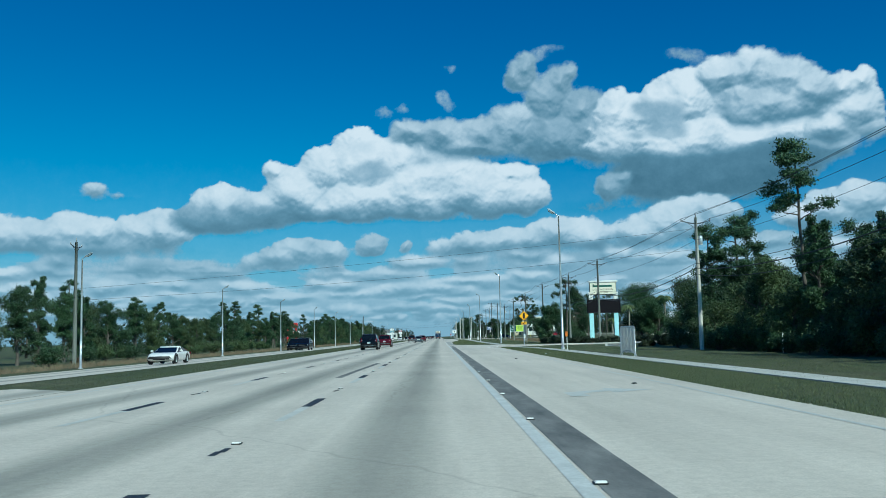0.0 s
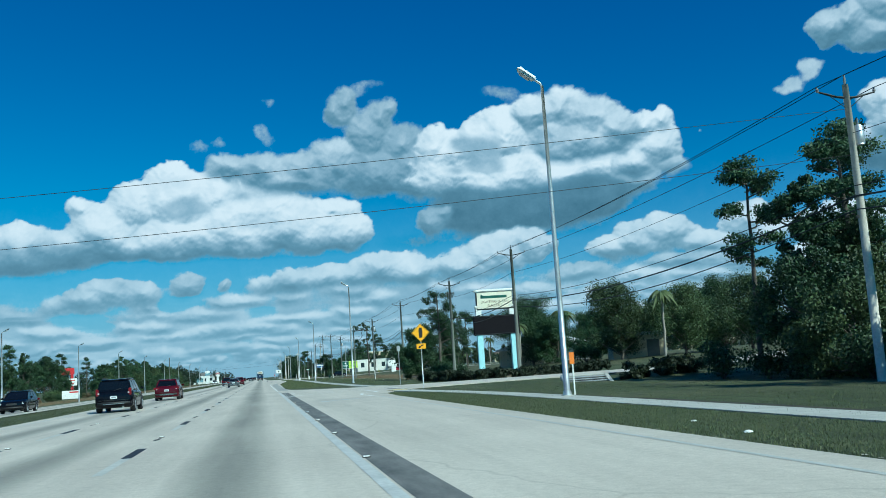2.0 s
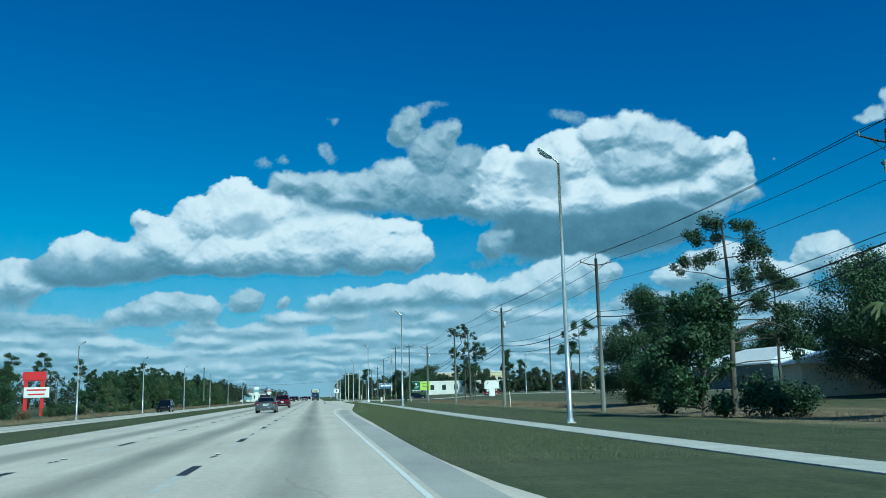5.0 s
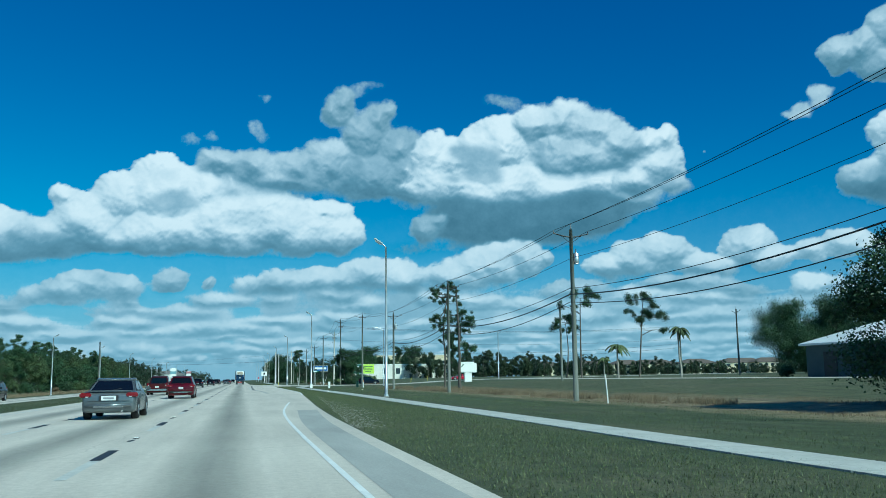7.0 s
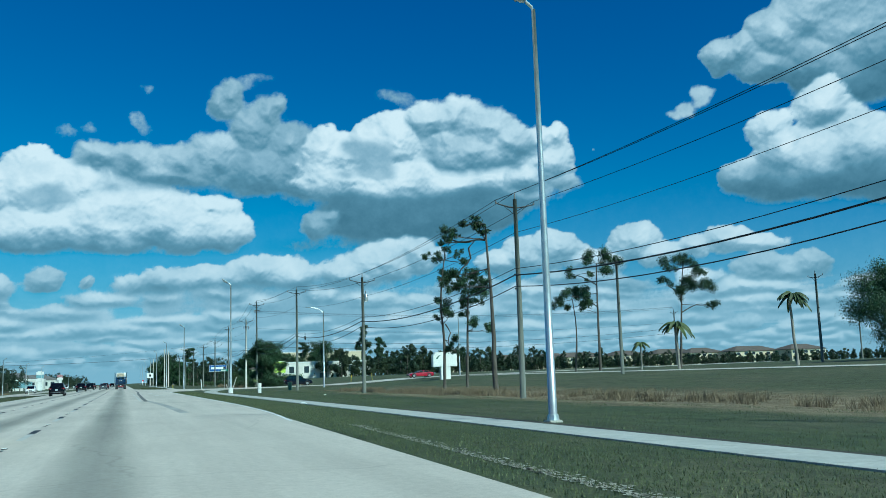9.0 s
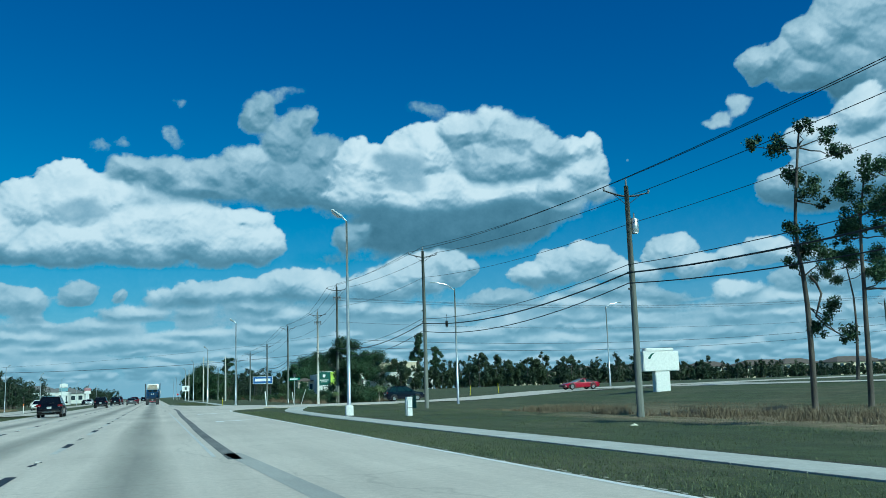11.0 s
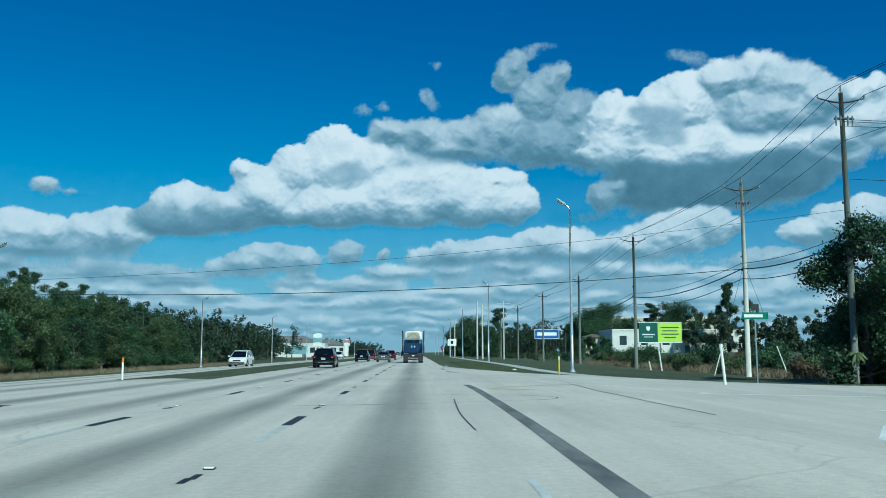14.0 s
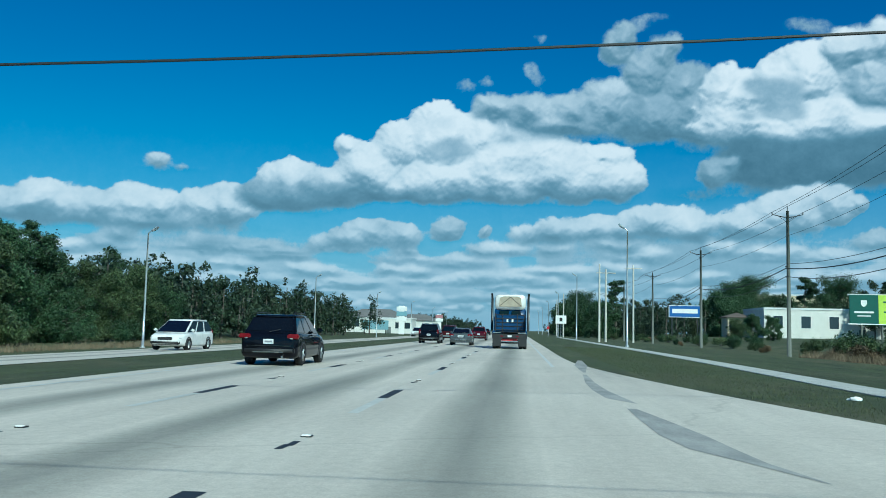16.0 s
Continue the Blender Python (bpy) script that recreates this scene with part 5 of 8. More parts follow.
def street_name():
    s = grounded("street_name_sign", 17.2, 387.5)
    part("post", tubed([(0, 0, -0.1), (0, 0, 3.7)], 0.04, 8), GALV, s)
    p = part("blade", boxed((0, -0.03, 3.42), (1.35, 0.02, 0.36), 0.005), SIGNGREEN, s, "green street name blade")
    part("name_bar", boxed((-0.1, -0.045, 3.42), (0.95, 0.008, 0.16)), WHITEPAINT, p)
    part("upper_plate", boxed((0.02, 0.02, 3.85), (0.4, 0.02, 0.34), 0.005), DARKMETAL, s)
    tagged(s, "green street name sign on a metal post", "street sign")


street_name()


def monument_sign():
    s = grounded("monument_sign", 42.5, 340.2)
    s.scale = (0.9, 0.9, 0.88)
    part("plinth", boxed((0.1, 0, 0.8), (1.6, 0.7, 2.4), 0.05), WHITEPAINT, s)
    part("face", boxed((0, 0, 3.0), (4.0, 0.8, 2.0), 0.06), WHITEPAINT, s, "white sign face")
    part("cap", boxed((-0.1, 0, 4.15), (3.1, 0.8, 0.34), 0.06), WHITEPAINT, s)
    part("swoosh", moved(sheet([(-1.5, 0.1), (-1.1, 0.55), (-0.7, 0.65), (-1.0, 0.4), (-1.25, 0.0)], 0.01), (0, -0.42, 3.2)), SIGNTEAL, s, "plain dark crescent")
    tagged(s, "white stepped monument sign by the side street", "monument sign")


monument_sign()


def red_board():
    s = grounded("pylon_sign", -45.5, 277)
    for x in (-1.3, 1.3):
        part("post", boxed((x, 0, 3.0), (0.55, 0.5, 6.2), 0.03), SIGNRED, s)
    part("header", boxed((0, 0, 6.3), (3.6, 0.6, 1.5), 0.1), SIGNRED, s, "red arched header")
    part("board", boxed((0.5, -0.35, 3.7), (3.9, 0.25, 1.7), 0.03), WHITEPAINT, s, "white letter board")
    for z, w in ((4.1, 3.0), (3.4, 2.6)):
        part("text_bar", boxed((0.5, -0.49, z), (w, 0.02, 0.24)), SIGNRED, s)
    tagged(s, "red pylon sign with a white letter board", "pylon sign")


red_board()
low = grounded("low_sign", -29.5, 200)
part("panel", boxed((0, 0, 1.1), (2.6, 0.12, 1.3), 0.02), WHITEPAINT, low, "white panel")
for x in (-1.0, 1.0):
    part("leg", boxed((x, 0.08, 0.4), (0.1, 0.1, 1.2), 0.01), WOODPOLE, low)
part("stripe", boxed((0.5, -0.07, 1.5), (1.4, 0.015, 0.22)), SIGNRED, low)
tagged(low, "low white roadside sign with a red stripe", "roadside sign")


def stop_sign(x, y, turn=0.0):
    s = grounded("stop_sign", x, y, None, turn)
    part("post", tubed([(0, 0, -0.1), (0, 0, 2.8)], 0.03, 6), GALV, s)
    r = 0.4
    part("plate", moved(sheet([(r * math.cos(radians(22.5 + 45 * k)), r * math.sin(radians(22.5 + 45 * k))) for k in range(8)], 0.01), (0, -0.04, 2.4)), SIGNRED, s, "red octagon plate")
    tagged(s, "red octagonal stop sign on a metal post", "road sign", "stop signs")


stop_sign(62, 141)
stop_sign(70, 146)
stop_sign(8.4, 640)
sg = grounded("route_sign", 10.5, 610)
part("post", tubed([(0, 0, 0), (0, 0, 4.2)], 0.05, 6), GALV, sg)
part("plate", boxed((0, -0.06, 4.4), (2.6, 0.03, 2.0), 0.02), WHITEPAINT, sg, "white square plate")
part("bar", boxed((0, -0.085, 4.4), (0.7, 0.01, 0.9)), SIGNBLACK, sg)
tagged(sg, "white square route sign beside the highway", "road sign")


def mast(x, y, h, arm):
    m = grounded("mast", x, y)
    part("pole", tubed([(0, 0, 0), (0, 0, h)], [0.2, 0.13], 10), CONCRETEPOLE, m)
    if arm:
        part("crossbar", boxed((0, 0, h - 0.6), (arm, 0.12, 0.14), 0.02), CONCRETEPOLE, m)
    tagged(m, "pale concrete mast beside the highway", "mast", "pale masts")


for x, y, h, a in ((13.0, 535, 12.5, 0), (14.5, 540, 12, 3.2), (20, 548, 13.5, 3.0), (12.6, 640, 12, 0), (12.9, 690, 12, 0)):
    mast(x, y, h, a)

# ---- trees ----
def fill(me, points, sides):
    """Fills a mesh with loose faces of so many sides from an array of points."""
    count = len(points) // sides
    me.vertices.add(len(points))
    me.vertices.foreach_set("co", points.astype(np.float32).ravel())
    me.loops.add(len(points))
    me.loops.foreach_set("vertex_index", np.arange(len(points), dtype=np.int32))
    me.polygons.add(count)
    me.polygons.foreach_set("loop_start", np.arange(0, len(points), sides, dtype=np.int32))
    me.update()


def leaf_cloud(name, centres, radii, count, size, mat, parent, seed, flat=1.0, hollow=0.55, label="", floor=0.02):
    """Many small leaf tufts round the given clumps, as one mesh."""
    rng = np.random.default_rng(seed)
    c, r = np.array(centres, float), np.array(radii, float)
    w = r ** 2
    k = rng.choice(len(c), count, p=w / w.sum())
    d = rng.normal(size=(count, 3))
    d /= np.linalg.norm(d, axis=1)[:, None]
    rad = r[k] * (hollow + (1 - hollow) * rng.random(count) ** 0.5) * (1 + 0.22 * rng.normal(size=count))
    off = d * rad[:, None]
    off[:, 2] *= flat
    p = c[k] + off
    n = d + 0.9 * rng.normal(size=(count, 3))
    n /= np.linalg.norm(n, axis=1)[:, None]
    u = np.cross(n, rng.normal(size=(count, 3)))
    u /= np.linalg.norm(u, axis=1)[:, None]
    v = np.cross(n, u)
    s = size * (0.55 + 0.9 * rng.random(count))[:, None]
    a, b = s * (0.7 + 0.5 * rng.random(count))[:, None], s * 0.55
    quad_ = np.stack([p - u * a, p + v * b + n * s * 0.12, p + u * a, p - v * b + n * s * 0.12], 1).reshape(-1, 3)
    quad_[:, 2] = np.maximum(quad_[:, 2], floor)
    me = bpy.data.meshes.new(name)
    fill(me, quad_, 4)
    me.materials.append(mat)
    ob = new(name, me)
    ob.parent = parent
    return tagged(ob, label) if label else ob


def limb(bm, rng, a, b, r0, r1, wobble=0.25, n=5, sides=6):
    a, b = Vector(a), Vector(b)
    pts = []
    for i in range(n + 1):
        t = i / n
        p = a.lerp(b, t)
        if 0 < i < n:
            p += Vector((rng.uniform(-1, 1), rng.uniform(-1, 1), rng.uniform(-0.6, 0.6))) * wobble
        pts.append(tuple(p))
    tube(bm, pts, [r0 + (r1 - r0) * i / n for i in range(n + 1)], sides)
    return pts


def broadleaf(seed, h, spread, mat, leaves=7000, low=0.12, size=0.16, label="dark green broadleaf tree with a dense crown"):
    rng = random.Random(seed)
    t = new("broadleaf_tree")
    bm = bmesh.new()
    limb(bm, rng, (0, 0, -0.2), (rng.uniform(-.3, .3), rng.uniform(-.3, .3), h * 0.62), h * 0.022, h * 0.010, 0.15)
    cs, rs = [], []
    for k in range(int(22 + spread * 5)):
        z = h * (low + (0.96 - low) * (k + 0.5) / (22 + spread * 5))
        f = (z / h - low) / (1 - low)
        prof = math.sin(math.pi * min(0.97, 0.22 + f * 0.72)) ** 0.8
        a, rr = rng.uniform(0, 6.28), spread * prof * rng.uniform(0.15, 1.05)
        c = (rr * math.cos(a), rr * math.sin(a), z)
        cr = spread * rng.uniform(0.14, 0.40) * (0.65 + 0.5 * prof)
        c = (c[0], c[1], min(c[2], h - cr * 0.6))
        limb(bm, rng, (0, 0, max(0.5, z - rr * 0.7)), c, h * 0.008, h * 0.003, 0.12, 3, 5)
        cs.append(c)
        rs.append(cr)
    part("trunk", bm, BARK, t, "", True)
    leaf_cloud("crown", cs, rs, int(leaves * 2.6), size * 0.64, mat, t, seed, 0.85, 0.25)
    return tagged(t, label, "tree")


def pine(seed, h, spread, leaves=5200, bare=0.55, lean=0.0, size=0.15, label="tall slender pine with open clumped crown"):
    rng = random.Random(seed)
    t = new("pine_tree")
    bm = bmesh.new()
    top = (lean, rng.uniform(-.4, .4), h * 0.97)
    spine = limb(bm, rng, (0, 0, -0.2), top, 0.15 + h * 0.003, 0.05, 0.07, 8, 9)
    cs, rs = [], []
    n = 12
    for k in range(n):
        f = bare + (1 - bare) * (k + rng.random() * 0.6) / n
        i = min(7, int(f * 8))
        p0 = Vector(spine[i]).lerp(Vector(spine[i + 1]), f * 8 - i) if f < 0.98 else Vector(top)
        a = rng.uniform(0, 6.28)
        reach = spread * rng.uniform(0.45, 1.0) * (1.05 - 0.55 * (f - bare) / (1 - bare + 1e-6))
        tip = p0 + Vector((math.cos(a) * reach, math.sin(a) * reach, rng.uniform(-0.1, 0.9)))
        pts = limb(bm, rng, p0, tip, 0.06, 0.02, 0.22, 4, 5)
        for q, rr in ((tip, 0.34), (Vector(pts[3]), 0.26)):
            for _ in range(2):
                cs.append((q[0] + rng.uniform(-.5, .5), q[1] + rng.uniform(-.5, .5), q[2] + rng.uniform(-0.1, 0.45)))
                rs.append(spread * rr * rng.uniform(0.6, 1.15))
    cs.append(top)
    rs.append(spread * 0.4)
    part("trunk", bm, BARK, t, "rough grey-brown trunk", True)
    leaf_cloud("crown", cs, rs, int(leaves * 2.6), size * 0.60, PINELEAF, t, seed, 0.6, 0.25)
    return tagged(t, label, "tree")


def grown_pine(seed, spine, branches, clumps, label, thick=0.2, density=420):
    """A pine of its own habit: its trunk, its bent boughs and its needle clumps, (across, up) in metres."""
    rng = random.Random(seed)
    t = new("pine_tree")
    bm = bmesh.new()
    pts = [(x, rng.uniform(-0.1, 0.1), z) for x, z in smooth_line(spine, 1.2)]
    tube(bm, pts, [thick * (1 - 0.72 * i / (len(pts) - 1)) for i in range(len(pts))], 10)
    where = []
    for x, z, r in clumps:
        y = rng.uniform(-1, 1) * (0.4 + r)
        where.append((x, y, z))
        near = min(pts[len(pts) // 3:], key=lambda p: (p[0] - x) ** 2 + (p[2] - z + 0.5) ** 2)
        limb(bm, rng, near, (x, y, z - r * 0.3), 0.045, 0.016, 0.14, 4, 5)
    part("trunk", bm, BARK, t, "rough grey-brown trunk with thin limbs", True)
    for line in branches:
        q = [(x, rng.uniform(-0.25, 0.25), z) for x, z in smooth_line(line, 0.5)]
        part("bough", tubed(q, [thick * 0.42 * (1 - 0.6 * i / len(q)) for i in range(len(q))], 7), BARK, t, "bent grey bough", True)
    cs, rs = [], []
    for (x, y, z), (_, _, r) in zip(where, clumps):
        for _ in range(5):
            cs.append((x + rng.uniform(-.6, .6) * r, y + rng.uniform(-.8, .8) * r, z + rng.uniform(-.6, .6) * r))
            rs.append(r * rng.uniform(0.30, 0.66))
    leaf_cloud("crown", cs, rs, int(density * sum(r ** 2 for r in rs) * 3.2) + 300, 0.07, PINELEAF, t, seed, 0.95, 0.1, "tufts of dark green needles")
    return tagged(t, label, "tree")


def palm(seed, h, label="palm with drooping fronds on a bare trunk"):
    rng = random.Random(seed)
    t = new("palm_tree")
    bm = bmesh.new()
    limb(bm, rng, (0, 0, -0.2), (rng.uniform(-.4, .4), 0, h), 0.15, 0.11, 0.05, 5, 9)
    part("trunk", bm, PALEBARK, t, "", True)
    bm = bmesh.new()
    for k in range(17):
        a, up = 6.28 * k / 17 + rng.uniform(-.2, .2), rng.uniform(0.1, 1.2)
        L = rng.uniform(1.25, 1.8)
        prev = None
        for i in range(8):
            s = i / 7
            r = L * (s * math.cos(up * (1 - s)))
            z = h + L * (math.sin(up) * s - 1.05 * s * s)
            w = 0.28 * math.sin(math.pi * (0.12 + 0.85 * s))
            c, sn = math.cos(a), math.sin(a)
            row = [bm.verts.new((r * c - sn * w, r * sn + c * w, z - 0.22)), bm.verts.new((r * c, r * sn, z)), bm.verts.new((r * c + sn * w, r * sn - c * w, z - 0.22))]
            if prev and i % 1 == 0:
                for p, q, u, v in zip(prev, prev[1:], row[1:], row):
                    bm.faces.new((p, q, u, v))
            prev = row
    part("crown", bm, PALMLEAF, t, "feathery arching fronds")
    return tagged(t, label, "palm")


def shrub(seed, h, spread, mat, leaves=1500, size=0.12, label="dense dark green leafy shrub"):
    rng = random.Random(seed)
    t = new("shrub")
    bm = bmesh.new()
    cs, rs = [], []
    for k in range(9):
        a, r = rng.uniform(0, 6.28), spread * rng.uniform(0.1, 0.75)
        c = (r * math.cos(a), r * math.sin(a), h * rng.uniform(0.3, 0.8))
        limb(bm, rng, (0, 0, -0.05), c, 0.035, 0.012, 0.06, 3, 5)
        cs.append(c)
        rs.append(min(spread * 0.45, h * 0.4) * rng.uniform(0.7, 1.1))
    part("stem", bm, BARK, t)
    leaf_cloud("foliage", cs, rs, leaves * 2, size * 0.62, mat, t, seed, 0.9, 0.3)
    return tagged(t, label, "shrub")


def planted(kinds, spots, group, seed):
    """Puts each kind down once and copies of it at the other spots."""
    rng = random.Random(seed)
    used = set()
    for x, y, k, s in spots:
        ob = kinds[k]
        m = pose(x, y, land(x, y) - 0.05, 0, 0, rng.uniform(0, 360)) @ Matrix.Diagonal((s, s, s, 1))
        if k in used:
            c = copy_thing(ob, pose(x, y, land(x, y) - 0.05, 0, 0, rng.uniform(0, 360)))
            c.scale = (s * rng.uniform(0.9, 1.1), s * rng.uniform(0.9, 1.1), s)
        else:
            used.add(k)
            ob.matrix_basis = m
            tagged(ob, group=group)


# kinds for the roadside woods
WOOD = {
    "oak": broadleaf(11, 10.0, 3.4, OAKLEAF, 9000), "oak2": broadleaf(12, 11.5, 3.0, OAKLEAF, 9000, 0.1), "oak3": broadleaf(13, 8.5, 3.2, SCRUBLEAF, 8000, 0.08, 0.15, "olive green broadleaf tree with a dense crown"),
    "slim": broadleaf(14, 12.0, 2.0, OAKLEAF, 7000, 0.2), "tall": broadleaf(17, 11.0, 2.7, OAKLEAF, 7000, 0.34, 0.15, "tall dark green tree with a bare lower trunk"),
    "tall2": broadleaf(18, 9.6, 2.4, SCRUBLEAF, 6500, 0.30, 0.15, "tall olive green tree with a bare lower trunk"), "scrub": broadleaf(15, 5.0, 2.6, SCRUBLEAF, 6000, 0.03, 0.14, "olive green scrubby tree leafy to the ground"),
    "scrub2": broadleaf(16, 6.5, 2.8, OAKLEAF, 6500, 0.03, 0.14, "dark green scrubby tree leafy to the ground"),
    "pine": pine(21, 14.0, 2.5, 3800), "pine2": pine(22, 16.0, 2.5, 4000, 0.62), "pine3": pine(23, 12.5, 2.2, 3600, 0.5),
    "shrub": shrub(31, 1.8, 1.6, SCRUBLEAF), "shrub2": shrub(32, 2.4, 1.7, OAKLEAF), "rust": shrub(33, 1.3, 1.3, RUSSET, 1300, 0.10, "rust-brown weedy roadside shrub"),
}
rng = random.Random(77)
spots = []
# left woods behind the far carriageway
y = -30.0
while y < 486:
    tall = float(np.interp(y, [0, 60, 150, 300, 400, 440], [0.84, 0.78, 0.70, 0.76, 0.84, 0.80]))
    for depth in range(1 if 60 < y < 330 else 2):
        x = -39 - depth * 7 - rng.uniform(0, 3.5)
        if 255 < y < 290 and x > -48:
            continue
        k = rng.choice(("oak2", "tall", "slim", "tall2", "pine3", "tall") if depth else ("tall", "tall2", "slim", "oak3", "tall", "scrub2"))
        spots.append((x, y + rng.uniform(-2.5, 2.5), k, rng.uniform(0.85, 1.12) * tall))
    if y > 380:
        spots.append((-43 - rng.uniform(0, 4), y + rng.uniform(-2, 2), rng.choice(("oak", "oak2", "oak")), rng.uniform(0.7, 0.85)))
        spots.append((-36.5 - rng.uniform(0, 1.5), y + rng.uniform(-2, 2), rng.choice(("scrub2", "oak3", "scrub2")), rng.uniform(0.75, 1.0)))
    if rng.random() < (0.16 if y < 390 else 0.45):
        spots.append((-50 + rng.uniform(-3, 3), y, rng.choice(("pine", "pine2")), tall * 0.95))
    spots.append((-33.5 + rng.uniform(-2.5, 1.5), y + rng.uniform(-2, 2), rng.choice(("shrub", "shrub2", "shrub", "shrub2", "rust")), rng.uniform(0.5, 1.1)))
    y += 5.2
# right woods before the first side street
y = 16.0
while y < 99:
    for depth in range(3):
        x = 27.5 + depth * 4.5 + rng.uniform(-0.8, 1.6) + max(0, y - 88) * 0.35
        k = rng.choice(("oak", "oak2", "slim", "oak3", "scrub2") if depth else ("scrub2", "scrub", "scrub2", "oak3", "slim"))
        spots.append((x, y + rng.uniform(-1.5, 1.5), k, rng.uniform(0.85, 1.12) * (1.22 if y < 52 else 0.9)))
    spots.append((25.9 + rng.uniform(-0.4, 0.6), y + rng.uniform(-1, 1), rng.choice(("shrub", "shrub2", "shrub2")), rng.uniform(0.8, 1.2)))
    y += 3.8
spots += [(28.5, 68.0, "pine2", 1.02), (30.5, 99.5, "pine3", 1.08), (33, 93, "pine", 0.95), (31, 90, "pine3", 1.05), (36, 60, "pine", 0.95)]
planted(WOOD, spots, "roadside woods", 3)

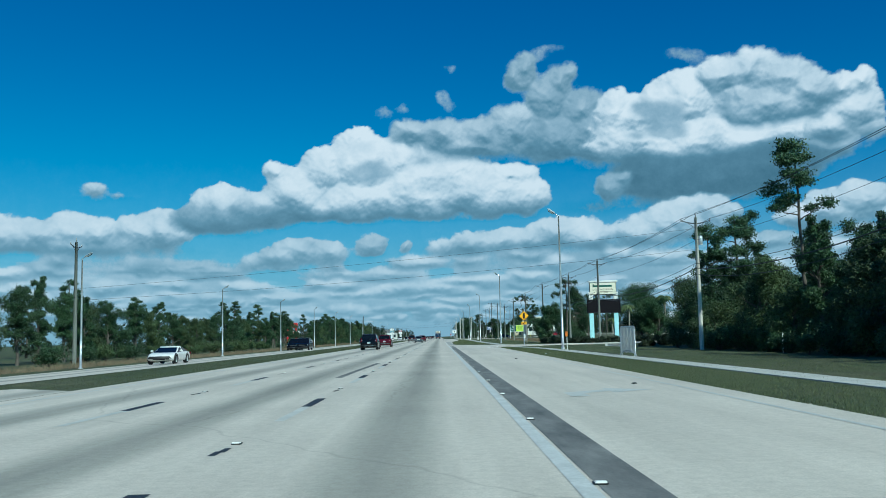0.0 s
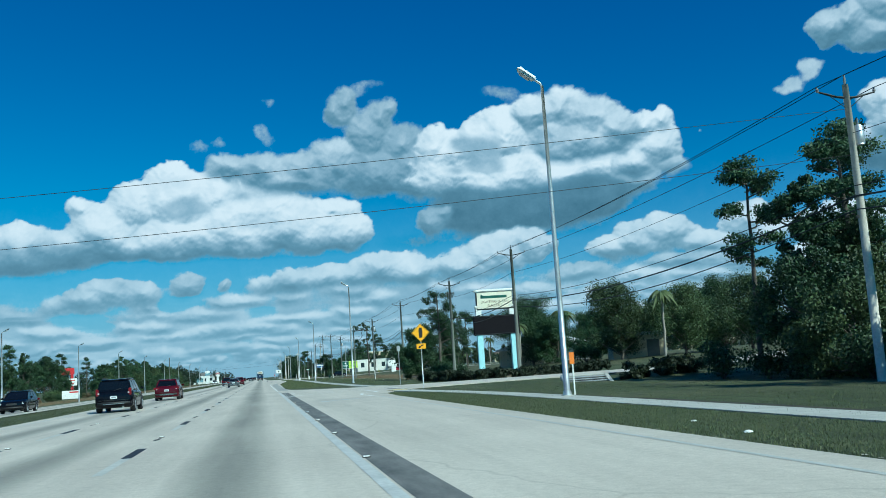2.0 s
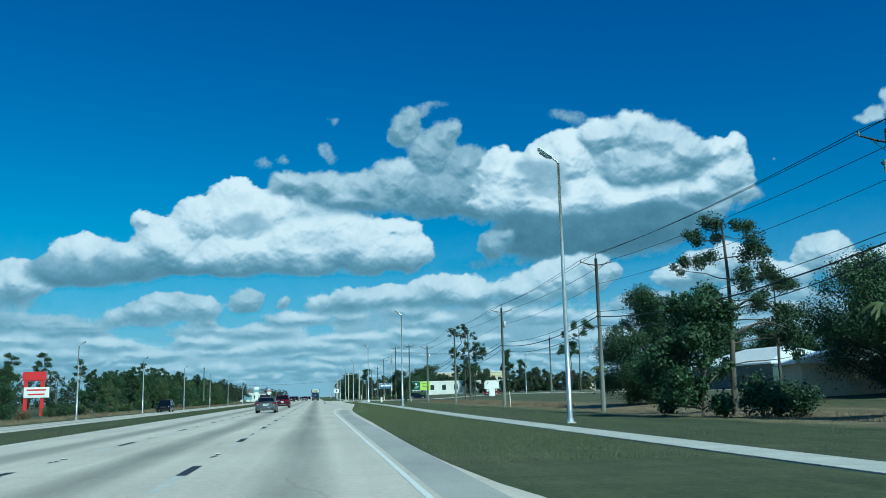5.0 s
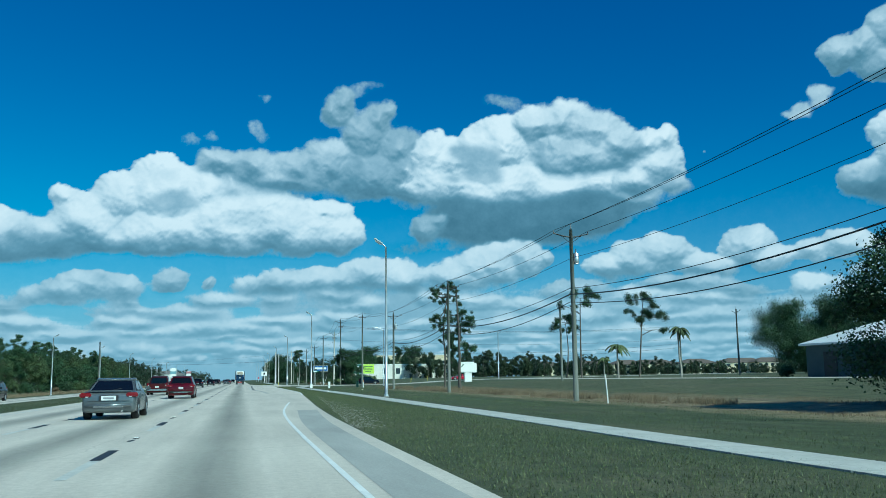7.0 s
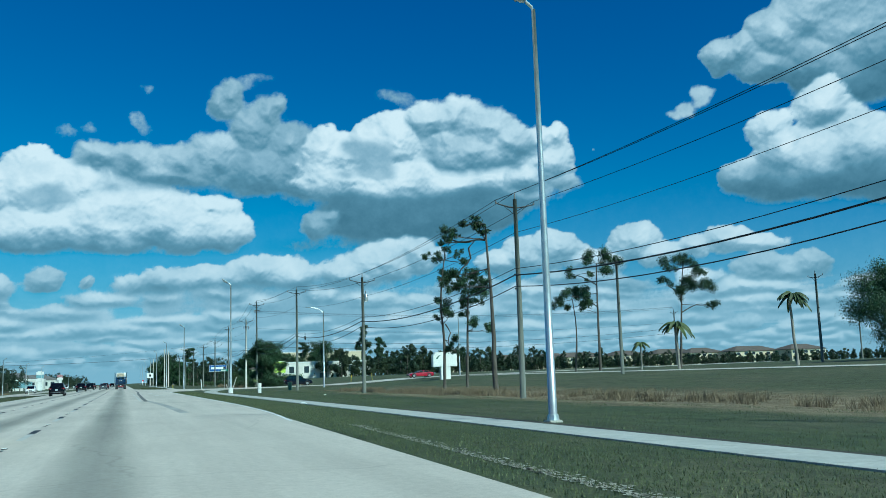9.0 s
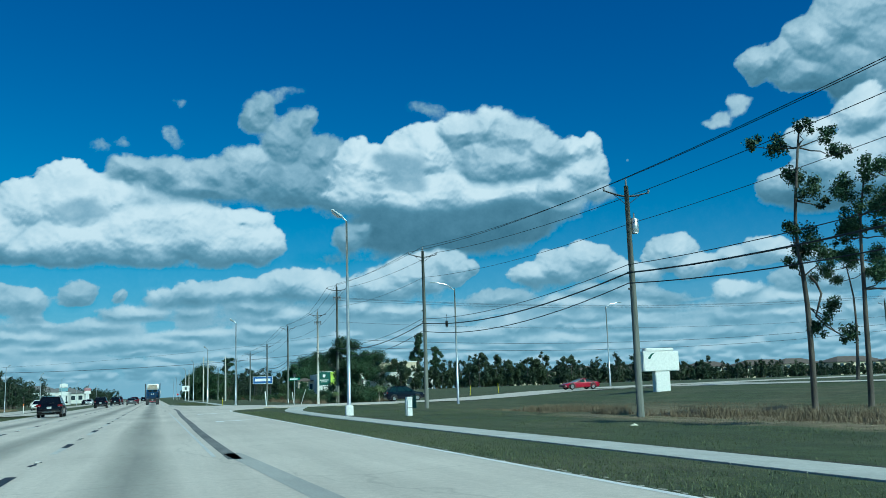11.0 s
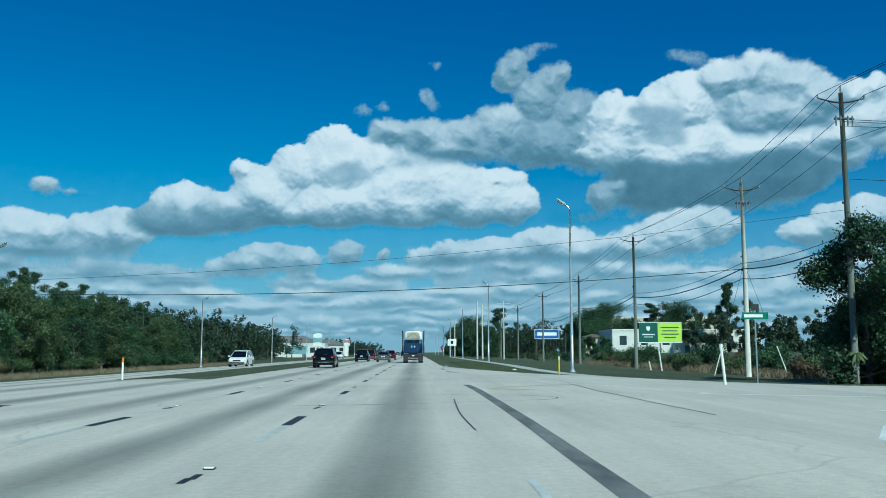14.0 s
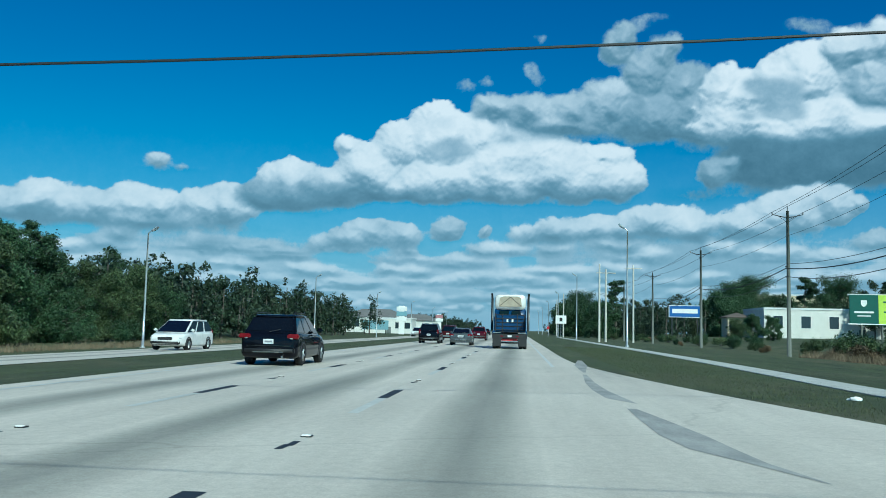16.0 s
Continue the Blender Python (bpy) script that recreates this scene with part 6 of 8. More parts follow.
# trees round the sign and the field
FIELD = {
    "sign_pine": grown_pine(41, [(-0.03, -0.5), (0.15, 4.49), (0.21, 8.49), (0.05, 12.09)],
        [[(0.18, 4.99), (2.13, 5.74), (3.83, 5.09)], [(0.18, 6.49), (1.73, 7.24), (3.07, 6.34)]],
        [(-0.22, 11.74, 1.1), (1.26, 11.49, 1.1), (-1.75, 11.24, 0.9), (1.93, 10.24, 1.1), (-1.09, 9.99, 0.9), (-2.52, 9.49, 0.7), (2.58, 8.74, 0.9), (0.8, 8.39, 1.0), (-0.74, 7.74, 0.8), (1.98, 7.24, 0.7), (3.16, 6.24, 0.9), (3.84, 5.24, 1.1), (4.1, 3.9, 0.8), (-0.95, 5.99, 0.6), (-0.55, 3.0, 0.8)], "tall pine with drooping layered boughs beside the sign", 0.22),
    "thin_pine": pine(41, 13.8, 3.0, 4200, 0.5), "dense": broadleaf(42, 7.6, 2.7, OAKLEAF, 10000, 0.05), "spread": broadleaf(43, 12.0, 5.6, OAKLEAF, 22000, 0.16, 0.15),
    "olive": broadleaf(44, 9.0, 4.2, SCRUBLEAF, 11000, 0.16, 0.16, "olive green spreading tree by the shop"), "big": broadleaf(47, 13.6, 4.5, OAKLEAF, 30000, 0.02, 0.15, "large dark green tree leafy to the ground"),
    "bush": broadleaf(50, 9.0, 3.3, OAKLEAF, 12000, 0.02, 0.15, "round green tree with palm scrub at its foot"), "casuarina": broadleaf(51, 13, 2.2, OAKLEAF, 8000, 0.15, 0.2, "narrow dark green feathery tree"),
    "twisted_pine": grown_pine(3, [(-0.02, -0.32), (0.08, 5.15), (-0.13, 9.11), (0.47, 14.08)],
        [[(0.29, 6.59), (0.77, 5.69), (0.44, 4.61), (1.35, 3.71)]],
        [(-1.71, 13.72, 0.54), (-0.64, 13.61, 0.65), (0.65, 14.08, 0.65), (1.89, 13.79, 0.58), (2.37, 12.89, 0.72), (-0.04, 11.92, 0.79), (0.6, 10.91, 0.72), (0.06, 8.39, 0.94), (0.91, 7.67, 0.79), (-0.26, 8.93, 0.58), (1.06, 4.79, 0.72), (0.46, 3.89, 0.58), (1.71, 3.71, 0.65), (1.27, 10.19, 0.36), (-0.55, 7.31, 0.43)], "ragged pine with scattered clumps down its trunk", 0.17),
    "tufted_pine": grown_pine(69, [(-0.03, -0.32), (0.19, 5.62), (0.37, 9.22), (0.8, 11.56)],
        [],
        [(-0.21, 11.02, 0.65), (1.06, 11.2, 0.94), (2.29, 10.84, 0.79), (-0.12, 9.94, 0.72), (1.34, 10.12, 1.08), (2.43, 10.3, 0.58), (0.16, 8.86, 0.86), (-0.59, 8.5, 0.58), (1.38, 8.32, 0.72), (-0.32, 7.42, 0.58), (1.04, 6.34, 0.79), (2.08, 5.8, 0.72), (2.61, 5.69, 0.36)], "slender pine with a layered tufted crown", 0.16),
    "bent_pine": grown_pine(22, [(-0.03, -0.29), (-0.08, 3.1), (-0.08, 6.81), (-0.26, 10.26), (-0.41, 12.64), (-0.4, 13.97)],
        [[(-0.41, 12.64), (-1.32, 12.83), (-1.93, 12.06), (-1.88, 11.26), (-2.71, 10.39), (-3.26, 9.46)], [(-0.4, 13.81), (-1.3, 14.23), (-2.13, 13.97)], [(-1.61, 12.64), (-2.92, 12.69), (-3.93, 13.22)], [(-3.1, 9.73), (-3.88, 9.86), (-4.71, 9.54)]],
        [(-4.48, 13.04, 0.53), (-3.78, 13.44, 0.69), (-2.99, 13.3, 0.58), (-4.24, 12.75, 0.37), (-2.12, 14.1, 0.53), (-1.3, 14.23, 0.69), (-0.58, 13.57, 0.53), (-1.09, 13.78, 0.58), (-4.71, 9.59, 0.53), (-3.89, 9.73, 0.58), (-3.09, 9.86, 0.74), (-3.43, 9.06, 0.69), (-2.36, 9.2, 0.58), (-1.7, 9.94, 0.58), (-1.41, 9.33, 0.37)], "tall bent pine with drooping twisted boughs", 0.24),
    "broad_pine": grown_pine(8, [(-0.03, -0.31), (0.02, 6.58), (0.11, 12.12), (0.22, 15.19)],
        [[(0.06, 9.04), (-1.79, 10.27), (-3.58, 10.76)], [(0.11, 12.12), (-1.81, 13.35), (-3.17, 13.84)]],
        [(-3.28, 13.96, 0.92), (-1.26, 15.81, 1.35), (0.93, 16.11, 1.54), (3.02, 15.5, 1.05), (-2.28, 11.5, 1.17), (-4.19, 10.89, 0.92), (-0.86, 10.27, 1.17), (-1.9, 9.16, 0.68), (1.64, 13.96, 1.11), (-0.88, 13.35, 0.86)], "tall pine with a broad open flat crown", 0.22),
    "small_pine": grown_pine(5, [(-0.01, -0.41), (0.4, 5.97), (0.03, 10.61)],
        [],
        [(-2.03, 10.61, 1.24), (0.05, 11.33, 1.54), (1.57, 10.3, 1.03), (-1.04, 9.58, 0.82)], "slender pine with a small flat crown", 0.18),
    "round_pine": grown_pine(48, [(-0.02, -0.42), (0.47, 6.03), (0.96, 12.27), (1.26, 14.56)],
        [[(0.54, 7.59), (2.67, 8.63), (4.53, 8.53)], [(0.87, 10.19), (-1.16, 11.44)]],
        [(-0.72, 14.35, 1.35), (1.38, 14.87, 1.56), (3.39, 13.31, 1.35), (-1.35, 11.75, 1.46), (1.75, 11.44, 1.46), (4.34, 11.23, 1.35), (0.14, 10.19, 1.25), (4.74, 8.42, 0.94)], "tall pine with an open rounded crown", 0.20),
    "palm": palm(52, 6.4), "palm2": palm(53, 4.6), "far_tree": broadleaf(54, 9.0, 4.0, OAKLEAF, 5000, 0.04, 0.3, "dark green tree far across fields"), "far_tree2": broadleaf(55, 7.0, 4.4, SCRUBLEAF, 5000, 0.04, 0.3, "olive green tree far across fields"),
    "far_pine": pine(56, 14, 3.0, 3000, 0.55, size=0.25),
    "shrub": shrub(57, 1.6, 1.5, OAKLEAF), "rust": shrub(58, 1.1, 1.2, RUSSET, 1300, 0.1, "rust-brown weedy roadside shrub"), "olive_shrub": shrub(59, 1.5, 1.7, SCRUBLEAF, label="olive green weedy roadside shrub"),
}
rng = random.Random(91)
spots = [(21.8, 172, "dense", 1.0), (24.5, 170, "shrub", 1.4), (27, 171, "shrub", 1.2), (30, 178, "thin_pine", 0.66),
         (42, 184, "spread", 0.9), (50, 180, "spread", 0.62), (46, 180, "palm", 1.2), (47.5, 148.5, "palm", 1.2), (56, 168, "olive", 0.9), (62, 160, "spread", 0.85), (45.5, 157, "olive", 1.12), (52, 152, "olive", 0.98), (60, 150, "olive", 1.05), (44, 178, "dense", 1.0), (44, 166, "shrub", 1.8), 
         (45, 190, "dense", 1.1), (66, 172, "dense", 1.2), (38, 178, "palm", 1.0), (86, 140, "olive", 0.8),
         (31.9, 206.9, "big", 0.84), (57.5, 258.5, "shrub", 1.0),
         (60.5, 310, "palm2", 1.15), (63.5, 294, "palm", 1.12), (63, 322, "palm2", 0.75),
         (24.4, 390.3, "bush", 1.0), (26.6, 391.5, "bush", 0.8), (25.6, 387.6, "palm2", 0.42), (28.6, 388.2, "palm2", 0.45), (31.5, 390, "palm2", 0.4), (22.8, 388.4, "palm2", 0.36),
         (121, 687, "casuarina", 2.1), (131, 690, "casuarina", 1.6), (89.2, 305, "spread", 1.02), (95, 301, "spread", 1.06), (100, 307, "spread", 0.98), (103, 299, "dense", 1.5), (108, 297, "spread", 1.1), (115, 301, "spread", 1.15), (122, 293, "spread", 1.2), (91.5, 302, "dense", 0.8), (96, 298, "dense", 1.0), (109, 294, "dense", 1.1)]
for y in np.arange(399, 470, 3.6):                     # weeds along the fence line past the second side street
    spots.append((25.5 + rng.uniform(-1.2, 2.5), y, rng.choice(("shrub", "rust", "olive_shrub", "olive_shrub")), rng.uniform(0.7, 1.25)))
    spots.append((29 + rng.uniform(-1, 4), y + 1, rng.choice(("rust", "olive_shrub", "shrub")), rng.uniform(0.8, 1.5)))
for y in np.arange(470, 640, 7.0):
    spots.append((28 + rng.uniform(-2, 6), y, rng.choice(("olive_shrub", "shrub", "rust", "olive_shrub")), rng.uniform(0.6, 1.1)))
for x, y in ((61, 648), (68, 652), (75, 650), (82, 655), (90, 652), (54, 640), (24, 655), (30, 660), (19, 700), (22, 712), (18, 730), (22, 750), (24, 790), (21, 830)):
    spots.append((x + rng.uniform(-1, 1), y, rng.choice(("far_tree", "spread", "far_tree", "far_pine")), rng.uniform(1.2, 1.5)))
spots += [(96, 654, "far_tree2", 1.3), (40, 547, "dense", 0.62), (43.5, 549, "dense", 0.58), (37, 545, "olive", 0.45)]
planted(FIELD, spots, "trees of the field and the horizon", 8)
for x, y, k, turn in ((30.4, 306.5, "twisted_pine", -32), (32.2, 304.8, "tufted_pine", -35), (28.5, 288.8, "bent_pine", -43), (62.7, 332, "broad_pine", -40), (62, 338, "small_pine", -22), (71.7, 326, "round_pine", -27), (25.2, 175, "sign_pine", -18)):
    FIELD[k].matrix_basis = pose(x, y, land(x, y) - 0.1, 0, 0, turn)
    tagged(FIELD[k], group="pines of the field")


def far_woods(name, spots, mat, seed, label, size=0.5):
    """A distant wood: trunks and uneven crowns, one mesh."""
    rg = np.random.default_rng(seed)
    t = new(name)
    cs, rs = [], []
    bm = bmesh.new()
    for x, y, h in spots:
        z0 = land(x, y)
        tube(bm, [(x, y, z0 - 0.2), (x + 0.2, y, z0 + h * 0.8)], [0.2, 0.06], 5)
        wide, low = rg.uniform(0.22, 0.55), rg.uniform(0.04, 0.22)
        for k in range(13):
            f = (k + rg.random()) / 13
            w = h * wide * math.sin(math.pi * (0.15 + 0.80 * f)) * rg.uniform(0.2, 1.0)
            a = rg.uniform(0, 6.28)
            cs.append((x + w * math.cos(a), y + w * math.sin(a), z0 + h * (low + (0.95 - low) * f)))
            rs.append(h * rg.uniform(0.07, 0.17) * (1.1 - 0.5 * f))
    trunk = part("trunks", bm, BARK, t)
    tagged(trunk, kind="stuff")
    tagged(leaf_cloud("crowns", cs, rs, len(spots) * 700, size * 0.56, mat, t, seed, 0.9, 0.15), kind="stuff")
    return tagged(t, label, "woods", kind="stuff")


rng = random.Random(17)
edge, edge2, ahead = [], [], []
for a in np.arange(4, 64, 0.17):                      # the far wood edge beyond the field
    d = 330 + rng.uniform(-30, 60) + max(0, 22 - a) * 9
    (edge if rng.random() < 0.55 else edge2).append((d * math.sin(radians(a)), 250 + d * math.cos(radians(a)) * 0.95, rng.triangular(4.0, 11.5, 6.5) * float(np.interp(a, [18, 24, 34, 42], [1.3, 0.95, 0.62, 0.42]))))
for a in np.arange(10, 64, 0.22):                     # lower growth before it
    d = 318 + rng.uniform(-20, 20) + max(0, 22 - a) * 9
    edge2.append((d * math.sin(radians(a)), 250 + d * math.cos(radians(a)) * 0.95, rng.uniform(2.0, 3.6)))
for a in np.arange(-9, 9, 0.28):                      # where the highway meets the horizon
    d = rng.uniform(900, 1250)
    x = d * math.sin(radians(a))
    if abs(x + 6) > 30:
        ahead.append((x, 350 + d, rng.uniform(8, 13)))
y = 490.0
while y < 1300:
    for side, xs in ((-1, (-40, -48)), (1, (30, 38))):
        for x in xs:
            if not (side < 0 and 635 < y < 870) and not (side > 0 and y < 600):
                ahead.append((x + side * rng.uniform(0, 7), y + rng.uniform(-4, 4), rng.uniform(7, 11.5)))
    y += 11
for y in np.arange(478, 590, 3.6):                     # the left wood goes on to the stores
    for x in (-38.5, -43.0, -49.0):
        ahead.append((x - rng.uniform(0, 3), y + rng.uniform(-2, 2), rng.uniform(6.5, 9.8)))
for k in range(90):                                    # behind the left roadside trees
    ahead.append((-58 - rng.uniform(0, 18), 10 + 6.6 * k, rng.uniform(7.0, 10) * (0.85 if k < 40 else 1.1)))
FARLEAF = leaf_material("far_dark_foliage", (0.014, 0.030, 0.015), (0.034, 0.060, 0.030))
FAROLIVE = leaf_material("far_olive_foliage", (0.024, 0.040, 0.018), (0.056, 0.082, 0.036))
far_woods("far_woods_dark", edge, FARLEAF, 61, "dark green wood edge beyond the field")
far_woods("far_woods_olive", edge2, FAROLIVE, 62, "olive green wood edge beyond the field")
far_woods("far_woods_ahead", ahead, FARLEAF, 63, "dark green woods along the highway's far end", 0.45)


HEDGELEAF = leaf_material("hedge_foliage", (0.010, 0.018, 0.008), (0.032, 0.046, 0.020))


def hedge(name, pts, h, w, seed, label):
    t = new(name)
    line = smooth_line(pts, 1.0)
    cs = [(x, y, land(x, y) + h * 0.5) for x, y in line]
    bm = bmesh.new()
    for x, y in line:
        tube(bm, [(x, y, land(x, y) - 0.05), (x + 0.05, y, land(x, y) + h * 0.8)], [0.04, 0.015], 5)
    part("stem", bm, BARK, t)
    rg = np.random.default_rng(seed)
    pc, pr = [], []
    for x, y, z in cs:
        for _ in range(9):
            pc.append((x + rg.uniform(-w, w) * 0.5, y + rg.uniform(-w, w) * 0.5, z + rg.uniform(-0.40, 0.26) * h))
            pr.append(0.28 * h)
    leaf_cloud("foliage", pc, pr, 2200 * len(cs), 0.10, HEDGELEAF, t, seed, 0.8, 0.4, floor=-0.6)
    return tagged(t, label, "hedge")


hedge("hedge", [(17.6, 145.5), (18.3, 138), (19.8, 131.5), (23, 128.6), (30.5, 126.4)], 1.15, 1.3, 4, "clipped dark green hedge before the sign")
hedge("hedge", [(24.6, 105.4), (26.2, 104.9), (28.2, 104.4)], 1.35, 1.7, 5, "short clipped dark green hedge beside the drain mouth")


def blades(name, count, area, height, mat, seed, label, clump=0.0, keep=None):
    """Loose grass blades over a stretch of ground, one mesh."""
    rg = np.random.default_rng(seed)
    x0, x1, y0, y1 = area
    x, y = rg.uniform(x0, x1, count), rg.uniform(y0, y1, count)
    if keep is not None:
        ok = keep(x, y)
        x, y = x[ok], y[ok]
    n = len(x)
    z = lands(x, y) - 0.01
    a = rg.uniform(0, 6.28, n)
    h = height * rg.uniform(0.4, 1.3, n)
    w = 0.006 + 0.03 * height
    dx, dy = np.cos(a) * w, np.sin(a) * w
    lx, ly = rg.normal(0, 0.35, n) * h, rg.normal(0, 0.35, n) * h
    v = np.stack([np.stack([x - dx, y - dy, z], 1), np.stack([x + dx, y + dy, z], 1), np.stack([x + lx, y + ly, z + h], 1)], 1).reshape(-1, 3)
    me = bpy.data.meshes.new(name)
    fill(me, v, 3)
    me.materials.append(mat)
    return tagged(new(name, me), label, "grass", kind="stuff")


ey, ex = np.array([p[1] for p in EDGE_B[8:-8]]), np.array([p[0] for p in EDGE_B[8:-8]])
order = np.argsort(ey)
blades("grass_verge_near", 110000, (6.7, 10.4, 10, 100), 0.05, GREENBLADE, 1, "short mown grass on the verge")
blades("grass_verge_middle", 260000, (2.6, 9.0, 140, 345), 0.045, GREENBLADE, 2, "short mown grass on the verge", keep=lambda x, y: x > np.interp(y, ey[order], ex[order]) + 0.1)
blades("grass_verge_far", 40000, (4.0, 9.4, 398, 470), 0.05, GREENBLADE, 3, "short mown grass on the verge", keep=lambda x, y: x > np.interp(y, [398, 406, 415, 425, 436], [7.6, 5.8, 4.2, 3.1, 2.5]) + 0.1)
blades("grass_bank", 130000, (11.0, 24, 15, 345), 0.07, GREENBLADE, 4, "short grass behind the sidewalk", keep=lambda x, y: (y < 104) | (y > 126))
blades("grass_median", 70000, (-15.2, -10.5, 27, 365), 0.07, GREENBLADE, 5, "short mown grass on the median")
blades("dry_grass", 60000, (23.0, 33.0, 150, 338), 0.16, DRYGRASS, 6, "patchy dry brown grass along the ditch", keep=lambda x, y: value_noise(x * 0.35, y * 0.12, 41, 3) > 0.50)
blades("dry_grass_clumps", 42000, (25.0, 28.6, 215, 332), 0.42, DRYGRASS, 8, "tall clumps of dry brown grass in the ditch", keep=lambda x, y: value_noise(x * 0.8, y * 0.45, 42, 2) > 0.60 - 0.10 * (y > 268))
blades("dry_grass_weeds", 40000, (24, 34, 396, 470), 0.6, DRYGRASS, 7, "tall dry brown weeds past the side street")
blades("dry_grass_left", 40000, (-31, -27.5, 0, 480), 0.4, DRYGRASS, 9, "dry grass at the foot of the woods")

# ---- vehicles ----
TYRE = plain("tyre_rubber", (0.014, 0.014, 0.015), 0.85)
RIM = plain("alloy_rim", (0.42, 0.43, 0.44), 0.3, 0.9)
GLASS = plain("tinted_glass", (0.005, 0.006, 0.008), 0.05, 0.0, 0.0)
TAIL = plain("tail_light_red", (0.16, 0.004, 0.010), 0.15, 0.0, 0.8)
CLEAR = plain("clear_lens", (0.62, 0.63, 0.64), 0.1, 0.2, 0.8)
CHROME = plain("chrome", (0.62, 0.63, 0.64), 0.15, 1.0)
TRIM = plain("black_plastic", (0.022, 0.022, 0.024), 0.55)
PLATE = plain("plate_white", (0.66, 0.67, 0.68), 0.4)
PLATEBAR = plain("plate_bar_grey", (0.22, 0.24, 0.27), 0.5)


def paint(name, c, gloss=0.16, spec=0.45, metal=0.0):
    m, n, l, b = material(name, gloss, metal)
    f = noise_out(n, l, 2.5, 4)
    col = ramp(n, l, f, [(0.3, tuple(v * 0.85 for v in c)), (0.7, tuple(v * 1.1 for v in c))])
    l.new(col, b.inputs["Base Color"])
    b.inputs["Specular IOR Level"].default_value = spec
    return m


def rounded_ring(bm, cx, hw, z0, z1, y, r=0.16, n=4):
    """An upright rounded rectangle at y."""
    pts = []
    r = min(r, hw * 0.9, (z1 - z0) * 0.49)
    for (sx, sz, a0) in ((1, 1, 0), (-1, 1, 90), (-1, -1, 180), (1, -1, 270)):
        for k in range(n + 1):
            a = radians(a0 + 90 * k / n)
            pts.append((cx + sx * (hw - r) + r * math.cos(a), y, (z1 - r if sz > 0 else z0 + r) + r * math.sin(a)))
    return [bm.verts.new(p) for p in pts]


def loft(bm, rings):
    for a, b in zip(rings, rings[1:]):
        n = len(a)
        for k in range(n):
            bm.faces.new((a[k], a[(k + 1) % n], b[(k + 1) % n], b[k]))
    bm.faces.new(rings[0])
    bm.faces.new(rings[-1][::-1])
    bmesh.ops.recalc_face_normals(bm, faces=bm.faces)
    return bm


def pane(q, inset, out):
    """A thin panel on the quad q (four corners), drawn in by inset and set proud by out."""
    q = [Vector(p) for p in q]
    c = sum(q, Vector()) / 4
    n = (q[1] - q[0]).cross(q[3] - q[0]).normalized()
    bm = bmesh.new()
    u = []
    for i, p in enumerate(q):
        a, b = q[i - 1], q[(i + 1) % 4]
        u.append(p + (a - p).normalized() * inset + (b - p).normalized() * inset)
    lo, hi = [bm.verts.new(p - n * 0.01) for p in u], [bm.verts.new(p + n * out) for p in u]
    bm.faces.new(hi)
    for i in range(4):
        bm.faces.new((lo[i], lo[(i + 1) % 4], hi[(i + 1) % 4], hi[i]))
    bmesh.ops.recalc_face_normals(bm, faces=bm.faces)
    return bm


def wheel(parent, x, y, r, w):
    t = bmesh.new()
    s = 1 if x > 0 else -1
    prof = [(r * 0.62, -w / 2), (r * 0.93, -w / 2), (r, -w * 0.3), (r, w * 0.3), (r * 0.93, w / 2), (r * 0.62, w / 2)]
    rings = []
    for k in range(22):
        a = 2 * math.pi * k / 22
        rings.append([t.verts.new((x + o, y + rr * math.cos(a), r + rr * math.sin(a))) for rr, o in prof])
    for k in range(22):
        for p, q, u, v in zip(rings[k], rings[k][1:], rings[(k + 1) % 22][1:], rings[(k + 1) % 22]):
            t.faces.new((p, q, u, v))
    tyre = part("wheel", t, TYRE, parent, "black rubber tyre", True)
    b = bmesh.new()
    ring = [b.verts.new((x + s * w * 0.42, y + r * 0.63 * math.cos(a), r + r * 0.63 * math.sin(a))) for a in (2 * math.pi * k / 20 for k in range(20))]
    c = b.verts.new((x + s * w * 0.30, y, r))
    for k in range(20):
        b.faces.new((ring[k], ring[(k + 1) % 20], c))
    for k in range(5):
        a = 2 * math.pi * k / 5
        tube(b, [(x + s * w * 0.36, y, r), (x + s * w * 0.44, y + r * 0.58 * math.cos(a), r + r * 0.58 * math.sin(a))], [0.05, 0.035], 5)
    part("rim", b, RIM, tyre, "silver alloy rim")


SHAPES = {  # length, width, belt height, roof height, cabin foot (rear, front), roof (rear, front), wheel radius
    "suv": (4.65, 1.92, 1.14, 1.75, (0.10, 3.45), (0.42, 2.55), 0.36),
    "crossover": (4.60, 1.90, 1.10, 1.69, (0.12, 3.50), (0.62, 2.50), 0.35),
    "sedan": (4.60, 1.82, 1.00, 1.45, (0.78, 3.60), (1.60, 2.70), 0.33),
    "minivan": (5.10, 1.98, 1.06, 1.74, (0.08, 4.35), (0.40, 2.95), 0.34),
    "coupe": (4.40, 1.90, 0.86, 1.24, (0.35, 3.20), (1.45, 2.10), 0.34),
    "pickup": (5.70, 2.00, 1.05, 1.82, (2.05, 4.35), (2.25, 3.75), 0.39),
}


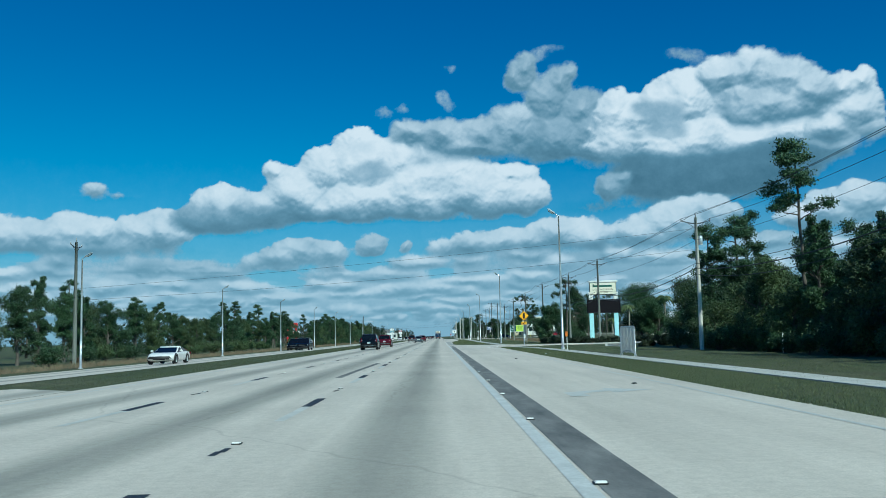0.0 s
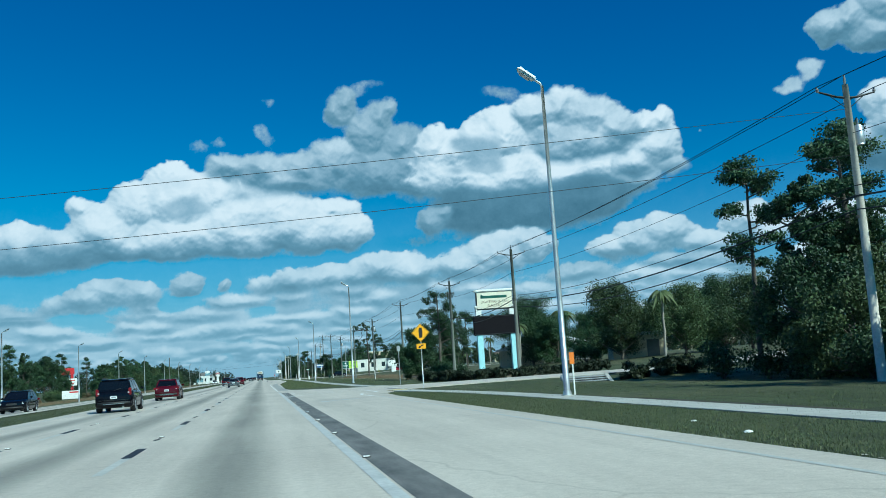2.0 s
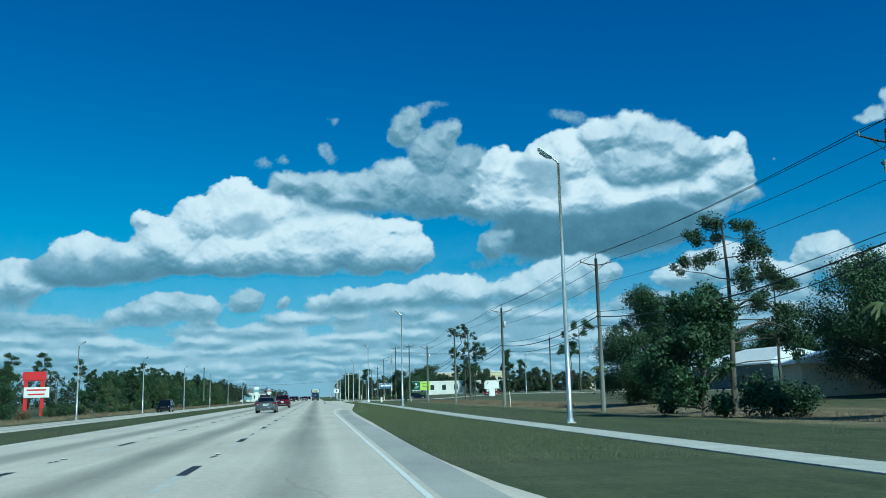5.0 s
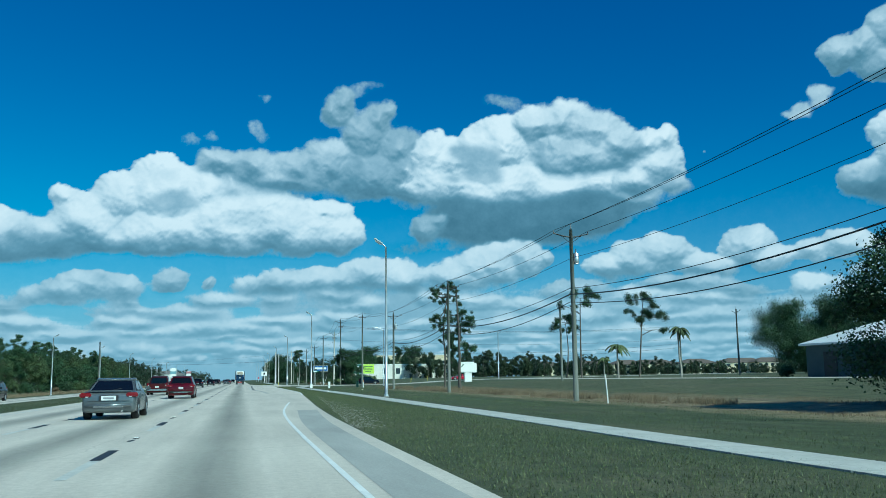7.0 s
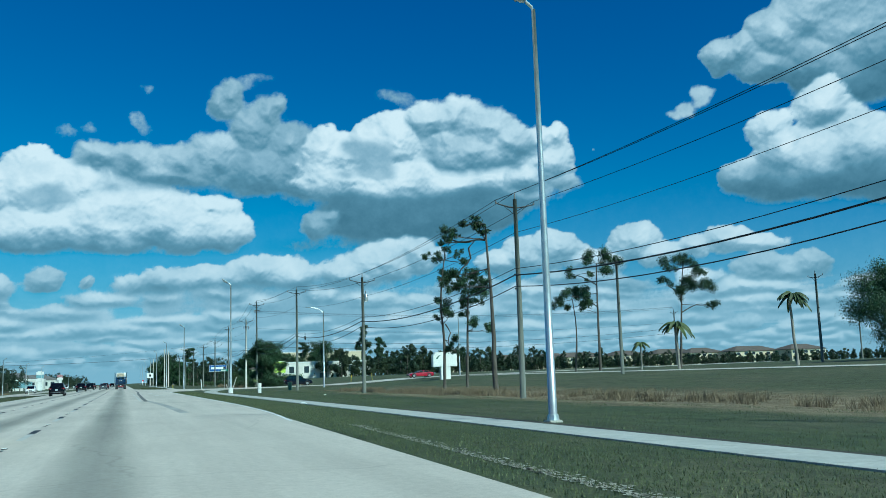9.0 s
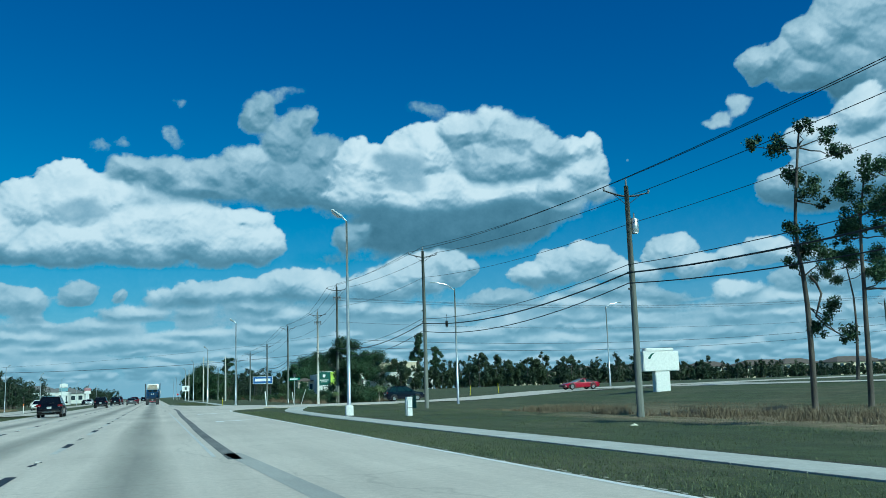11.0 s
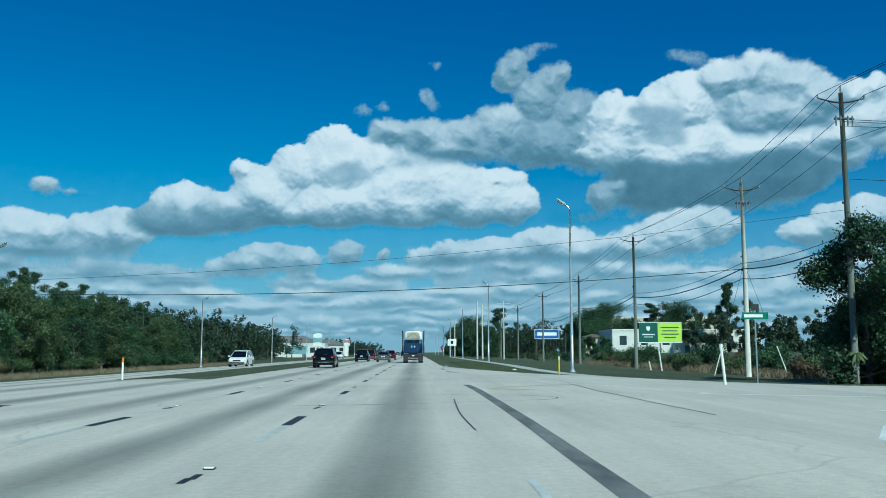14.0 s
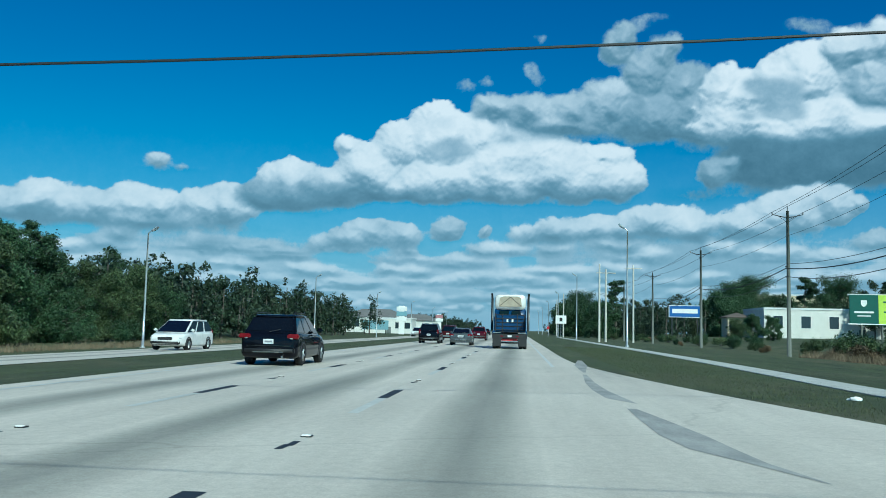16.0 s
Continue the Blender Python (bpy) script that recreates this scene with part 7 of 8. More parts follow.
def car(name, shape, mat, label, group="cars on the highway", rails=False):
    """A car whose rear stands at y = 0 and whose nose points along +y."""
    L, W, zb, zr, foot, roof, wr = SHAPES[shape]
    hw = W / 2
    c = new(name)
    bm = bmesh.new()
    nose = 0.78 if shape in ("coupe", "sedan") else 0.88
    st = [(0.0, 0.90, 0.34, zb - 0.20), (0.06, 0.97, 0.28, zb - 0.06), (0.24, 1.0, 0.24, zb), (0.9, 1.0, 0.23, zb), (L * 0.5, 1.0, 0.22, zb - 0.01), (L * 0.72, 1.0, 0.22, zb - 0.03),
          (L * 0.86, 0.97, 0.24, zb - 0.10), (L - 0.18, 0.90, 0.28, zb * nose - 0.06), (L - 0.02, 0.80, 0.36, zb * nose - 0.20)]
    loft(bm, [rounded_ring(bm, 0, hw * f, a, b, y, 0.15) for y, f, a, b in st])
    part("body", bm, mat, c, "", True)
    fw, rw = hw * 0.93, hw * 0.74
    B = [(-fw, foot[0], zb - 0.03), (fw, foot[0], zb - 0.03), (fw, foot[1], zb - 0.07), (-fw, foot[1], zb - 0.07)]
    T = [(-rw, roof[0], zr - 0.05), (rw, roof[0], zr - 0.05), (rw, roof[1], zr - 0.05), (-rw, roof[1], zr - 0.05)]
    bm = bmesh.new()
    vb, vt = [bm.verts.new(p) for p in B], [bm.verts.new(p) for p in T]
    for i in range(4):
        bm.faces.new((vb[i], vb[(i + 1) % 4], vt[(i + 1) % 4], vt[i]))
    bm.faces.new(vt)
    bmesh.ops.bevel(bm, geom=[e for e in bm.edges if e.verts[0] in vt or e.verts[1] in vt], offset=0.06, segments=2, affect="EDGES")
    bmesh.ops.recalc_face_normals(bm, faces=bm.faces)
    cab = part("cabin", bm, mat, c)
    bm = bmesh.new()
    mid = (roof[0] + roof[1]) / 2
    loft(bm, [rounded_ring(bm, 0, rw * f, zr - 0.075, z, y, 0.03, 2) for y, f, z in ((roof[0] - 0.05, 0.88, zr - 0.045), (roof[0] + 0.25, 1.02, zr), (mid, 1.03, zr + 0.02), (roof[1] - 0.2, 1.0, zr), (roof[1] + 0.02, 0.88, zr - 0.045))])
    part("roof", bm, mat, c, "", True)
    part("rear_window", pane([B[0], B[1], T[1], T[0]], 0.10, 0.012), GLASS, cab, "dark tinted glass")
    part("windscreen", pane([B[2], B[3], T[3], T[2]], 0.09, 0.012), GLASS, cab, "dark glass")
    for s in (0, 1):
        b0, b1 = (B[1], B[2]) if s else (B[3], B[0])
        t0, t1 = (T[1], T[2]) if s else (T[3], T[0])
        n = 3 if shape in ("suv", "minivan", "crossover") else 2
        for k in range(n):
            lerp = lambda p, q, f: tuple(Vector(p).lerp(Vector(q), f))
            f0, f1 = k / n + 0.012, (k + 1) / n - 0.012
            part("side_window", pane([lerp(b0, b1, f0), lerp(b0, b1, f1), lerp(t0, t1, f1), lerp(t0, t1, f0)], 0.055, 0.010), GLASS, cab, "dark tinted glass")
    for sx in (-1, 1):
        for y in (L * 0.19, L * 0.80):
            wheel(c, sx * (hw - 0.10), y, wr, 0.24)
            bm = bmesh.new()
            arc = [(sx * (hw - 0.015), y + (wr + 0.06) * math.cos(a), wr + (wr + 0.06) * math.sin(a)) for a in np.linspace(-0.15, math.pi + 0.15, 12)]
            tube(bm, arc, 0.045, 5)
            part("wheel_arch", bm, TRIM, c, "", True)
        tall = shape in ("suv", "minivan", "pickup")
        zc = zb - 0.13 if not tall else zb - 0.06
        tl = part("tail_light", boxed((sx * (hw * 0.86), 0.06, zc), (0.15 if tall else 0.40, 0.20, 0.38 if tall else 0.17), 0.04), TAIL, c, "red tail light")
        part("reverse_light", boxed((sx * (hw * 0.80), -0.012, zc - 0.05), (0.10, 0.03, 0.07), 0.01), CLEAR, tl, "clear lens")
        part("headlight", boxed((sx * hw * 0.68, L - 0.16, zb * nose - 0.24), (0.42, 0.22, 0.17), 0.05), CLEAR, c, "clear headlight")
        part("mirror", boxed((sx * (hw + 0.10), foot[1] - 0.55, zb + 0.08), (0.22, 0.13, 0.16), 0.05), mat, c)
        for yy in (0.36, 0.58):
            part("door_handle", boxed((sx * (hw - 0.005), L * yy, zb - 0.12), (0.03, 0.2, 0.035), 0.01), mat, c)
    part("rear_bumper", boxed((0, 0.05, 0.50), (W * 0.93, 0.22, 0.26), 0.07), TRIM if shape in ("suv", "crossover", "pickup") else mat, c, "", True)
    part("bumper_strip", boxed((0, -0.055, 0.46), (W * 0.55, 0.03, 0.05), 0.01), CHROME, c, "bright bumper strip")
    part("front_bumper", boxed((0, L - 0.06, 0.45), (W * 0.84, 0.2, 0.26), 0.07), TRIM, c, "", True)
    part("grille", boxed((0, L - 0.01, zb * nose - 0.26), (W * 0.42, 0.06, 0.16), 0.02), TRIM, c)
    zp = 0.80 if shape != "sedan" else 0.76
    wp = 0.50 if shape == "sedan" else 0.34
    if shape == "sedan":
        part("plate_recess", boxed((0, -0.012, zp), (0.66, 0.03, 0.20), 0.02), TRIM, c)
        part("boot_lip", boxed((0, 0.10, zb + 0.005), (W * 0.80, 0.16, 0.05), 0.02), mat, c)
    pl = part("number_plate", boxed((0, -0.035, zp), (wp, 0.03, 0.16), 0.005), PLATE, c, "white plate")
    part("plate_bar", boxed((0, -0.052, zp), (wp * 0.7, 0.006, 0.06)), PLATEBAR, pl)
    part("tailgate_seam", boxed((0, -0.012, 0.66), (W * 0.78, 0.02, 0.012)), TRIM, c)
    part("rear_wiper", tubed([(0, foot[0] - 0.03, zb + 0.02), (0.35, foot[0] + 0.02, zb + 0.10)], 0.012, 5), TRIM, c)
    part("exhaust", tubed([(hw * 0.5, -0.06, 0.3), (hw * 0.5, 0.3, 0.3)], 0.035, 8), CHROME, c)
    if rails:
        for sx in (-1, 1):
            part("roof_rail", tubed([(sx * rw * 0.9, roof[0] + 0.05, zr + 0.0), (sx * rw * 0.9, roof[0] + 0.2, zr + 0.07), (sx * rw * 0.9, roof[1] - 0.25, zr + 0.07), (sx * rw * 0.9, roof[1] - 0.1, zr)], 0.02, 6), TRIM, c)
    if shape == "pickup":
        for sx in (-1, 1):
            part("bed_side", boxed((sx * (hw - 0.06), 1.0, zb + 0.03), (0.1, 1.9, 0.08), 0.02), mat, c)
        part("tailgate", boxed((0, 0.0, zb - 0.22), (W * 0.74, 0.06, 0.5), 0.02), mat, c, "plain painted tailgate")
        part("bed_floor", boxed((0, 1.05, zb + 0.012), (W * 0.8, 1.8, 0.01)), TRIM, c)
        part("chrome_bumper", boxed((0, -0.06, 0.52), (W * 0.9, 0.16, 0.18), 0.04), CHROME, c, "chrome step bumper")
    return tagged(c, label, "car" if shape != "pickup" else "pickup truck", group)


BLACKCAR, REDCAR, SILVER, WHITECAR, NAVY, DARKRED = (paint("black_car_paint", (0.004, 0.005, 0.009), 0.07, 0.26), paint("red_car_paint", (0.065, 0.004, 0.010)), paint("silver_car_paint", (0.17, 0.19, 0.205), 0.27, 0.5, 0.6),
                                                     paint("white_car_paint", (0.72, 0.72, 0.71)), paint("dark_blue_car_paint", (0.004, 0.007, 0.015), 0.08, 0.28), paint("dark_red_car_paint", (0.045, 0.004, 0.006)))


def parked(ob, x, y, turn=0.0, z=0.0):
    ob.matrix_basis = pose(x, y, z, 0, 0, turn)
    return ob


black_suv = parked(car("suv", "suv", BLACKCAR, "black boxy SUV with red tail lights", rails=True), -7.6, 99)
red_suv = parked(car("suv", "crossover", REDCAR, "dark red SUV with a tinted rear window"), -7.5, 125)
sedan = parked(car("sedan_car", "sedan", SILVER, "silver-grey sedan with red tail lights"), -4.6, 205.8)
crossover = parked(car("suv", "crossover", BLACKCAR, "black crossover with red tail lights and white plate", rails=True), -8.1, 420)
pickup = parked(car("pickup_truck", "pickup", DARKRED, "dark red pickup truck with a chrome bumper"), -7.9, 262)
minivan = parked(car("minivan_car", "minivan", WHITECAR, "white minivan on the opposite carriageway", "cars on the opposite carriageway"), -19.3, 444, 180, -0.19)
coupe = parked(car("coupe_car", "coupe", WHITECAR, "white coupe on the opposite carriageway", "cars on the opposite carriageway"), -19.2, 66.4, 180, -0.19)
parked(car("suv", "crossover", NAVY, "dark blue SUV turning into the side street", "cars on the side street"), 25.5, 372.5, -90, 0.05)
parked(car("sedan_car", "coupe", paint("bright_red_car_paint", (0.32, 0.008, 0.03)), "red coupe on the side street", "cars on the side street"), 49.5, 366, 90, 0.72)
for ob, x, y in ((red_suv, -4.5, 243), (crossover, -8.2, 350), (black_suv, -8.0, 472), (red_suv, -4.8, 503), (sedan, -4.7, 466), (pickup, -8.3, 498), (black_suv, -4.4, 640), (sedan, -0.6, 690), (crossover, -8.0, 620), (red_suv, 0.2, 760), (minivan, -4.6, 820), (sedan, -8.1, 720)):
    copy_thing(ob, pose(x, y, 0))
for ob, x, y in ((crossover, -18.8, 128), (black_suv, -22.0, 140), (black_suv, -22, 262), (minivan, -18.6, 560), (crossover, -21.5, 585), (sedan, -18.4, 640), (minivan, -21.8, 700)):
    copy_thing(ob, pose(x, y, -0.03 - (-x - 15.3) * 0.04, 0, 0, 180))


def tractor():
    """A road tractor seen from behind: sleeper cab, stacks, frame, tandem wheels."""
    t = new("tractor_truck")
    BLUE, WHITE = paint("blue_truck_paint", (0.010, 0.048, 0.14)), paint("white_truck_paint", (0.74, 0.74, 0.72))
    TAN = two_tone("tan_canvas", (0.34, 0.29, 0.22), (0.50, 0.44, 0.35), 2.0, 0.9)
    bm = bmesh.new()
    loft(bm, [rounded_ring(bm, 0, w, 1.05, z, y, 0.22) for y, w, z in ((2.9, 1.16, 2.95), (3.0, 1.2, 3.0), (5.2, 1.2, 3.0), (6.2, 1.12, 2.7))])
    part("cab", bm, BLUE, t, "dark blue sleeper cab", True)
    bm = bmesh.new()
    loft(bm, [rounded_ring(bm, 0, w, 2.9, z, y, 0.34) for y, w, z in ((2.82, 1.10, 3.98), (2.9, 1.16, 4.05), (4.4, 1.14, 4.0), (5.6, 0.9, 3.2))])
    part("roof_fairing", bm, WHITE, t, "white roof fairing", True)
    can = part("rear_canvas", moved(sheet([(-0.86, -0.36), (0.86, -0.36), (0.80, 0.30), (0.5, 0.42), (-0.5, 0.42), (-0.80, 0.30)], 0.03), (0, 2.78, 3.50)), TAN, t, "tan canvas panel on the cab's back")
    for s in (-1, 1):
        part("strap", tubed([(s * 0.8, 2.765, 3.2), (0, 2.765, 3.86)], 0.018, 5), TRIM, can)
        part("exhaust_stack", tubed([(s * 1.36, 2.7, 1.3), (s * 1.36, 2.7, 3.7), (s * 1.39, 2.6, 4.12)], [0.1, 0.085, 0.07], 10), DARKMETAL, t, "upright dark exhaust stack", True)
        part("fairing", boxed((s * 1.18, 2.1, 1.55), (0.06, 1.6, 1.5), 0.02), BLUE, t, "dark blue side fairing")
        part("side_board", boxed((s * 1.16, 1.1, 1.0), (0.22, 2.3, 0.62), 0.05), BLUE, t, "dark blue wheel cover")
        part("frame_rail", boxed((s * 0.42, 2.6, 0.88), (0.1, 5.6, 0.28), 0.02), TRIM, t)
        part("mud_flap", boxed((s * 0.92, -0.12, 0.56), (0.62, 0.03, 0.72), 0.01), TRIM, t, "black mud flap")
        fl = part("fender", boxed((s * 0.92, 0.95, 1.16), (0.62, 2.3, 0.06), 0.02), CHROME, t, "bright fender")
        part("tail_light", boxed((s * 0.55, -0.16, 0.92), (0.24, 0.06, 0.1), 0.02), TAIL, t, "red tail light")
        part("mirror", boxed((s * 1.42, 5.6, 2.4), (0.16, 0.12, 0.7), 0.04), WHITE, t)
        for y in (0.45, 1.75):
            for dx in (0.80, 1.10):
                wheel(t, s * dx, y, 0.50, 0.27)
        wheel(t, s * 1.05, 6.4, 0.50, 0.3)
        part("rear_window", boxed((s * 0.45, 2.86, 2.62), (0.7, 0.04, 0.42), 0.05), GLASS, t, "dark cab window")
        part("side_box", boxed((s * 0.98, 3.6, 0.8), (0.4, 1.3, 0.55), 0.06), CHROME, t, "polished tank")
    part("rear_rack", boxed((0, 2.55, 1.85), (2.2, 0.3, 1.3), 0.08), BLUE, t, "blue equipment rack")
    for x in (-0.20, 0.18):
        part("pale_mark", boxed((x, 2.385, 2.08), (0.14, 0.02, 0.22)), WHITE, t, "pale mark on the rack")
    part("rear_beam", boxed((0, -0.08, 0.92), (2.5, 0.16, 0.34), 0.03), TRIM, t, "dark rear beam")
    for z in (1.38, 1.66, 1.94, 2.22, 2.5):
        part("rack_bar", boxed((0, 2.37, z), (2.3, 0.05, 0.05), 0.01), TRIM, t)
    for x in (-1.1, -0.55, 0.55, 1.1):
        part("rack_post", boxed((x, 2.36, 1.9), (0.06, 0.06, 1.4), 0.01), TRIM, t)
    part("deck_plate", boxed((0, 1.1, 1.22), (1.5, 2.2, 0.05), 0.01), TRIM, t, "dark deck plate")
    part("step_panel", boxed((0, 0.02, 0.66), (1.2, 0.06, 0.26), 0.02), SIGNRED, t, "faded red panel")
    part("bumper_bar", boxed((0, -0.05, 0.55), (2.3, 0.1, 0.1), 0.02), CHROME, t)
    part("fifth_wheel", tubed([(0, 1.2, 1.06), (0, 1.2, 1.16)], [0.5, 0.46], 16), TRIM, t)
    part("hood", boxed((0, 7.0, 1.5), (1.7, 1.8, 1.1), 0.2), BLUE, t, "", True)
    part("number_plate", boxed((0, -0.17, 0.92), (0.3, 0.03, 0.15), 0.005), PLATE, t)
    part("axle", tubed([(-1.1, 1.1, 0.5), (1.1, 1.1, 0.5)], 0.12, 8), TRIM, t)
    return tagged(t, "blue and white road tractor with exhaust stacks and canvas", "truck", "cars on the highway")


parked(tractor(), -0.5, 456)

# ---- buildings ----
WALLWHITE = two_tone("white_stucco", (0.62, 0.61, 0.57), (0.74, 0.73, 0.69), 0.5, 0.85)
WALLCREAM = two_tone("cream_stucco", (0.58, 0.50, 0.34), (0.68, 0.60, 0.44), 0.5, 0.85)
WALLDARK = two_tone("shaded_siding", (0.10, 0.12, 0.12), (0.16, 0.18, 0.17), 0.5, 0.7)
# the shed's wall away from the sun: its shade is put into this colour
WALLSHADE = two_tone("shade_toned_siding", (0.030, 0.055, 0.060), (0.055, 0.085, 0.090), 0.5, 0.6)
ROOFWHITE = two_tone("white_metal_roof", (0.66, 0.67, 0.67), (0.78, 0.79, 0.78), 0.8, 0.5)
ROOFBROWN = two_tone("brown_tile_roof", (0.085, 0.068, 0.058), (0.14, 0.112, 0.095), 1.0, 0.85)
ROOFGREY = two_tone("grey_shingle_roof", (0.12, 0.118, 0.115), (0.18, 0.175, 0.17), 1.0, 0.85)
WINDOWGLASS = plain("window_glass", (0.03, 0.045, 0.055), 0.1, 0.0, 0.5)


def building(name, x, y, w, d, h, wall, roof_mat, label, turn=0.0, pitch=0.0, windows=4, doors=1, storeys=1, hip=False, group="", z=None):
    b = grounded(name, x, y, z, turn)
    part("wall", boxed((0, 0, h / 2 - 0.1), (w, d, h + 0.2), 0.03), wall, b)
    if pitch:
        bm = bmesh.new()
        o = 0.5
        e = [bm.verts.new(p) for p in ((-w / 2 - o, -d / 2 - o, h), (w / 2 + o, -d / 2 - o, h), (w / 2 + o, d / 2 + o, h), (-w / 2 - o, d / 2 + o, h))]
        f = [bm.verts.new((v.co.x, v.co.y, h - 0.2)) for v in e]
        k = d / 2 if hip else 0.0
        r = [bm.verts.new((-w / 2 - o + k, 0, h + pitch)), bm.verts.new((w / 2 + o - k, 0, h + pitch))]
        for q in ((e[0], e[1], r[1], r[0]), (e[2], e[3], r[0], r[1]), (e[1], e[2], r[1]), (e[3], e[0], r[0]), (f[3], f[2], f[1], f[0])):
            bm.faces.new(q)
        for i in range(4):
            bm.faces.new((e[i], f[i], f[(i + 1) % 4], e[(i + 1) % 4]))
        bmesh.ops.recalc_face_normals(bm, faces=bm.faces)
        part("roof", bm, roof_mat, b)
    else:
        part("parapet", boxed((0, 0, h + 0.15), (w + 0.3, d + 0.3, 0.45), 0.04), roof_mat, b)
    sh = h / storeys
    for s in range(storeys):
        for i in range(windows):
            wx = -w / 2 + w * (i + 0.5) / windows
            if s == 0 and doors and i == windows // 2:
                part("door", boxed((wx, -d / 2 - 0.03, 1.1), (1.6, 0.08, 2.2), 0.02), WALLDARK, b, "dark door")
                continue
            fr = part("window", boxed((wx, -d / 2 - 0.02, sh * (s + 0.55)), (min(2.2, w / windows * 0.6) + 0.16, 0.06, sh * 0.42 + 0.16), 0.01), WHITEPAINT, b)
            part("glass", boxed((wx, -d / 2 - 0.045, sh * (s + 0.55)), (min(2.2, w / windows * 0.6), 0.04, sh * 0.42)), WINDOWGLASS, fr, "dark window glass")
    return tagged(b, label, "building", group)


building("warehouse", 82.5, 623, 46, 20, 6.8, WALLWHITE, ROOFWHITE, "long low white warehouse behind the weeds", windows=7, doors=1)
building("warehouse", 96, 692, 44, 24, 13.0, WALLCREAM, ROOFWHITE, "large cream warehouse beyond the trees", windows=6, doors=0)
building("office", 56.5, 628, 6, 7, 5.2, WALLCREAM, ROOFBROWN, "cream office with a brown tiled roof", pitch=1.2, windows=3, hip=True)
building("shop_building", 42.5, 192, 8, 7, 2.7, WALLCREAM, ROOFWHITE, "small cream shop building with a white metal roof", turn=72, pitch=1.1, windows=3)
building("shop_building", 49.5, 161.5, 7, 6, 2.9, WALLCREAM, ROOFWHITE, "small cream shop building behind the trees", turn=-15, windows=2)
barn = building("barn", 64.3, 244.6, 22, 12, 3.4, WALLSHADE, ROOFWHITE, "shed with walls toned dark teal by shade and a white metal hipped roof", turn=-86, pitch=2.4, windows=0, doors=0, hip=True)
# no opening here: a black panel gives the shade inside the doorway
part("door", boxed((-7.4, -6.03, 1.2), (1.9, 0.08, 2.6), 0.02), SIGNBLACK, barn, "black panel in place of a shaded open doorway")
for k, (x, y, w) in enumerate(((-56, 742, 26), (-66, 790, 30), (-52, 850, 24))):
    building("store", x, y, w, 16, 6.0, WALLWHITE, ROOFGREY, "white roadside store with a grey hipped roof", pitch=3.2, windows=6, hip=True, group="stores along the highway")
building("store", -44, 700, 16, 12, 5.0, WALLWHITE, ROOFWHITE, "white roadside store with a flat roof", windows=5, group="stores along the highway")
for k in range(9):
    a = radians(22 + 2.6 * k + (k % 3) * 0.4)
    building("villa", 480 * math.sin(a), 250 + 480 * math.cos(a), 22 + (k % 2) * 6, 14, 6.4, WALLCREAM, ROOFBROWN, "cream two-storey villa with a brown roof", pitch=2.6, windows=6, storeys=2, hip=True, group="far villas", z=1.4)


PALEBLUE = plain("pale_blue_panel", (0.20, 0.36, 0.42), 0.5)
PALEPINK = plain("pale_red_panel", (0.42, 0.20, 0.22), 0.5)


def pylon(x, y, h, mats, label):
    p = grounded("pylon_sign", x, y)
    part("column", boxed((0, 0, h / 2), (1.6, 1.0, h), 0.05), WHITEPAINT, p)
    z = h - 0.9
    for m in mats:
        part("panel", boxed((0, -0.1, z), (3.0, 1.1, 1.3), 0.05), m, p)
        z -= 1.5
    tagged(p, label, "pylon sign")


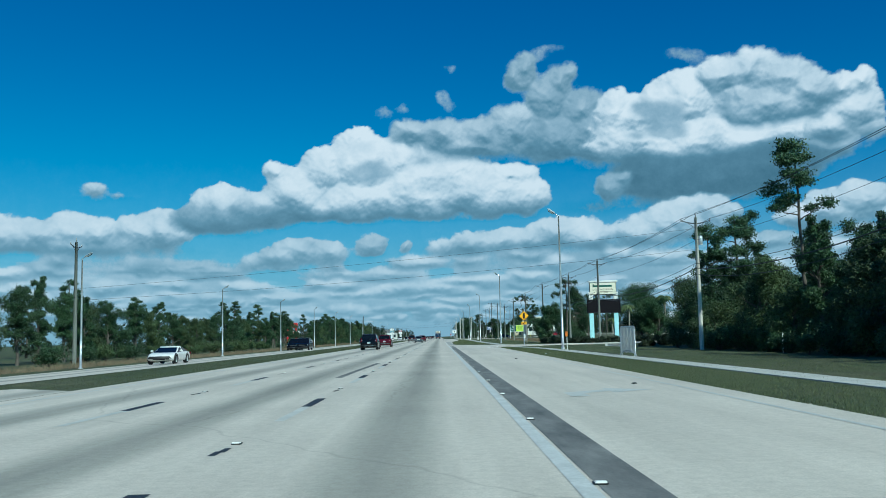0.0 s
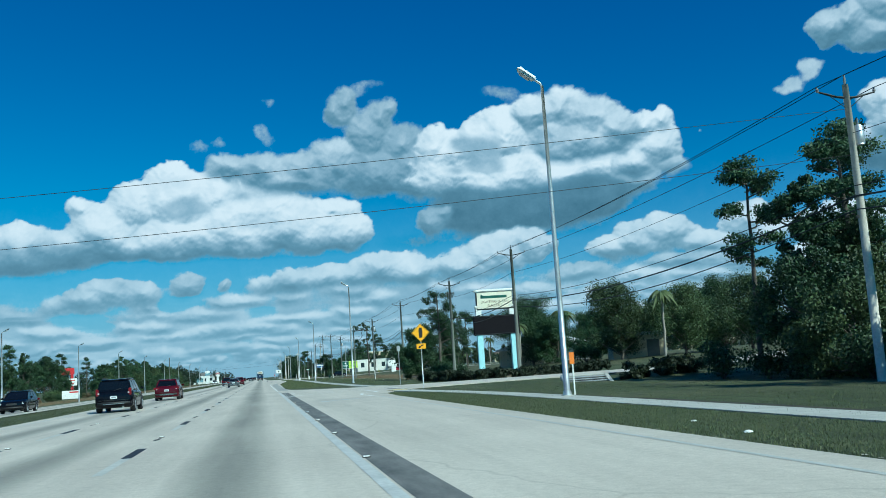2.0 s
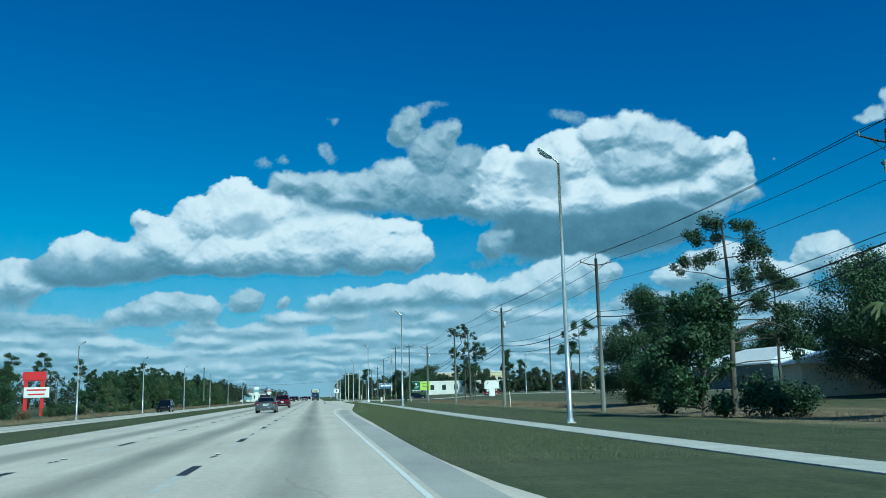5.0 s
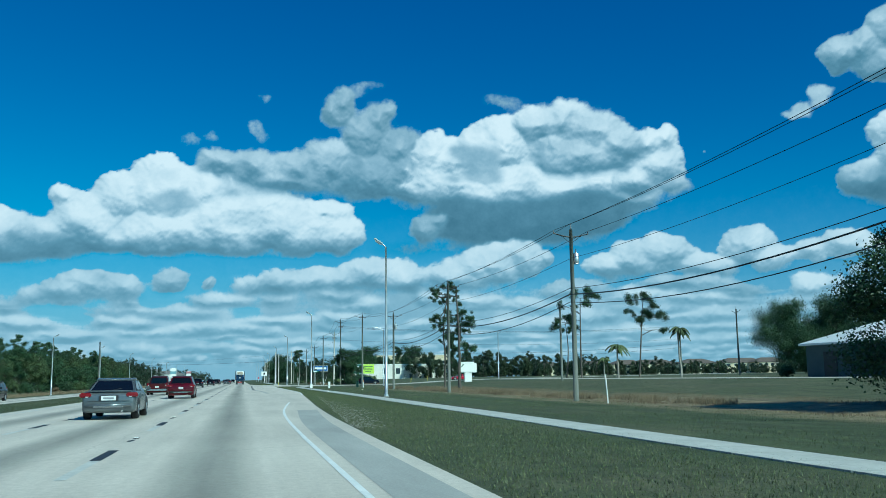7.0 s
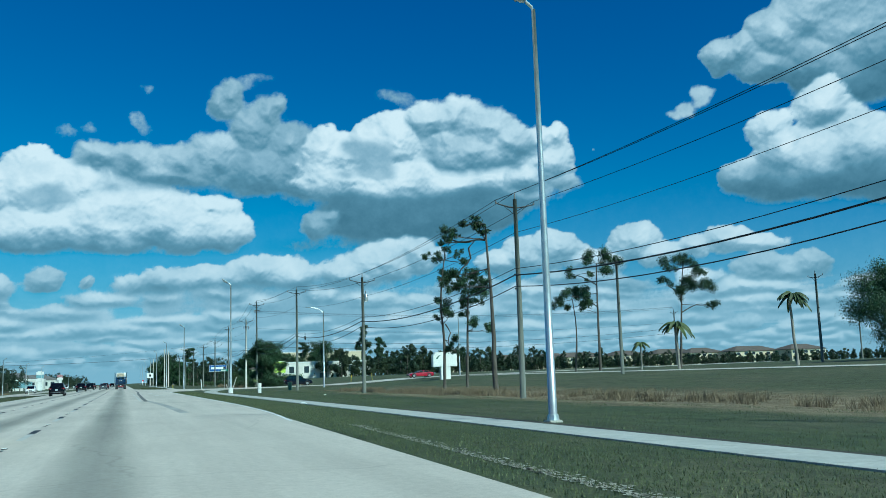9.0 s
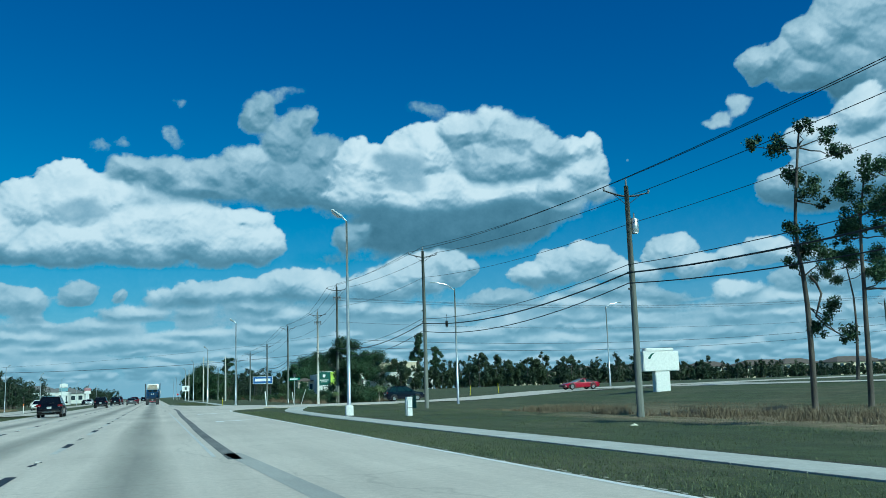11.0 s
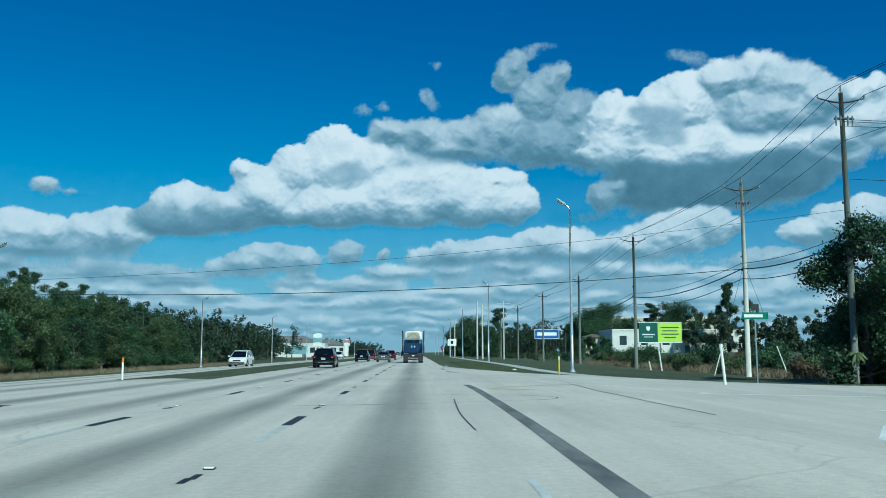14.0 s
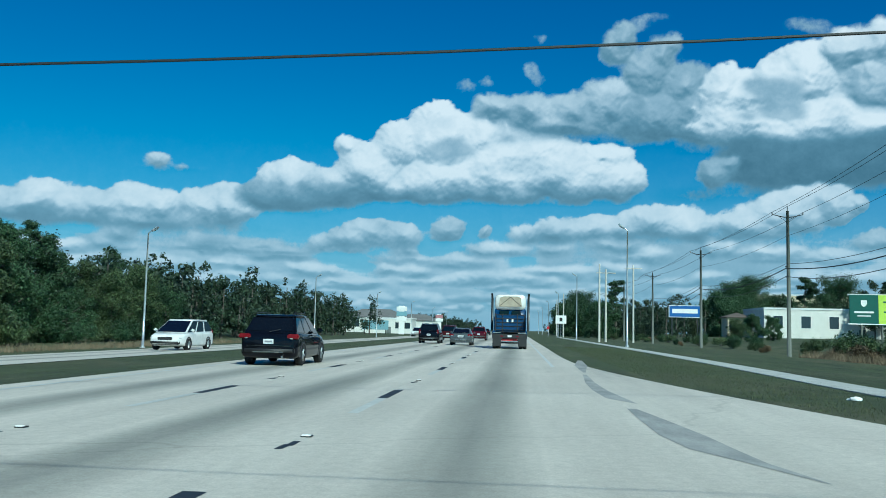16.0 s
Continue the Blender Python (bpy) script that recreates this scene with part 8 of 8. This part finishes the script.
pylon(-34.5, 655, 8.5, (WHITEPAINT, PALEBLUE, WHITEPAINT), "white pylon sign with a blue panel at the stores")
pylon(-33, 765, 8.0, (PALEPINK, WHITEPAINT), "white pylon sign with a red panel at the stores")
menu = grounded("sign_board", -40, 640)
part("panel", boxed((0, 0, 2.6), (7.5, 0.3, 2.6), 0.03), PALEBLUE, menu, "pale blue panel")
for x in (-3, 3):
    part("leg", boxed((x, 0, 0.7), (0.2, 0.2, 1.6), 0.01), DARKMETAL, menu)
tagged(menu, "long blue sign board before the stores", "sign board")

# ---- road studs and litter ----
def stud():
    s = new("road_stud")
    part("base", boxed((0, 0, 0.008), (0.13, 0.13, 0.016), 0.005), TRIM, s)
    part("reflector", boxed((0, -0.03, 0.018), (0.11, 0.07, 0.02), 0.006), WHITEPAINT, s, "pale reflector")
    return tagged(s, "pale raised reflector stud on the lane line", "road stud", "reflector studs")


first = None
for x in (-2.44, -6.04):
    for k in range(-1, 36):
        m = pose(x + 0.02, FIRST + PITCH * k - 8.5, 0.004)
        if first is None:
            first = stud()
            first.matrix_basis = m
        else:
            copy_thing(first, m)
for y in np.arange(8, 98, 6.1):
    copy_thing(first, pose(1.62, y, 0.006))


def litter(x, y, size, mat, label):
    rg = random.Random(int(x * 7 + y))
    bm = bmesh.new()
    bmesh.ops.create_icosphere(bm, subdivisions=2, radius=size)
    for v in bm.verts:
        v.co = Vector((v.co.x * 1.3, v.co.y, abs(v.co.z) * 0.6)) * rg.uniform(0.7, 1.2)
    me = bpy.data.meshes.new("litter")
    bm.to_mesh(me)
    bm.free()
    me.materials.append(mat)
    o = new("litter", me)
    o.matrix_basis = pose(x, y, land(x, y) + 0.01)
    return tagged(o, label, "litter", "litter on the verge")


litter(7.6, 62, 0.06, WHITEPAINT, "crumpled white paper on the grass")
litter(8.2, 65, 0.05, WHITEPAINT, "crumpled white paper on the grass")
litter(7.5, 411.5, 0.13, WHITEPAINT, "crumpled white plastic bag on the grass")
litter(9.2, 270, 0.16, WHITEPAINT, "crumpled pale plastic bag by the sidewalk")
litter(18.5, 187, 0.13, CREAM, "crumpled pale paper in the grass")
litter(16.8, 300, 0.12, CREAM, "crumpled pale paper in the grass")
litter(5.2, 23, 0.06, TRIM, "dark scrap on the turn lane")
litter(4.4, 49, 0.07, TRIM, "dark scrap on the turn lane")
